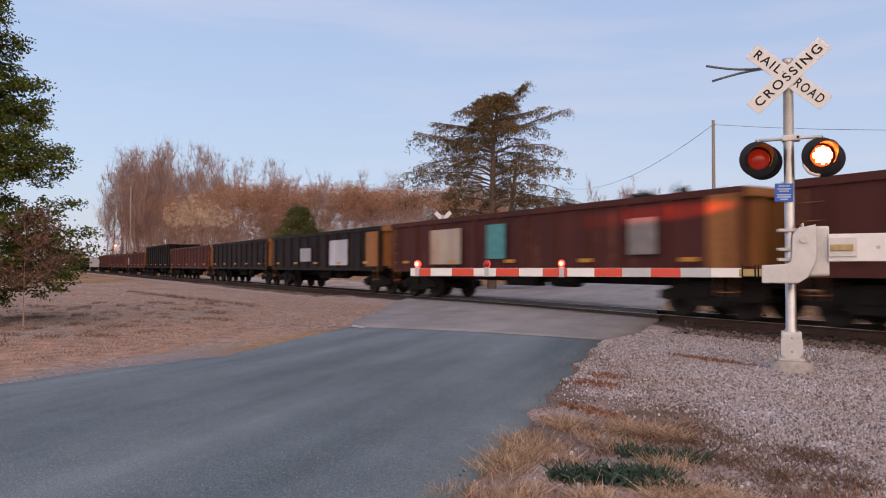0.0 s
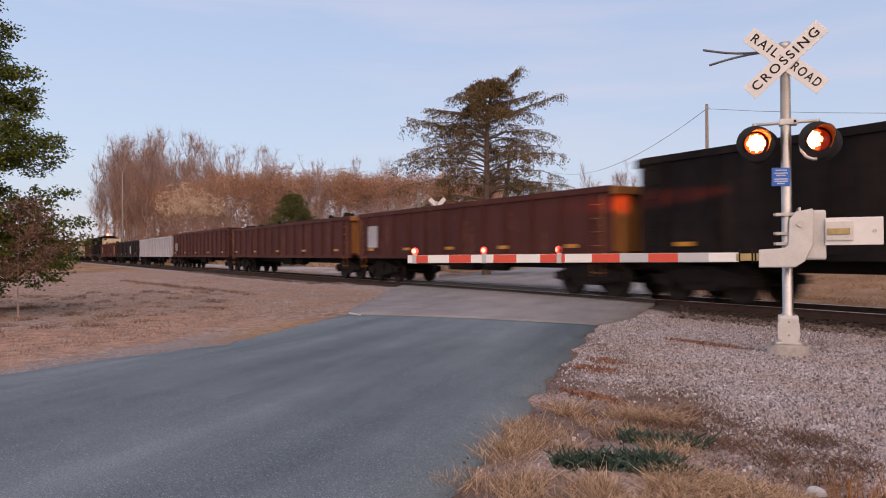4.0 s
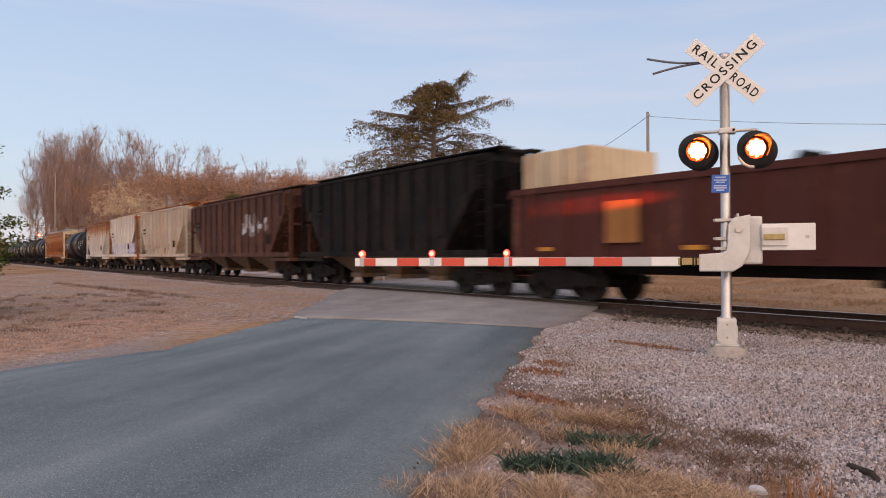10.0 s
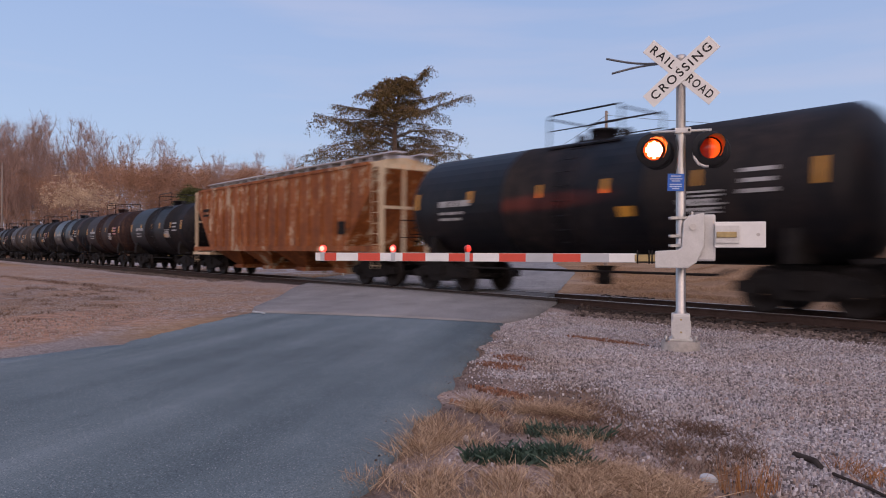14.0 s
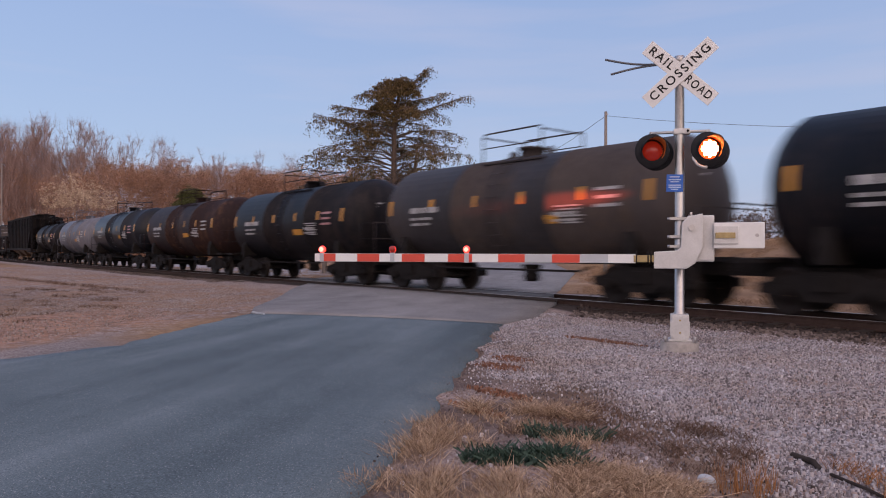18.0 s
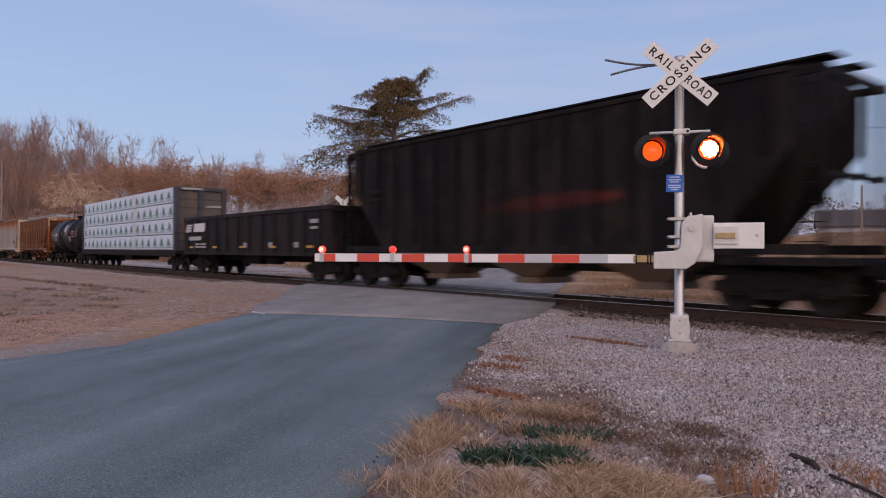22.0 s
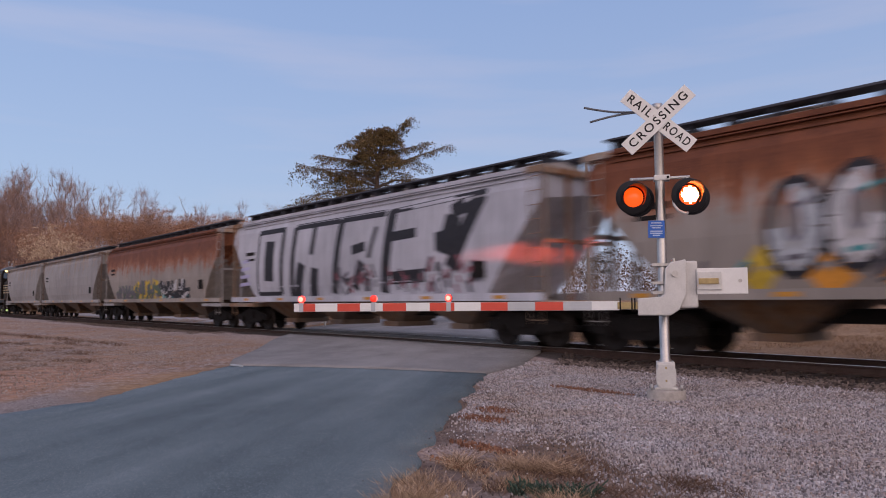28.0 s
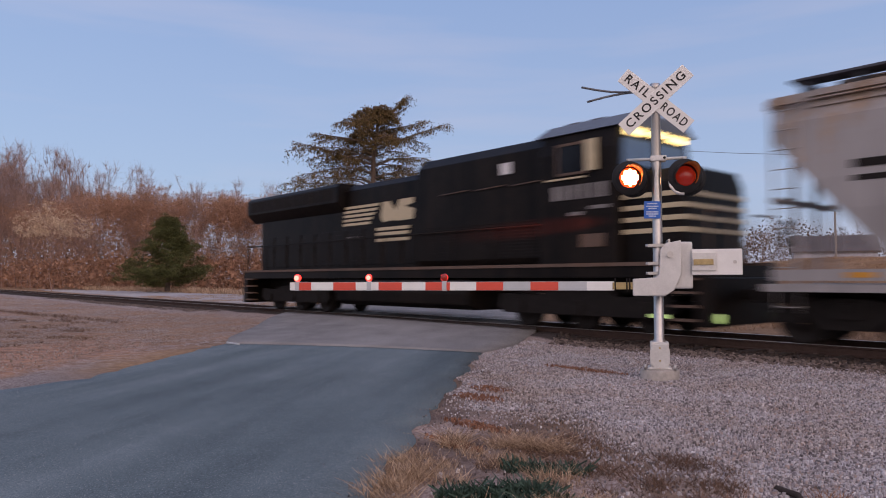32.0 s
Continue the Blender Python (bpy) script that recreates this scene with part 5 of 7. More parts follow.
    for k in range(5):
        z = 3.05 + k * 0.145
        part("hood_stripe", Build().prism([(-3.35 + 0.02 * k, z), (-1.75 + 0.13 * k, z), (-1.68 + 0.13 * k, z + 0.085), (-3.33 + 0.02 * k, z + 0.085)], -1.165, -1.15, "y"), M["cream"], car)
    part("emblem", Build().prism([(-1.0, 3.72), (-0.62, 3.72), (-0.3, 3.4), (-0.1, 3.74), (0.62, 3.74), (0.62, 3.58), (0.2, 3.5), (0.66, 3.4), (0.6, 3.08), (-0.1, 3.06), (-0.5, 3.1), (-0.95, 3.06), (-1.1, 3.2)], -1.165, -1.15, "y"), M["cream"], car)
    for z in (2.84, 2.68, 2.48):
        part("stencil", Build().box(-1.3, 0.45, -1.2, -1.15, z - 0.05, z + 0.05), M["cream"], car)
    part("stencil", Build().box(-3.0, -2.7, -1.19, -1.15, 2.62, 2.68).box(-2.55, -2.25, -1.19, -1.15, 2.62, 2.68), M["faded_letters"], car)
    part("fuel_tank", Build().prism([(-1.4, 0.5), (-1.45, 0.8), (-1.45, 1.2), (1.45, 1.2), (1.45, 0.8), (1.4, 0.5), (1.1, 0.35), (-1.1, 0.35)], -3.4, 3.4), M["loco"], car, bevel=0.04)
    part("air_reservoir", Build().tube((-4.2, -1.25, 1.05), (3.6, -1.25, 1.05), 0.16, seg=12), M["truck"], car)
    rails = Build()
    for x in list(np.linspace(-h + 0.4, 6.0, 11)):
        rails.tube((x, -1.47, 1.5), (x, -1.47, 2.55), 0.02, seg=5)
    rails.tube((-h + 0.4, -1.47, 2.55), (6.0, -1.47, 2.55), 0.02, seg=5)
    part("hand_rail", rails, M["truck"], car)
    for s in (-1, 1):
        e = Build()
        x = s * (h - 0.05)
        for y in (-1.4, -0.5, 0.5, 1.4):
            e.tube((x, y, 1.5), (x, y, 2.6), 0.025, seg=5)
        e.tube((x, -1.4, 2.6), (x, -0.5, 2.6), 0.025, seg=5).tube((x, 0.5, 2.6), (x, 1.4, 2.6), 0.025, seg=5)
        part("end_rail", e, M["loco_trim"], car)
        p = Build().box(min(s * (h - 0.3), s * (h + 0.05)), max(s * (h - 0.3), s * (h + 0.05)), -1.5, 1.5, 0.25, 1.25)
        part("pilot", p, M["loco"], car, bevel=0.03)
        st = Build()
        for k in range(4):
            z = 0.35 + 0.28 * k
            st.box(s * (h - 0.55) - 0.3, s * (h - 0.55) + 0.3, -1.55, -1.3, z, z + 0.05)
        part("step", st, M["loco_trim"], car)
        for y in (-1.25, 1.25):
            part("ditch_light", Build().tube((s * (h + 0.03), y, 0.42), (s * (h + 0.1), y, 0.42), 0.1, seg=12), M["ditch_light"], car, "small greenish-white light")
    part("step_light", Build().box(h - 1.3, h - 0.9, -1.57, -1.54, 0.4, 0.48), M["ditch_light"], car)
    # six-wheel trucks
    frame_b = Build()
    for y in (-1.08, 1.08):
        frame_b.prism([(-2.6, 0.5), (-2.4, 0.35), (2.4, 0.35), (2.6, 0.5), (2.5, 0.85), (1.2, 0.8), (0.9, 0.95), (-0.9, 0.95), (-1.2, 0.8), (-2.5, 0.85)], y - 0.09, y + 0.09, "y")
        for x in (-1.85, 0, 1.85):
            frame_b.tube((x, y * 1.0 - 0.16, 0.53), (x, y * 1.0 + 0.16, 0.53), 0.19, seg=12)
    frame_b.box(-2.2, 2.2, -0.9, 0.9, 0.5, 0.7)
    me = frame_b.mesh("truck", M["truck"], 0.01)
    for x in (-h + 3.6, h - 3.6):
        t = part("truck", me, None, car, at=(x, 0, 0))
        for wx in (-1.85, 0, 1.85):
            part("wheel", WHEEL, None, t, at=(wx, -0.755, 0.457))
            part("wheel", WHEEL, None, t, at=pose(wx, 0.755, 0.457, 0, 0, 180))
    part("coupler", COUPLER, None, car, at=(L / 2 - 0.5, 0, 0))
    part("coupler", COUPLER, None, car, at=pose(-L / 2 + 0.5, 0, 0, 0, 0, 180))
    return car


M["spray_red"] = plain("dull_red_spray", (0.25, 0.07, 0.09), 0.6, 0, 0.3)
M["spray_grey"] = plain("dark_grey_spray", (0.1, 0.09, 0.11), 0.6, 0, 0.3)
M["spray_purple"] = plain("purple_spray", (0.2, 0.18, 0.42), 0.6, 0, 0.35)
M["spray_lilac"] = plain("lilac_spray", (0.4, 0.38, 0.56), 0.6, 0, 0.3)
M["spray_yellow"] = plain("yellow_spray", (0.5, 0.34, 0.03), 0.6, 0, 0.3)
M["spray_orange"] = plain("orange_spray", (0.6, 0.25, 0.03), 0.6, 0, 0.3)
M["spray_teal"] = plain("teal_spray", (0.06, 0.25, 0.26), 0.6, 0, 0.3)
M["spray_green"] = plain("dark_green_spray", (0.07, 0.1, 0.06), 0.6, 0, 0.3)
M["spray_pale"] = plain("pale_blue_grey_spray", (0.4, 0.42, 0.45), 0.6, 0, 0.25)
M["spray_white"] = plain("white_spray", (0.5, 0.49, 0.5), 0.6, 0, 0.2)
M["spray_black"] = plain("black_spray", (0.03, 0.03, 0.035), 0.6, 0, 0.3)
M["green_thin"] = plain("thin_green_print", (0.2, 0.3, 0.28), 0.5)
M["loco_roof"] = plain("grey_cab_roof", (0.1, 0.11, 0.13), 0.5)
# the sky's reflection is put into this glass colour
M["sky_bright_glass"] = plain("sky_bright_windscreen_glass", (0.12, 0.17, 0.24), 0.06, 0.3, 0.1, 2, 0)
M["faded_letters"] = plain("faded_grey_lettering", (0.2, 0.18, 0.17), 0.6, 0, 0.35, 3)


def make_train():
    G = gondola
    G(8.0, -9.0, "gon_brown", "dark red gondola car with a rusty end", 1, "rust_end")
    G(-9.0, -26.5, "gon_brown", "dark red gondola car with pale and turquoise paint patches", 2, "rust_end", True,
      patches=((-0.47, 1.9, 2.1, 1.25, "hop_tan"), (-0.09, 2.0, 1.0, 1.1, "spray_teal"), (0.66, 1.95, 0.9, 0.9, "faded_letters"), (0.94, 1.98, 0.8, 1.6, "rust_end")))
    G(-26.5, -42.5, "gon_black", "dark gondola car with a pale patch and rusty ends", 3, "rust_end", False, patches=((0.4, 1.85, 2.2, 1.2, "hop_lilac"), (-0.2, 1.8, 1.6, 0.7, "gon_grey"), (0.9, 1.95, 1.2, 1.5, "rust_end")))
    G(-42.5, -58.0, "gon_black", "dark gondola car with rusty ends", 4, "rust_end")
    G(-58.0, -76.0, "gon_brown", "dark red gondola car with rusty ends", 5, "rust_end")
    G(-76.0, -92.0, "hop_black", "tall black gondola car", 6, None, False, 3.45)
    G(-92.0, -108.4, "gon_brown", "dark red gondola car with an orange rusty end", 7, "rust_end", patches=((-0.8, 1.9, 0.9, 0.9, "gon_grey"),))
    G(-108.4, -129.4, "gon_brown", "dark red gondola car with scrap", 8, "rust_end", True)
    # its one faint patch stands for pinkish glints, put in as colour
    G(-129.4, -150.3, "gon_brown", "dull red gondola car with pale marks", 9, None, False, 3.1, ((-0.8, 1.9, 1.2, 0.7, "faded_letters"),))
    G(-150.3, -170.9, "gon_grey", "silver-grey ribbed gondola car", 10, None, False, 2.97)
    G(-170.9, -191.8, "gon_black", "black gondola car with a pale mark", 11, None, False, 3.0, ((0.4, 1.9, 0.8, 0.9, "gon_grey"),))
    G(-191.8, -213.5, "gon_brown", "brown gondola car with faded patches", 12, None, True, 3.0, ((-0.62, 2.0, 1.0, 1.0, "rust_end"), (0.85, 2.0, 1.2, 1.2, "rust_end")), crate=(-8.9, 2.5, 4.0))
    H = covered_hopper
    H(-213.5, -227.7, "hop_black", "tall black ribbed hopper car", 13, True, 3, "hop_black", None, 4.5)
    # the pale strokes are painted for a white glint on the side
    H(-227.7, -244.1, "hop_umber", "dark umber hopper car with a painted white glint", 14, True, 3, "hop_umber", None, 4.5,
      graffiti=scrawl([(1.5, 4.6, 2.2, 3.4, ("faded_letters", "hop_lilac"), 7, 0.35)]))
    H(-244.1, -257.6, "hop_tan", "tan hopper car with rust streaks", 15, True, 3, "hop_rust", None, 4.75, graffiti=scrawl([(-4.8, 2.4, 1.4, 2.1, ("faded_letters", "rust_end"), 9, 0.18)]))
    H(-257.6, -269.3, "hop_warm", "pale warm grey hopper car with purple graffiti", 16, True, 2, "hop_warm", "hop_rust", 4.75,
      graffiti=scrawl([(-3.9, 4.4, 1.4, 2.35, ("spray_white", "spray_lilac", "spray_purple", "spray_lilac", "spray_white"), 26, 0.34), (-3.6, -3.2, 2.2, 3.0, ("spray_purple",), 3, 0.3)]))
    H(-269.3, -281.3, "hop_streak", "grey hopper car with heavy rust streaks", 17, True, 3, "hop_rust", "hop_streak", 4.6)
    tank_car(-281.3, -296.3, "tank_black", "long black tank car", 18, True, r=1.58, belly=0.94)
    H(-296.3, -314.8, "hop_rust", "rust-eaten hopper car with a cream end", 19, True, 4, "hop_cream", "hop_cream", 4.5, walk_paint="hop_lilac")
    T = tank_car
    T(-314.8, -327.2, "tank_black", "black tank car with white stencils", 20)
    T(-327.2, -339.2, "tank_brown", "dark maroon tank car with orange reflectors", 21)
    T(-339.2, -351.6, "tank_blue", "blue-black tank car with a rusty end", 22, end_paint="tank_brown")
    T(-351.6, -364.1, "tank_black", "black tank car with orange reflectors", 23)
    T(-364.1, -377.0, "tank_tan", "grimy brown-grey tank car", 24)
    T(-377.0, -389.5, "tank_black", "black tank car with faded stencils", 25, r=1.55, belly=0.8)
    T(-389.5, -402.8, "tank_brown", "rust-brown tank car with yellow placards", 26)
    T(-402.8, -416.2, "tank_blue", "glossy blue-black tank car", 27, r=1.5, belly=1.0)
    T(-416.2, -428.7, "tank_grey", "pale lilac-grey tank car", 28, r=1.48, belly=0.92)
    T(-428.7, -440.5, "tank_black", "short black tank car with yellow reflectors", 29, r=1.37, belly=1.05)
    H(-440.5, -458.0, "hop_black", "plain black ribbed hopper car", 30, True, 3, "hop_black", None, 4.95)
    G(-458.0, -474.6, "gon_black", "black gondola car with white and yellow marks", 31, None, False, 2.9,
      ((0.86, 2.35, 0.6, 0.15, "stencil"), (0.86, 2.1, 0.5, 0.1, "stencil")), -0.93)
    lumber_car(-475.0, -498.3, "flat car with bulkheads loaded with white-wrapped lumber")
    T(-498.3, -511.0, "tank_black", "black tank car with a white painted patch", 33, True, diamond=True)
    H(-511.0, -528.1, "hop_burnt", "dark rust-brown hopper car with orange rusty ends", 34, True, 4, "hop_cream", "hop_rust", 4.5, walk_paint="hop_lilac")
    H(-528.1, -545.9, "hop_sand", "pale grey hopper car streaked with rust", 35, True, 3, "hop_grey", "hop_cream", 4.87)
    H(-545.9, -565.5, "hop_top", "grey hopper car with a rust-brown top and graffiti", 36, False, 4, "hop_grey", "hop_grey", 4.87, curved=True,
      graffiti=outlined_tag)
    H(-565.5, -584.9, "hop_lilac", "pale hopper car with large black block graffiti", 37, False, 4, "hop_grey", "hop_end_rust", 4.87, curved=True, graffiti=block_tag)
    H(-584.9, -604.6, "hop_top", "grey hopper car with a rusty top and yellow graffiti", 38, False, 4, "hop_grey", "hop_grey", 4.87, curved=True,
      graffiti=scrawl([(-6.7, -3.1, 1.35, 2.2, ("spray_grey", "spray_green", "spray_grey"), 18, 0.18), (-3.2, 1.0, 1.35, 2.45, ("spray_yellow", "spray_yellow", "spray_yellow", "spray_grey", "spray_green"), 16, 0.26),
                       (1.1, 4.9, 1.35, 2.4, ("spray_black", "spray_black", "spray_white", "spray_black"), 15, 0.22), (0.9, 5.4, 1.3, 1.6, ("spray_teal",), 5, 0.2)]))
    H(-604.6, -623.3, "hop_grey", "plain grey hopper car with a rusty end", 39, False, 3, "hop_grey", "hop_grime_shade", 4.87, curved=True)
    H(-623.3, -640.3, "hop_grey", "plain grey hopper car with yellow reflectors", 40, False, 3, "hop_grey", None, 4.87, curved=True)
    locomotive(-640.4, -662.4)


# ---- the crossing signal ----
def lettering(name, text, size, width, mat, parent, at):
    """Bold plain capitals drawn out to a given width."""
    cu = bpy.data.curves.new(name, "FONT")
    cu.body, cu.size, cu.extrude, cu.align_x, cu.align_y = text, size, 0.002, "CENTER", "CENTER"
    cu.offset, cu.space_character = 0.0025, 1.3
    ob = bpy.data.objects.new(name, cu)
    me = bpy.data.meshes.new_from_object(ob)
    me.materials.append(mat)
    bpy.data.objects.remove(ob)
    xs = [v.co.x for v in me.vertices]
    mid, k = (max(xs) + min(xs)) / 2, width / (max(xs) - min(xs))
    for v in me.vertices:
        v.co.x = (v.co.x - mid) * k
    return part(name, me, None, parent, at=at)


LENSES = []


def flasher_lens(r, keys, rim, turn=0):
    """A turning ball lens in three gores: lit, cooling and dark; rim: where the red edge painted for the lit gore's
    glow begins.
    """
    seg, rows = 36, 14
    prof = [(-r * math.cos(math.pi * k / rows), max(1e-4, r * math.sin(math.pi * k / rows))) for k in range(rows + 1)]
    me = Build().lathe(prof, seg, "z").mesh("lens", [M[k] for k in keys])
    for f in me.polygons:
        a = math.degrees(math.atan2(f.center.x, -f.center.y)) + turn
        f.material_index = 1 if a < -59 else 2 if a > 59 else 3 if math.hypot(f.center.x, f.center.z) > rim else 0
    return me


def signal_lamp(sig, x, z, face, phase):
    """Round flashing lamp: black target disc, hood and a turning lens. face -1: towards the near road."""
    m = pose(x, 0.12 * face, z, 0, 0, 14 if face < 0 else 180)
    head = part("lamp_target", Build().lathe([(-0.02, 0.0), (-0.02, 0.24), (0.0, 0.25), (0.015, 0.24), (0.015, 0.0)], 32, "y").lathe([(0.015, 0.2), (0.09, 0.19), (0.16, 0.12), (0.17, 0.0)], 24, "y"), M["matt_black"], sig, at=m)
    hood = Build()
    seg, r, out = 22, 0.175, []
    ang = np.linspace(radians(-40), radians(220), seg)
    for rr in (r, r - 0.008):
        for d in (0, 1):
            out += [(rr * math.cos(a), -0.02 - d * (0.06 + 0.21 * max(0.0, math.sin(a)) ** 0.7), rr * math.sin(a)) for a in ang]
    q = [(i, i + 1, seg + i + 1, seg + i) for i in range(seg - 1)] + [(2 * seg + i, 2 * seg + i + 1, 3 * seg + i + 1, 3 * seg + i) for i in range(seg - 1)]
    q += [(seg + i, seg + i + 1, 3 * seg + i + 1, 3 * seg + i) for i in range(seg - 1)]
    hood.add(out, q, True)
    hood_me = hood.mesh("hood", [M["matt_black"], M["hood_inside"]])
    for f in hood_me.polygons:
        f.material_index = 1 if math.hypot(f.center.x, f.center.z) < r - 0.006 else 0
    part("hood", hood_me, None, head)
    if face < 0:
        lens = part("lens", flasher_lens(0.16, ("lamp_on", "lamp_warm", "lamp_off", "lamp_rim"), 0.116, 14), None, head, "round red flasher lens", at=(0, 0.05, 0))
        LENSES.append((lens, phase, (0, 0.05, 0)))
    else:
        part("lens", Build().lathe([(-0.08, 0.0), (-0.07, 0.07), (-0.05, 0.12), (-0.03, 0.148)], 24, "y"), M["lamp_off"], head)
    return head


def crossing_signal(at, lamps=True, arm_len=None):
    sig = thing("crossing_signal", "railroad crossing signal with crossbuck, red lamps and lowered striped gate arm", "crossing signal", at)
    part("footing", Build().lathe([(-0.3, 0.27), (0.035, 0.27), (0.05, 0.25), (0.05, 0.0)], 20, "z"), M["concrete"], sig, bevel=0)
    part("base_box", Build().box(-0.125, 0.125, -0.13, 0.13, 0.06, 0.44).box(-0.16, 0.16, -0.15, 0.15, 0.05, 0.085), M["cast"], sig, bevel=0.025)
    notch = [(-0.135, 0.14), (-0.135, 0.34), (-0.105, 0.36), (-0.105, 0.41), (0.105, 0.41), (0.105, 0.36), (0.135, 0.34), (0.135, 0.14), (0.1, 0.12), (0.085, 0.075), (-0.085, 0.075), (-0.1, 0.12)]
    part("base_cover", Build().prism(notch, -0.16, -0.13, "y"), M["cast"], sig, "cast cover with notched corners", bevel=0.008)
    for x in (-0.15, 0.15):
        part("anchor_bolt", Build().tube((x * 1.35, -0.16, 0.05), (x * 1.35, -0.16, 0.13), 0.022, seg=6), M["galvanised"], sig)
    for z in (0.18, 0.36):
        part("bolt", Build().tube((0, -0.165, z), (0, -0.15, z), 0.016, seg=6), M["brass"], sig)
    part("mast", Build().lathe([(0.4, 0.085), (0.46, 0.085), (0.48, 0.07), (4.1, 0.066), (4.12, 0.075), (4.18, 0.072), (4.2, 0.0)], 24, "z"), M["galvanised"], sig)
    # crossbuck
    for deg, name in ((-42, "crossbuck_blade"), (42, "crossbuck_blade")):
        y = -0.095 if deg > 0 else -0.08
        blade = part(name, Build().box(-0.61, 0.61, -0.006, 0.006, -0.115, 0.115), M["sign_white"], sig, at=pose(0, y, 3.92, 0, -deg, 0), bevel=0.004)
        if deg > 0:
            lettering("letters", "CROSSING", 0.172, 1.06, M["sign_black"], blade, pose(0, -0.007, 0, 90, 0, 0))
        else:
            lettering("letters", "RAIL", 0.172, 0.41, M["sign_black"], blade, pose(-0.335, -0.007, 0, 90, 0, 0))
            lettering("letters", "ROAD", 0.172, 0.43, M["sign_black"], blade, pose(0.34, -0.007, 0, 90, 0, 0))
        for x in (0.0,):
            part("bolt", Build().tube((x, -0.014, 0.09), (x, 0, 0.09), 0.012, seg=6), M["galvanised"], blade)
    for x1, z1, x0, z0 in ((-1.06, 4.23, -0.02, 4.12), (-0.98, 4.0, -0.05, 4.1)):
        pts = [(x0 + (x1 - x0) * f, 0.08, z0 + (z1 - z0) * f - 0.035 * math.sin(math.pi * f) * (1.6 if z1 > z0 else -1.0)) for f in np.linspace(0, 1, 8)]
        part("loose_cable", Build().path(pts, 0.016, 6), M["cable"], sig, "stiff grey cable end sticking out")
    # lamps on their cross arm
    part("cross_arm", Build().tube((-0.42, 0, 3.08), (0.42, 0, 3.08), 0.022, seg=8), M["cast"], sig)
    part("arm_clamp", Build().box(-0.085, 0.14, -0.085, 0.085, 3.04, 3.12), M["cast"], sig, bevel=0.012)
    part("clamp_bolt", Build().tube((0.11, -0.1, 3.08), (0.11, -0.05, 3.08), 0.02, seg=6), M["truck"], sig)
    for x in (-0.385, 0.385):
        part("lamp_bracket", Build().tube((x, 0, 3.09), (x, 0, 2.83), 0.025, seg=8), M["cast"], sig)
        signal_lamp(sig, x, 2.8, -1, 0.5 if x < 0 else 0.0)
        signal_lamp(sig, x + 0.06, 2.79, 1, 0.0)
    pts = [(0.17, -0.14, 2.77), (0.18, -0.17, 2.66), (0.23, -0.19, 2.58), (0.31, -0.19, 2.54), (0.36, -0.17, 2.54)]
    part("lamp_conduit", Build().path(pts, 0.021, 8), M["cast"], sig, "bent grey cable conduit")
    # small blue notice
    sign = part("notice_plate", Build().box(-0.185, 0.045, -0.005, 0.005, -0.125, 0.125), M["blue_sign"], sig, "small blue notice plate", at=pose(0.0, -0.085, 2.33, 0, 1.5, 0), bevel=0.004)
    for i, (w, z) in enumerate(((0.14, 0.09), (0.17, 0.05), (0.12, 0.02), (0.17, -0.03), (0.17, -0.06), (0.1, -0.09))):
        part("text_bar", Build().box(-0.07 - w / 2, -0.07 + w / 2, -0.009, -0.004, z - 0.008, z + 0.008), M["sign_pale"], sign)
    # gate machine
    part("gate_machine", Build().box(0.1, 0.46, -0.2, 0.22, 1.2, 1.86), M["cast"], sig, bevel=0.03)
    part("machine_cover", Build().box(0.13, 0.16, -0.24, 0.24, 1.16, 1.9), M["galvanised"], sig, bevel=0.008)
    bracket = [(-0.36, 1.1), (-0.36, 1.34), (-0.04, 1.36), (0.0, 1.4), (0.02, 1.75), (0.1, 1.84), (0.3, 1.88), (0.3, 1.4), (0.2, 1.18), (0.08, 1.1)]
    part("arm_bracket", Build().prism(bracket, -0.29, -0.22, "y"), M["cast"], sig, bevel=0.015)
    part("pivot", Build().tube((0.15, -0.33, 1.68), (0.15, -0.28, 1.68), 0.045, seg=10), M["galvanised"], sig)
    for z in (1.42, 1.56, 1.82):
        part("mast_clamp", Build().box(-0.14, 0.1, -0.1, 0.1, z - 0.02, z + 0.02).tube((-0.17, 0, z), (-0.1, 0, z), 0.02, seg=6), M["galvanised"], sig)
    plate = part("counterweight", Build().box(0.44, 1.1, -0.27, -0.235, 1.39, 1.75), M["sign_white"], sig, "pale counterweight plate", bevel=0.012)
    part("counterweight_arm", Build().box(0.44, 0.76, -0.3, -0.27, 1.45, 1.7), M["cast"], plate, bevel=0.008)
    part("counterweight_bar", Build().box(0.46, 0.72, -0.325, -0.3, 1.53, 1.61), M["brass"], plate, bevel=0.006)
    part("bolt", Build().tube((1.0, -0.285, 1.57), (1.0, -0.265, 1.57), 0.025, seg=8), M["galvanised"], plate)
    # the arm: striped board and its three lamps
    arm = part("gate_arm", Build().box(-5.68, -0.62, -0.262, -0.238, 1.175, 1.305), M["stripe_white"], sig, "red and white striped gate arm", bevel=0.004)
    part("arm_socket", Build().box(-0.64, -0.34, -0.275, -0.225, 1.19, 1.29), M["brass"], arm, bevel=0.006)
    for x in (-0.6, -0.44, -0.4):
        part("arm_bolt", Build().tube((x, -0.28, 1.16), (x, -0.28, 1.35), 0.01, seg=6), M["truck"], arm)
    for k in range(-1, 12):
        x0 = -5.47 + 0.4064 * k
        if k < 10 and k % 2 == 1 or k == -1:
            key = "stripe_red"
        elif k == 8 or k == 10:
            key = "stripe_grey"
        else:
            key = "stripe_white"
        a, c = (v if v > -3.12 else -3.12 + (v + 3.12) * 0.931 for v in (x0 if k > -1 else -5.76, x0 + 0.4064))
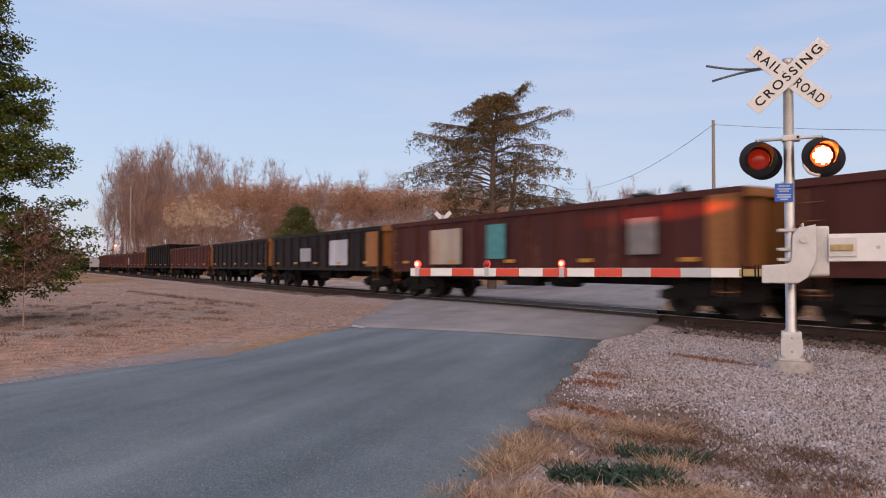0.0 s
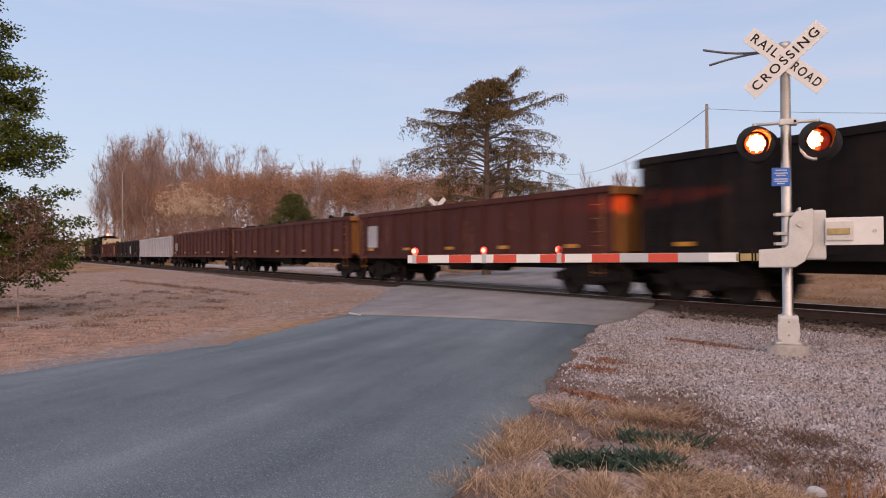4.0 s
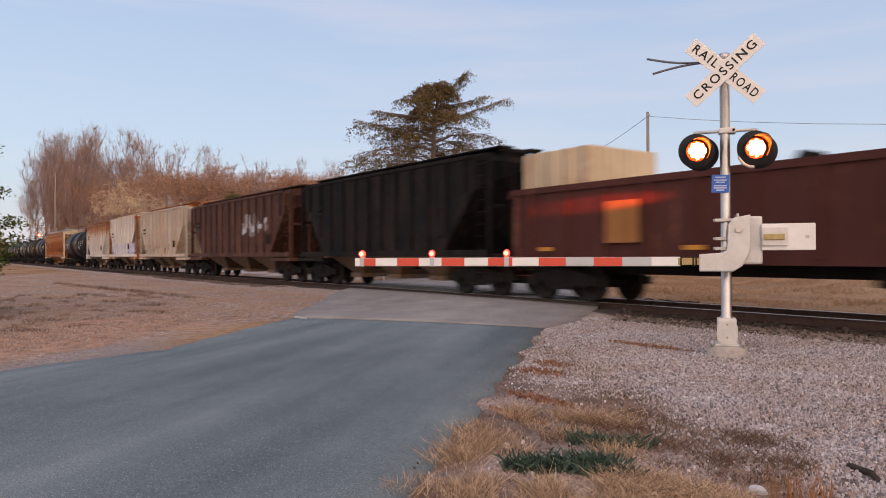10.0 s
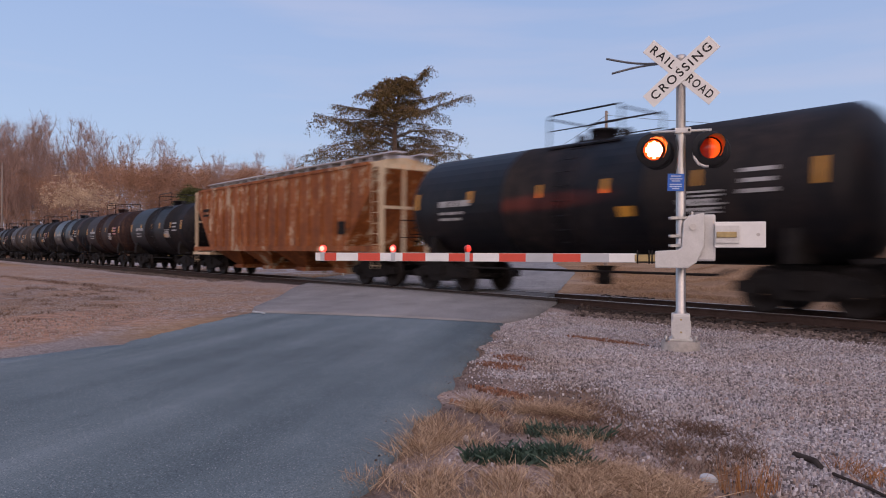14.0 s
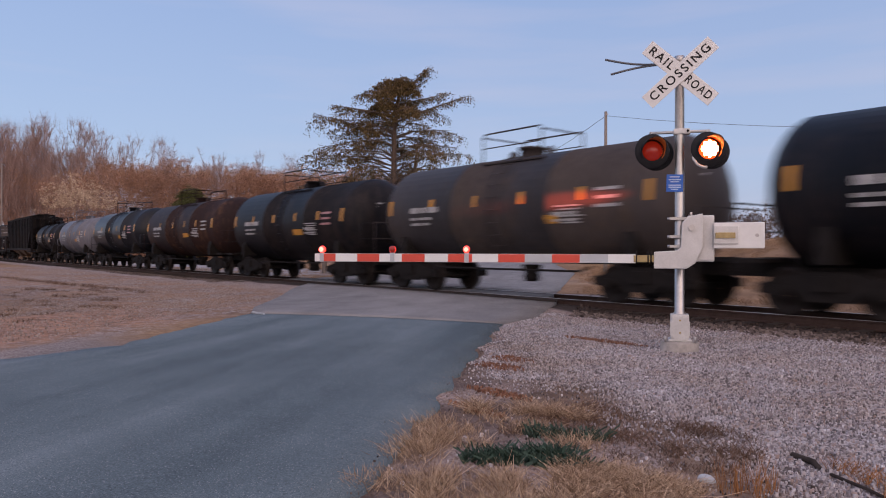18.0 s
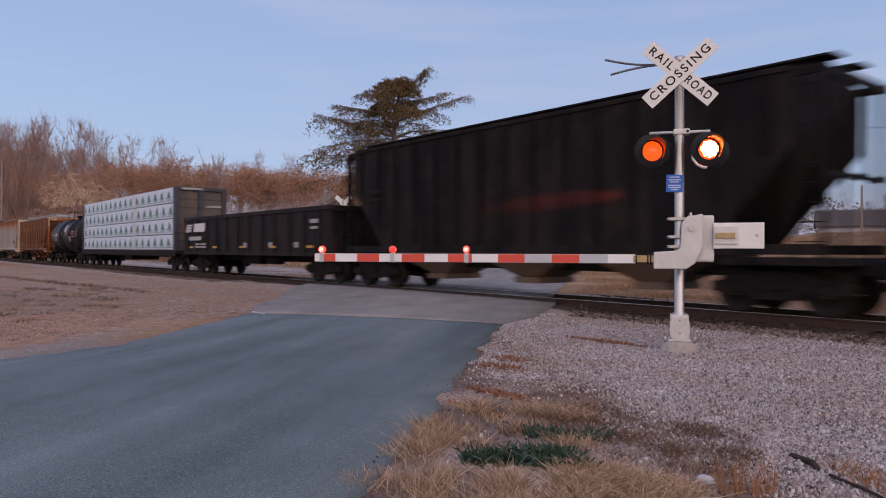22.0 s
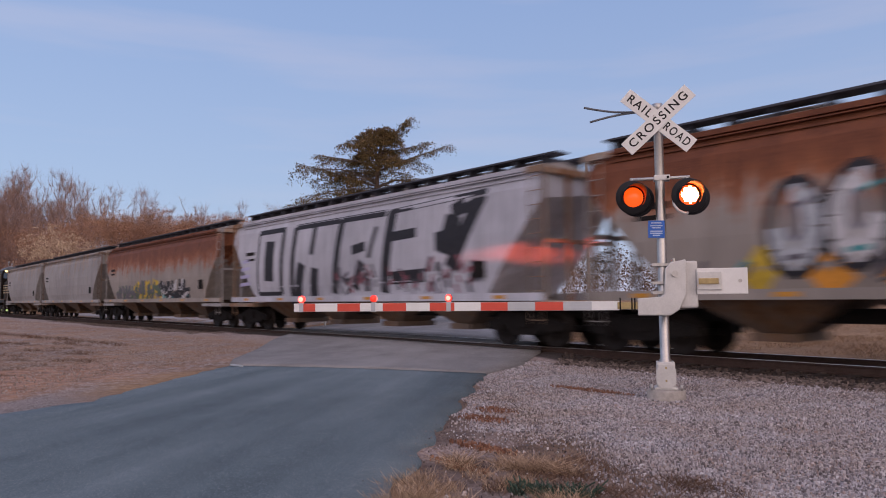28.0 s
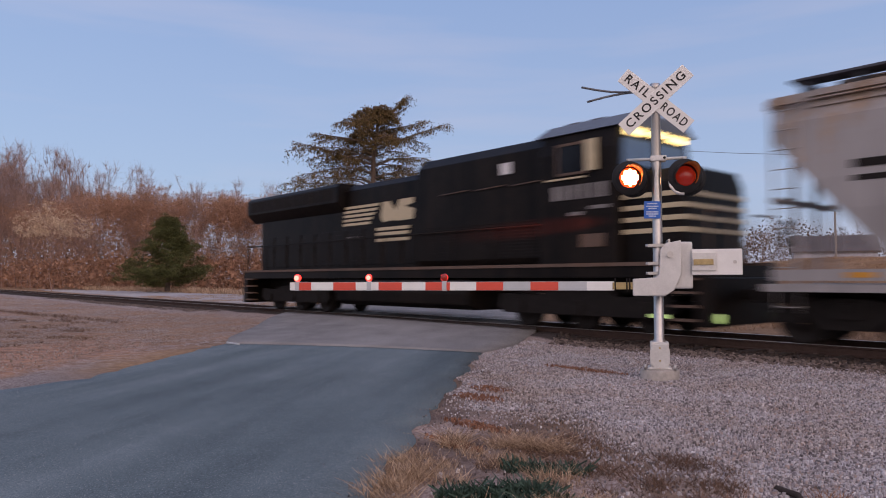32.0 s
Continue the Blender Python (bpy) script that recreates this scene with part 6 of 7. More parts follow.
        part("stripe", Build().box(a, c, -0.266, -0.262, 1.178, 1.302), M[key], arm)
    for x, ph in ((-5.55, None), (-4.33, 0.5), (-3.12, 0.0)):
        lamp = part("gate_lamp", Build().box(x - 0.035, x + 0.035, -0.275, -0.225, 1.17, 1.318), M["stripe_grey"], arm)
        if ph is None:
            part("lens", Build().lathe([(0.058 * math.cos(a), 0.058 * math.sin(a)) for a in np.linspace(0, math.pi, 9)], 16, "y").moved(Matrix.Translation((x, -0.25, 1.372))).mesh("lens", [M["gate_on"], M["gate_rim"]]), None, lamp, "steady red lamp")
            for f in lamp.children[0].data.polygons:
                f.material_index = 0 if f.center.y < -0.295 else 1
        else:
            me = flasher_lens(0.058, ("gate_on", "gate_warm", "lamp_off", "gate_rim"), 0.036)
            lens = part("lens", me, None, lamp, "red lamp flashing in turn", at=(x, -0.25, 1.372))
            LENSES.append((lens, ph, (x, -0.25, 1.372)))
    return sig


M["sign_pale"] = plain("pale_print", (0.4, 0.5, 0.65), 0.5)


def far_signal():
    """The same kind of signal on the other side of the track, seen from its back."""
    sig = thing("crossing_signal", "far crossing signal with crossbuck seen from behind", "crossing signal", pose(-33.3, 20.0, 0.0, 0, 0, 215))
    part("mast", Build().lathe([(0, 0.07), (4.2, 0.066), (4.22, 0.0)], 12, "z"), M["galvanised"], sig)
    for deg in (-42, 42):
        part("crossbuck_blade", Build().box(-0.61, 0.61, -0.006, 0.006, -0.115, 0.115), M["sign_white"], sig, at=pose(0, -0.08 - (0.015 if deg > 0 else 0), 3.95, 0, deg, 0))
    for x in (-0.385, 0.385):
        part("lamp_target", Build().lathe([(-0.02, 0.0), (-0.02, 0.265), (0.015, 0.265), (0.1, 0.15), (0.1, 0)], 20, "y"), M["matt_black"], sig, at=pose(x, -0.1, 2.86))
    part("gate_machine", Build().box(0.1, 0.46, -0.2, 0.22, 1.2, 1.86), M["cast"], sig, bevel=0.02)
    part("gate_arm", Build().box(-5.6, 0.1, -0.262, -0.238, 1.175, 1.305), M["stripe_white"], sig)
    for x in (-5.4, -4.4, -3.1):
        part("gate_lamp", Build().lathe([(0.058 * math.cos(a), 0.058 * math.sin(a)) for a in np.linspace(0, math.pi, 8)], 12, "y").moved(Matrix.Translation((x, -0.25, 1.42))), M["lamp_off"], sig)


def back_beams():
    """The red beams of the mast's rear lamps that fall on the passing cars."""
    for x, y in ((-6.25, 9.25), (-5.6, 9.7)):
        d = bpy.data.lights.new("rear_signal_beam", "SPOT")
        d.energy, d.color, d.spot_size, d.spot_blend, d.shadow_soft_size = 2200, (1.0, 0.1, 0.05), radians(26), 0.9, 0.06
        ob = new("rear_signal_beam", d)
        ob.matrix_world = look((x, y, 2.86), (-11.6, 13.2, 2.66)) @ Matrix.Diagonal((1.0, 0.16, 1.0, 1.0))


# ---- plants ----
def branch_points(rnd, base, direction, length, bend, steps=5):
    pts, d, p = [Vector(base)], Vector(direction).normalized(), Vector(base)
    for i in range(steps):
        d = (d + Vector((rnd.gauss(0, bend), rnd.gauss(0, bend), rnd.gauss(0, bend * 0.6)))).normalized()
        p = p + d * (length / steps)
        pts.append(p.copy())
    return pts


def limb(b, pts, r0, r1, seg=5):
    k = len(pts) - 1
    for i in range(k):
        b.tube(pts[i], pts[i + 1], r0 + (r1 - r0) * i / k, r0 + (r1 - r0) * (i + 1) / k, seg, False)


def sprays(points, r, size, droop, per, flat=0.5, loose=1.0):
    """Loose leaf blades round points: arrays of quads."""
    out = []
    pts = np.repeat(np.asarray(points, float), per, 0)
    k = len(pts)
    c = pts + r.normal(0, 1, (k, 3)) * size * loose * np.array([1.3, 1.3, 0.7])
    d = r.normal(0, 1, (k, 3)) * np.array([1, 1, flat])
    d[:, 2] -= droop
    d /= np.linalg.norm(d, axis=1, keepdims=True)
    s = np.cross(d, r.normal(0, 1, (k, 3)))
    s /= np.linalg.norm(s, axis=1, keepdims=True) + 1e-9
    ln, wd = size * r.uniform(0.6, 1.5, (k, 1)), size * r.uniform(0.18, 0.4, (k, 1))
    return np.stack([c - s * wd * 0.3, c + d * ln * 0.5 - s * wd, c + d * ln, c + d * ln * 0.5 + s * wd], 1).reshape(-1, 3)


def big_cedar():
    tree = thing("cedar_tree", "large old cedar with bronze-green drooping sprays and a flat broken top", "tree", (-36.2, 25.3, -0.1))
    rnd, r = random.Random(7), np.random.RandomState(7)
    wood = Build()
    trunk = [Vector((0, 0, 0)), Vector((0.1, 0, 3)), Vector((0.0, 0.1, 6)), Vector((0.15, 0, 9)), Vector((0.3, 0.25, 11.2)), Vector((0.45, 0.4, 12.2))]
    limb(wood, trunk, 0.3, 0.03, 8)
    limb(wood, [Vector((0, 0, 2.5)), Vector((1.1, 0.7, 5)), Vector((1.4, 0.9, 8.2))], 0.22, 0.06, 6)
    leaf = []
    # tiers of level branches that droop at the tips; the crown leans wider to one side low down
    right = Vector((0.63, 0.777, 0))
    levels = [2, 6.8, 8.2, 9.1, 10.0, 10.7, 11.3, 11.8, 12.3]
    far_side, near_side = [6.0, 5.9, 5.7, 4.4, 3.9, 3.4, 3.1, 2.3, 1.3], [6.4, 6.6, 6.3, 5.7, 4.6, 3.4, 2.7, 1.9, 1.3]
    for i in range(126):
        z = 2.0 + 10.6 * ((i + rnd.random()) / 126) ** 0.9
        a = rnd.uniform(0, 6.283)
        out = Vector((math.cos(a), math.sin(a), 0))
        lean = 0.5 + 0.5 * out.dot(right)
        reach = float(np.interp(z, levels, far_side)) * lean + float(np.interp(z, levels, near_side)) * (1 - lean)
        reach *= rnd.uniform(0.7, 1.06) if rnd.random() < 0.62 else rnd.uniform(0.35, 0.7)
        across = Vector((-out.y, out.x, 0))
        root = Vector((0.06, 0.03, z - 0.3 - 0.1 * reach))
        pts = [root]
        bend, rise = rnd.gauss(0, 0.12), rnd.uniform(0.32, 0.5)
        for k in range(1, 8):
            f = k / 7
            pts.append(root + out * reach * f + across * bend * reach * f * f + Vector((0, 0, reach * (rise * f - 0.4 * f * f) + rnd.gauss(0, 0.05))))
        limb(wood, pts, 0.055, 0.012, 5)
        for k in range(1 if z > 10.6 else 2, 7):
            p, q = pts[k], pts[k + 1]
            for j in range(5):
                m = p.lerp(q, rnd.random())
                side = (across * rnd.choice((-1, 1)) * rnd.uniform(0.4, 1.0) + out * rnd.uniform(0.2, 0.9) + Vector((0, 0, rnd.uniform(-0.45, 0.1)))).normalized() * rnd.uniform(0.3, 0.95) * (1.15 - 0.07 * k) * min(1.0, reach / 3)
                wood.tube(m, m + side, 0.014, 0.005, 4, False)
                hang = rnd.uniform(0.1, 0.42)
                leaf += [m + side * 0.35, m + side * 0.6 + Vector((0, 0, -0.3 * hang)), m + side * 0.85 + Vector((0, 0, -0.7 * hang)), m + side + Vector((0, 0, -hang)), m + side * 0.9 + Vector((0, 0, -1.6 * hang))]
        leaf += [pts[-1], pts[-1] + Vector((0, 0, -0.12)), pts[-1] + Vector((0, 0, -0.25)), pts[-2]]
    # the long ragged side branch high up and the bent top
    for base, d, ln in (((0.1, 0, 9.5), (0.6, 0.74, 0.32), 5.0), ((0.4, 0.4, 11.4), (0.55, 0.65, 0.6), 2.3), ((0, 0, 8.6), (-0.6, -0.74, 0.26), 5.0), ((0.2, 0.2, 10.6), (0.6, 0.72, 0.24), 3.2), ((0, 0, 9.9), (-0.6, -0.72, 0.2), 4.0)):
        pts = branch_points(rnd, base, d, ln, 0.05, 8)
        limb(wood, pts, 0.08, 0.012, 5)
        for p, q in zip(pts[2:], pts[3:]):
            for k in range(11):
                side = Vector((rnd.gauss(0, 1), rnd.gauss(0, 1), rnd.gauss(-0.7, 0.3))).normalized() * rnd.uniform(0.15, 0.65)
                m = p.lerp(q, rnd.random())
                leaf += [m + side * 0.25, m + side * 0.5, m + side * 0.75, m + side]
        leaf += [pts[-1]] * 2
    part("trunk", wood, M["bark"], tree, "grey-brown trunk and limbs")
    part("crown", quads_mesh("crown", sprays(leaf, r, 0.1, 1.5, 4, 0.5, 0.85), M["cedar_leaf"]), None, tree)


def cone_evergreen(name, label, at, height, width, mat, seed, per=7, leaf_size=0.0):
    tree = thing(name, label, "tree", at)
    rnd, r = random.Random(seed), np.random.RandomState(seed)
    wood, leaf = Build(), []
    limb(wood, [Vector((0, 0, 0)), Vector((0, 0, height * 0.5)), Vector((0, 0, height))], 0.035 * height, 0.02, 7)
    for i in range(int(46 * height ** 0.5)):
        f = rnd.random() ** 1.2
        z = height * (0.06 + 0.92 * f)
        reach = width / 2 * (1 - f) ** 0.7 * rnd.uniform(0.75, 1.12) + 0.15
        a = rnd.uniform(0, 6.283)
        pts = branch_points(rnd, (0, 0, z), (math.cos(a), math.sin(a), 0.25), reach, 0.12, 4)
        limb(wood, pts, 0.03, 0.008, 4)
        for p, q in zip(pts[1:], pts[2:]):
            for k in range(4):
                leaf.append(p.lerp(q, rnd.random()) + Vector((rnd.gauss(0, 0.16), rnd.gauss(0, 0.16), rnd.gauss(0, 0.14))) * width / 5)
        leaf.append(pts[-1])
    part("trunk", wood, M["bark"], tree)
    part("crown", quads_mesh("crown", sprays(leaf, r, leaf_size or 0.05 * width + 0.05, 0.2, per), M[mat]), None, tree)
    return tree


def strips(p, q, w, r):
    """Thin crossing blades from p to q: arrays of quads."""
    d = q - p
    s = np.cross(d, r.normal(0, 1, d.shape))
    s /= np.linalg.norm(s, axis=1, keepdims=True) + 1e-9
    w = np.asarray(w).reshape(-1, 1)
    return np.stack([p - s * w, p + s * w, q + s * w * 0.35, q - s * w * 0.35], 1).reshape(-1, 3)


def bare_tree_lines(r, height, spread, twigs):
    """Limbs and twigs of one leafless tree as segments with widths: a straight stem and fans of rising limbs."""
    p, q, w = [], [], []
    stem = [np.array([r.normal(0, 0.012), r.normal(0, 0.012), f]) * height for f in np.linspace(0, 0.92, 6)]
    for i, (a, c) in enumerate(zip(stem, stem[1:])):
        p.append(a), q.append(c), w.append(0.009 * height * (1.0 - 0.17 * i))
    tips = []
    for i in range(16):
        f = r.uniform(0.28, 0.9)
        a = stem[0] * (1 - f / 0.92) + stem[-1] * f / 0.92
        ang, ln = r.uniform(0, 6.283), height * (0.42 - 0.32 * f) * r.uniform(0.7, 1.2)
        d = np.array([math.cos(ang) * spread, math.sin(ang) * spread, 0.75])
        m = a + d * ln * 0.55
        e = m + (d * np.array([0.6, 0.6, 1.2])) * ln * 0.5 + r.normal(0, 0.012 * height, 3)
        p += [a, m]
        q += [m, e]
        w += [0.0034 * height, 0.0022 * height]
        tips += [(a, m), (m, e), (m, e)]
    for i in range(twigs):
        a, c = tips[r.randint(len(tips))]
        s = a + (c - a) * r.uniform(0.25, 1.0)
        d = r.normal(0, 1, 3) * np.array([1, 1, 0.5]) + np.array([0, 0, 0.9])
        d /= np.linalg.norm(d)
        p.append(s), q.append(s + d * height * r.uniform(0.03, 0.1)), w.append(0.0009 * height)
    return np.array(p), np.array(q), np.array(w)


WOOD_EDGE = [(-190, 17.6), (-160, 19.5), (-130, 22.5), (-104, 25.5), (-95, 31), (-90, 40), (-88, 50), (-90, 66)]


def wood_place(r, depth):
    """A place in the wood: behind a point of its edge."""
    f = r.uniform(0, len(WOOD_EDGE) - 1.001)
    (x0, y0), (x1, y1) = WOOD_EDGE[int(f)], WOOD_EDGE[int(f) + 1]
    g = f - int(f)
    deep = depth * r.uniform() ** 1.3
    return x0 + (x1 - x0) * g - deep * 0.75, y0 + (y1 - y0) * g + deep * 0.6, deep


def woods():
    """The leafless wood behind the track and the far tree lines."""
    r = np.random.RandomState(11)
    kinds = [bare_tree_lines(r, 1.0, r.uniform(0.45, 0.75), 520) for _ in range(8)]
    quads = []
    def plant(x, y, z, height, width):
        p, q, w = kinds[r.randint(8)]
        a = r.uniform(0, 6.283)
        m = np.array([[math.cos(a), -math.sin(a), 0], [math.sin(a), math.cos(a), 0], [0, 0, 1]]) * np.array([width, width, height])[None]
        off = np.array([x, y, z])
        pp, qq = p @ m.T + off, q @ m.T + off
        quads.append(strips(pp, qq, np.maximum(w * height * 0.8, 0.011), r))
    for i in range(560):
        x, y, deep = wood_place(r, 34)
        far = min(1.0, max(0.0, (-x - 122) / 40))
        if r.uniform() > 0.2 + 0.8 * far:
            continue
        tall = (15.4 + 12.3 * far) * (r.uniform(0.7, 0.9) if r.uniform() < 0.7 else r.uniform(0.9, 1.1))
        plant(x, y, -0.1, tall, tall * r.uniform(0.6, 0.9))
    for i in range(26):
        plant(-78 + r.uniform(-8, 14), 66 + r.uniform(0, 26), 0.0, r.uniform(9, 14), r.uniform(6, 10))
    me = quads_mesh("bare_wood", np.concatenate(quads), M["twig"])
    tagged(new("bare_wood", me), "leafless red-brown wood behind the track", "wood", kind="stuff")
    quads.clear()
    for i in range(240):
        a = r.uniform(radians(62), radians(170))
        d = r.uniform(230, 300)
        plant(d * math.cos(a), d * math.sin(a), 0, r.uniform(12, 19), r.uniform(9, 14))
    hedge = []
    for i in range(6500):
        a, d = r.uniform(radians(60), radians(172)), r.uniform(225, 290)
        hedge.append((d * math.cos(a), d * math.sin(a), (13.0 + 3.0 * math.sin(a * 23) + 2.0 * math.sin(a * 61)) * r.uniform() ** 0.9 + 1.5))
    quads.append(sprays(np.array(hedge), r, 0.75, 0.0, 11, 0.8, 1.9))
    me = quads_mesh("far_wood", np.concatenate(quads), M["dark_weed"])
    tagged(new("far_wood", me), "distant brown tree line", "wood", kind="stuff")


def undergrowth():
    """Rusty leaf crowns and brush that close the foot of the wood."""
    r = np.random.RandomState(5)
    pts = []
    for i in range(560):
        x, y, deep = wood_place(r, 26)
        far = min(1.0, max(0.0, (-x - 108) / 34))
        top = (12.4 + 1.3 * r.normal(0, 0.7) + 0.05 * deep) * (1 + 0.15 * far)
        rad = r.uniform(1.0, 2.8)
        k = int(58 * (1 - 0.6 * far))
        d = r.normal(0, 1, (k, 3))
        d /= np.linalg.norm(d, axis=1, keepdims=True)
        c = np.array([x, y, top - rad]) + d * rad * r.uniform(0.35, 1.0, (k, 1)) * np.array([1, 1, 1.15])
        pts.append(c)
    low = np.array([wood_place(r, 12) for _ in range(9000)])
    low[:, 2] = 9.0 * r.uniform(0, 1, len(low)) ** 0.8
    pts = np.concatenate(pts + [low])
    foot = np.array([wood_place(r, 34) for _ in range(6000)])
    foot[:, 2] = 4.5 * r.uniform(0, 1, len(foot))
    me = quads_mesh("underbrush", np.concatenate([sprays(pts, r, 0.19, 0.0, 7, 1.0), sprays(foot, r, 0.5, 0.0, 4, 1.0)]), M["brush"])
    tagged(new("underbrush", me), "rusty leaves and brush along the edge of the wood", "brush", kind="stuff")


def pale_tree():
    tree = thing("pale_tree", "bare tree hung with pale cream seed heads", "tree", (-98, 20.4, -0.1))
    r = np.random.RandomState(3)
    p, q, w = bare_tree_lines(r, 9.4, 0.9, 120)
    part("trunk", quads_mesh("trunk", strips(p, q, np.maximum(w, 0.025), r), M["twig"]), None, tree)
    # a wide domed crown of clustered heads
    d = r.normal(0, 1, (520, 3))
    d[:, 2] = np.abs(d[:, 2]) - 0.25
    d /= np.linalg.norm(d, axis=1, keepdims=True)
    c = np.array([0, 0, 7.3]) + d * r.uniform(0.3, 1.05, (520, 1)) * np.array([4.7, 4.7, 3.7])
    part("crown", quads_mesh("crown", sprays(c, r, 0.16, 0.0, 11, 0.7), M["pale_twig"]), None, tree)


def grass_patch(name, label, spots, mat, seed, blade, per, lean=0.5, width=0.004):
    """Tufts of blades at x, y, radius."""
    r = np.random.RandomState(seed)
    pp, qq = [], []
    for x, y, rad in spots:
        k = int(per * rad * rad * 3.1)
        a, d = r.uniform(0, 6.283, k), rad * np.sqrt(r.uniform(0, 1, k))
        bx, by = x + d * np.cos(a), y + d * np.sin(a)
        p = np.stack([bx, by, ground_z(bx, by) - 0.04], -1)
        h = blade * r.uniform(0.4, 1.25, k) * (1.15 - 0.5 * d / rad)
        q = p + np.stack([r.normal(0, lean, k) * h, r.normal(0, lean, k) * h, h + 0.03], -1)
        pp.append(p), qq.append(q)
    p, q = np.concatenate(pp), np.concatenate(qq)
    me = quads_mesh(name, strips(p, q, width * r.uniform(0.6, 1.5, len(p)), r), M[mat])
    return tagged(new(name, me), label, "grass", kind="stuff")


def right_of_road(x, y):
    """Distance to the right of the road's near edge."""
    return (x + 6.9) * 0.75 + (y - 6.05) * 0.66


def plants():
    big_cedar()
    cone_evergreen("pine_bush", "dark green young pine before the bare wood", (-77.5, 27.4, 0.1), 7.8, 9.6, "pine_leaf", 4, 34, 0.15)
    cone_evergreen("roadside_cedar", "green cedar beside the road with bronze twigs", (-21.0, -0.9, -0.05), 8.8, 5.6, "near_leaf", 9, 48, 0.085)
    shrub = thing("shrub", "brown leafless shrub under the roadside cedar", "shrub", (-19.0, 0.2, -0.05))
    rs = np.random.RandomState(14)
    p, q, w = bare_tree_lines(rs, 2.6, 1.2, 500)
    part("stem_tangle", quads_mesh("stem_tangle", strips(p, q, np.maximum(w, 0.006), rs), M["twig"]), None, shrub)
    part("foliage", quads_mesh("foliage", sprays(q[40:], rs, 0.07, 0.3, 9, 0.8), M["dark_weed"]), None, shrub)
    woods()
    undergrowth()
    pale_tree()
    r = random.Random(2)
    # dry straw over the dirt at the road edge, thinner away from it
    spots = []
    while len(spots) < 50:
        x, y = r.uniform(-4.8, -1.9), r.uniform(2.2, 4.2)
        if right_of_road(x, y) > 0.02 and 0.5 * x + 0.87 * y < 1.75 + 0.15 * math.sin(9 * x) and math.hypot(x + 3.4, y - 3.5) > 0.42:
            spots.append((x, y, r.uniform(0.1, 0.24)))
    grass_patch("dry_grass", "thin dry straw-coloured grass at the road edge", spots, "straw", 1, 0.075, 2300, 1.2, 0.0018)
    grass_patch("dry_grass", "flattened clump of long pale straw", [(-4.42, 4.5, 0.12), (-4.3, 4.62, 0.13), (-4.12, 4.68, 0.12), (-3.95, 4.72, 0.1), (-4.7, 4.2, 0.12), (-4.85, 4.35, 0.1)], "straw", 2, 0.1, 5200, 1.7, 0.0018)
    grass_patch("dry_grass", "flattened pale straw between the stones", [(-2.95, 3.6, 0.2), (-2.75, 3.7, 0.22), (-2.55, 3.68, 0.2), (-2.4, 3.76, 0.17), (-2.85, 3.4, 0.2), (-2.6, 3.4, 0.25), (-2.3, 3.5, 0.2)], "straw", 5, 0.06, 4600, 1.9, 0.0018)
    grass_patch("dry_grass", "brown dead weeds on the bare earth", [(r.uniform(-4.2, -2.4), r.uniform(3.9, 5.2), r.uniform(0.08, 0.2)) for _ in range(34)], "dark_weed", 8, 0.045, 1500, 1.6, 0.0018)
    grass_patch("green_herb", "low dark green herb patch in the dry grass", [(-3.6, 3.25, 0.13), (-3.5, 3.4, 0.16), (-3.4, 3.55, 0.17), (-3.25, 3.6, 0.16), (-3.1, 3.66, 0.12), (-3.35, 3.72, 0.13),
                (-3.83, 4.05, 0.1), (-3.68, 4.15, 0.12), (-3.52, 4.25, 0.1), (-3.42, 4.32, 0.07)], "herb", 3, 0.06, 1900, 1.3, 0.011)
    grass_patch("rusty_weed", "rust-brown upright weed", [(-2.2, 3.98, 0.08), (-2.13, 4.06, 0.06), (-2.07, 4.17, 0.07), (-2.0, 3.95, 0.05)], "reed", 4, 0.2, 2600, 0.24, 0.0022)
    grass_patch("rusty_weed", "low rusty weed beside a rotten branch", [(-1.95, 4.95, 0.12), (-1.7, 4.85, 0.14), (-1.5, 4.6, 0.12)], "reed", 9, 0.08, 1500, 0.9, 0.0024)
    branch = [Vector((-2.3, 5.0, 0.0)), Vector((-2.12, 4.9, 0.015)), Vector((-1.95, 4.76, 0.0)), Vector((-1.68, 4.6, 0.01)), Vector((-1.45, 4.5, -0.01))]
    log = Build()
    low = Vector((0, 0, -0.018))
    limb(log, [p + low for p in branch[:2]] + [Vector((-2.04, 4.83, -0.03))], 0.024, 0.018, 9)
    limb(log, [p + low for p in branch[2:]] + [Vector((-1.3, 4.42, -0.02))], 0.012, 0.008, 8)
    solid("rotten_branch", log, M["tie"], "dark rotten branch lying on the gravel", "branch")
    rock = Build().lathe([(-0.03, 0.0), (-0.025, 0.05), (0.0, 0.045), (0.015, 0.03), (0.022, 0.0)], 7, "z").moved(pose(-2.39, 4.05, -0.01, 12, 8, 30) @ Matrix.Diagonal((1.2, 0.8, 1.0, 1.0)))
    solid("white_stone", rock, M["stripe_grey"], "small white stone on the dirt", "stone", bevel=0.006)
    spots = [(r.uniform(-30, -13), r.uniform(-2, 6.5)) for _ in range(160)]
    spots = [(x, y, r.uniform(0.1, 0.3)) for x, y in spots if right_of_road(x, y) < -9.2]
    grass_patch("dry_grass", "thin brown grass on the stony verge", spots, "dark_weed", 6, 0.06, 260, 1.1, 0.005)
    spots = [(-42 + 0.4 * i + r.gauss(0, 0.15), 5.2 + 0.0475 * i + r.gauss(0, 0.12), r.uniform(0.15, 0.35)) for i in range(44)]
    grass_patch("dry_grass", "dark line of dead weeds along a shallow ditch", spots, "dark_weed", 10, 0.1, 110, 0.9, 0.007)
    far = [(r.uniform(-60, 20), r.uniform(18.6, 64)) for _ in range(2200)]
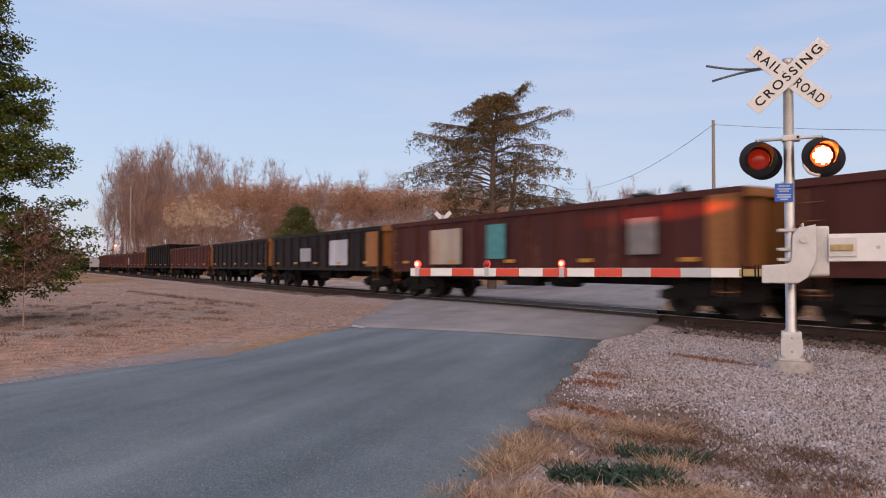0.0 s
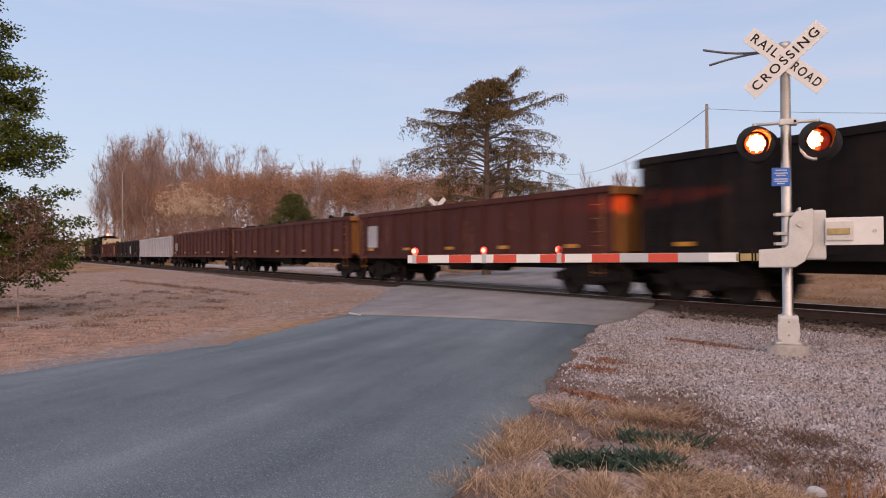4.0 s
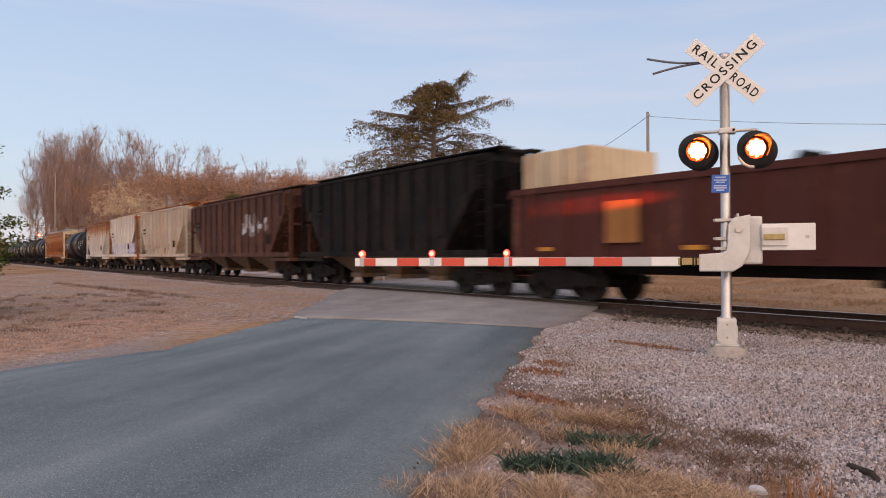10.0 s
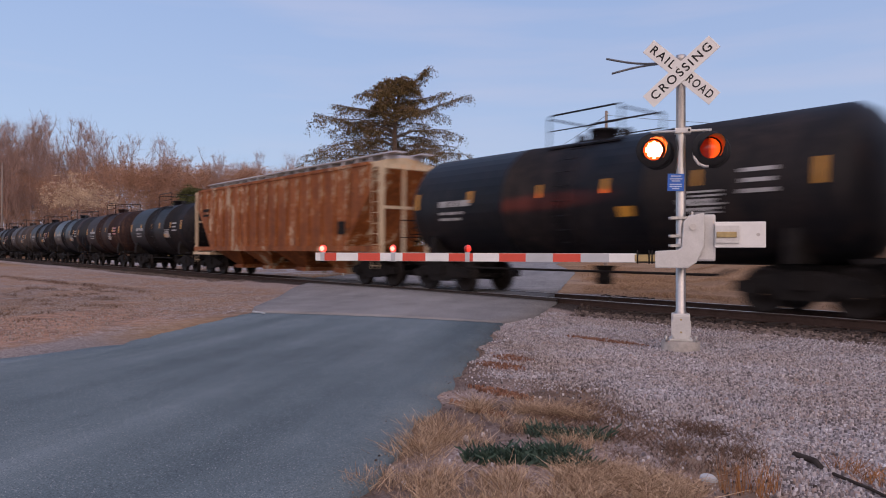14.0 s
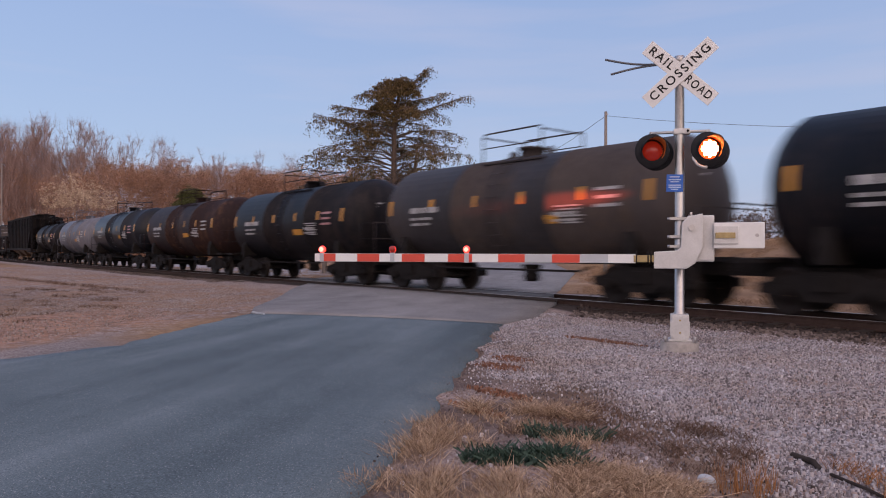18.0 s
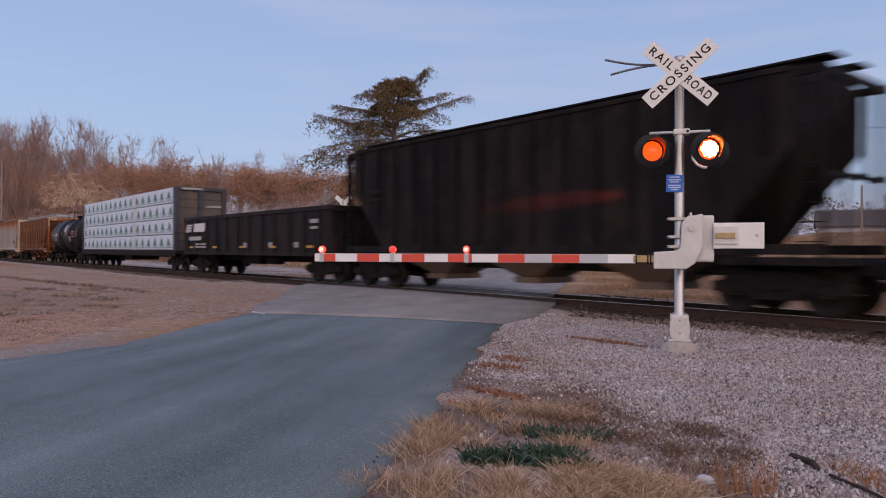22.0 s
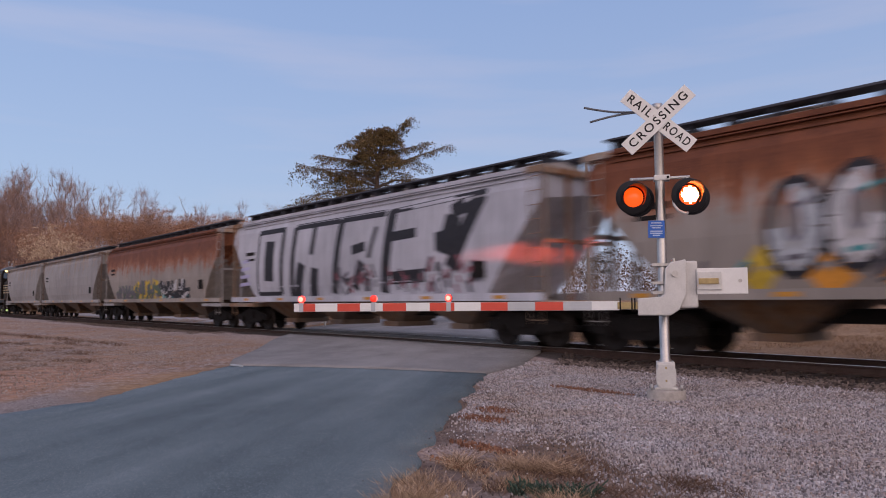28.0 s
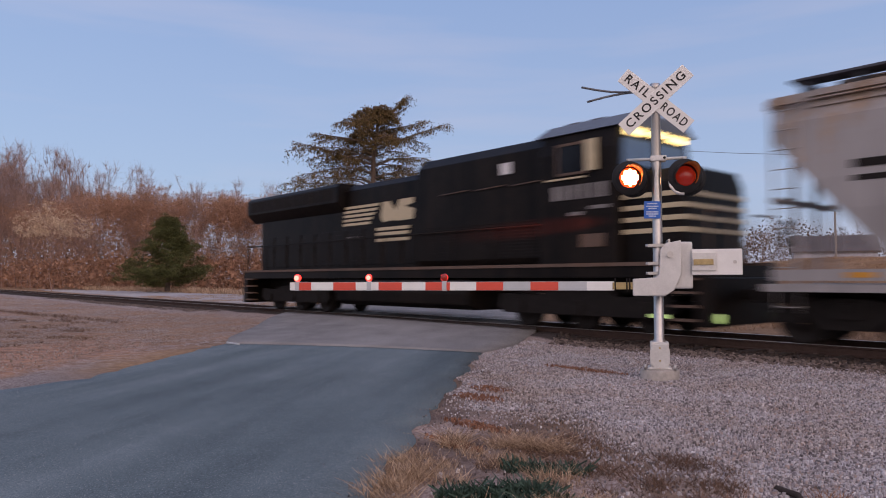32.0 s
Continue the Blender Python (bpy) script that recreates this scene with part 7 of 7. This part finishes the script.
    far = [(x, y, r.uniform(0.5, 1.1)) for x, y in far if not -1.0 < (y - 15.9) * -0.83 - x - 14 < 17]
    rim = [(-104 + 1.1 * i + r.gauss(0, 0.5), 25.6 + 0.1 * i + r.gauss(0, 0.7), r.uniform(0.5, 1.1)) for i in range(52)]
    grass_patch("dry_grass", "tall pale straw along the edge of the wood", rim, "straw", 12, 0.6, 60, 0.35, 0.02)
    grass_patch("dry_grass", "low brown grass behind the track", far, "sedge", 7, 0.09, 110, 1.1, 0.005)


def stone_cover():
    def keep(x, y, r):
        deep = 0.5 * x + 0.87 * y + 0.12 * np.sin(3.1 * x) + 0.08 * np.sin(7 * x + 2 * y)
        patch = 0.5 + 0.5 * np.sin(2.3 * x + np.sin(3 * y)) * np.sin(2.9 * y - x)
        limit = np.interp(x, [-6.2, -4.7], [1.75, 2.72])
        share = np.where(deep > limit, 1.0, np.where(deep > limit - 0.3, 0.12 + 0.3 * patch, np.where(deep > limit - 0.8, 0.05, 0.02)))
        share = share * np.where(y > 7.5, 0.62, 1.0)
        return (right_of_road(x, y) > 0.03 + 0.08 * np.sin(x * 5)) & (r.uniform(0, 1, len(x)) < share)
    stones(185000, (-11, 0.4, 2.2, 12.2), 0.0088, 1, M["stone"], "crushed_stone", "pale grey crushed stone round the crossing signal", keep)
    thin = lambda x, y, r: (right_of_road(x, y) > 0.02) & (r.uniform(0, 1, len(x)) < np.clip((0.5 * x + 0.87 * y - 0.6) / 2.2, 0, 1)) & (0.5 * x + 0.87 * y < 2.9)
    stones(40000, (-10, 0, 2.2, 9.5), 0.0058, 6, M["stone_dark"], "crushed_stone", "fine brown gravel trodden into the dirt", thin)
    gap = lambda x, y, r: ~((x > -29.5 + (y - 13.6) * -0.7) & (x < -11.5 + (y - 13.6) * -0.7))
    stones(22000, (-60, 10, 11.9, 13.05), 0.024, 2, M["stone_dark"], "track_ballast", "brown-grey ballast along the track", gap)
    stones(24000, (-60, 10, 12.95, 17.4), 0.032, 4, M["stone_oily_shade"], "track_ballast", "oily ballast round the ties, coloured darker for shade", gap)
    left = lambda x, y, r: (right_of_road(x, y) < -7.1 - 0.25 * np.sin(2 * x)) & (r.uniform(0, 1, len(x)) < np.clip((x + 34) / 16, 0.25, 1)) & ((x < -15) | (y < 5.5))
    off_apron = lambda x, y, r: left(x, y, r) & (y < 6.6 + (-14.9 - x) * 0.64)
    stones(32000, (-34, -10, 0, 12), 0.0085, 3, M["stone_warm"], "verge_stone", "scattered pale stones on the red clay verge", off_apron, 0.012)
    spots = ((-7.15, 9.1, 0.85, 0.16), (-6.35, 6.05, 0.4, 0.2), (-5.15, 4.9, 0.5, 0.13), (-6.7, 6.6, 0.35, 0.2), (-4.75, 4.25, 0.4, 0.12))
    near_spot = lambda x, y, r: np.min([np.hypot((x - a) / p, (y - b) / q) for a, b, p, q in spots], 0) < 0.5 + 0.6 * r.uniform(0, 1, len(x))
    stones(36000, (-8.2, -4.2, 4.0, 9.4), 0.008, 8, M["rust_chip"], "rusty_litter", "rust-brown chips of bark and earth on the gravel", near_spot, 0.012)
    edge = lambda x, y, r: (right_of_road(x, y) > -0.35) & (right_of_road(x, y) < 0.06) & (r.uniform(0, 1, len(x)) < np.exp(right_of_road(x, y) * 7.0))
    stones(9000, (-10, -2.5, 1.5, 9.4), 0.0045, 5, M["stone_dark"], "loose_stone", "loose stones spilled onto the road edge", edge, 0.03)


# ---- poles, wires, far things ----
def far_things():
    for x, y, h, name in ((-32.5, 41.5, 11.8, "a"), (-141, 17.6, 16.3, "b"), (-38.8, 22.0, 5.5, "c"), (-30.5, 82, 8.8, "d")):
        p = thing("utility_pole", "weathered wooden utility pole", "pole", (x, y, -0.2))
        part("pole", Build().lathe([(0, 0.15), (h, 0.1), (h + 0.02, 0)], 10, "z"), M["wood_pole"], p)
        part("insulator", Build().tube((0, 0, h - 0.25), (0.2, 0, h - 0.2), 0.05, seg=8), M["cast"], p)
    for a, c, sag in (((-32.5, 41.5, 11.3), (-72, 62, 11.8), 1.6), ((-32.5, 41.5, 11.3), (18, 41.5, 6.2), 1.6)):
        pts = [tuple(Vector(a).lerp(Vector(c), f) - Vector((0, 0, sag * 4 * f * (1 - f)))) for f in np.linspace(0, 1, 14)]
        solid("overhead_wire", Build().path(pts, 0.018, 4), M["cable"], "thin overhead wire hung between poles", "wire")
    home = thing("house", "small pale house behind the field", "house", pose(-44, 117, 2.4, 0, 0, 25))
    part("wall", Build().prism([(-4.5, 0), (-4.5, 3.0), (0, 5.2), (4.5, 3.0), (4.5, 0)], -5.5, 5.5), M["hop_lilac"], home)
    part("roof", Build().prism([(-5.0, 2.85), (0, 5.35), (5.0, 2.85), (5.0, 3.05), (0, 5.6), (-5.0, 3.05)], -5.9, 5.9), M["bulkhead"], home)
    for y in (-2.4, 2.0):
        part("window", Build().box(-5.56, -5.5, y - 0.5, y + 0.5, 1.1, 2.4).box(5.5, 5.56, y - 0.5, y + 0.5, 1.1, 2.4), M["glass"], home)
    s = thing("wayside_signal", "distant red railway signal on a post", "signal", (-168, 18.0, -0.1))
    part("post", Build().tube((0, 0, 0), (0, 0, 6.2), 0.09, seg=8), M["galvanised"], s)
    part("target", Build().lathe([(0, 0.0), (0, 0.35), (0.05, 0.35), (0.05, 0)], 16, "x").moved(Matrix.Translation((0.1, 0, 5.9))), M["matt_black"], s)
    part("lens", Build().lathe([(0.2, 0.0), (0.17, 0.15), (0.15, 0.28)], 16, "x").moved(Matrix.Translation((0, 0, 5.9))), M["signal_red"], s, "lit red lens")


def motions():
    for car, mid in CARS:
        rows = [(t, pose(mid + SPEED * t, TRACK_Y, RAIL_TOP)) for t in (-1.0, -0.5, 0.0, 8.0, 16.0, 24.0, 32.0, 32.5, 33.0)]
        walk(car, rows)
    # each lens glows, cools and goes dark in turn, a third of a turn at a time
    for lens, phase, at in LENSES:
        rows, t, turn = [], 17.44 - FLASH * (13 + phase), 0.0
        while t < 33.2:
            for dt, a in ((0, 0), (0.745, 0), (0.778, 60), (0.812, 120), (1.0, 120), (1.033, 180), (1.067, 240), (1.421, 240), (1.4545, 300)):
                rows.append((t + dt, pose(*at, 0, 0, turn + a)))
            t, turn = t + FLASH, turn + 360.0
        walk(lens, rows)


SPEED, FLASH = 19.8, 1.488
make_ground()
make_roads()
make_track()
make_train()
crossing_signal(pose(-5.83, 9.15, 0.06, 0, -0.15, 35))
far_signal()
back_beams()
far_things()
plants()
stone_cover()
motions()
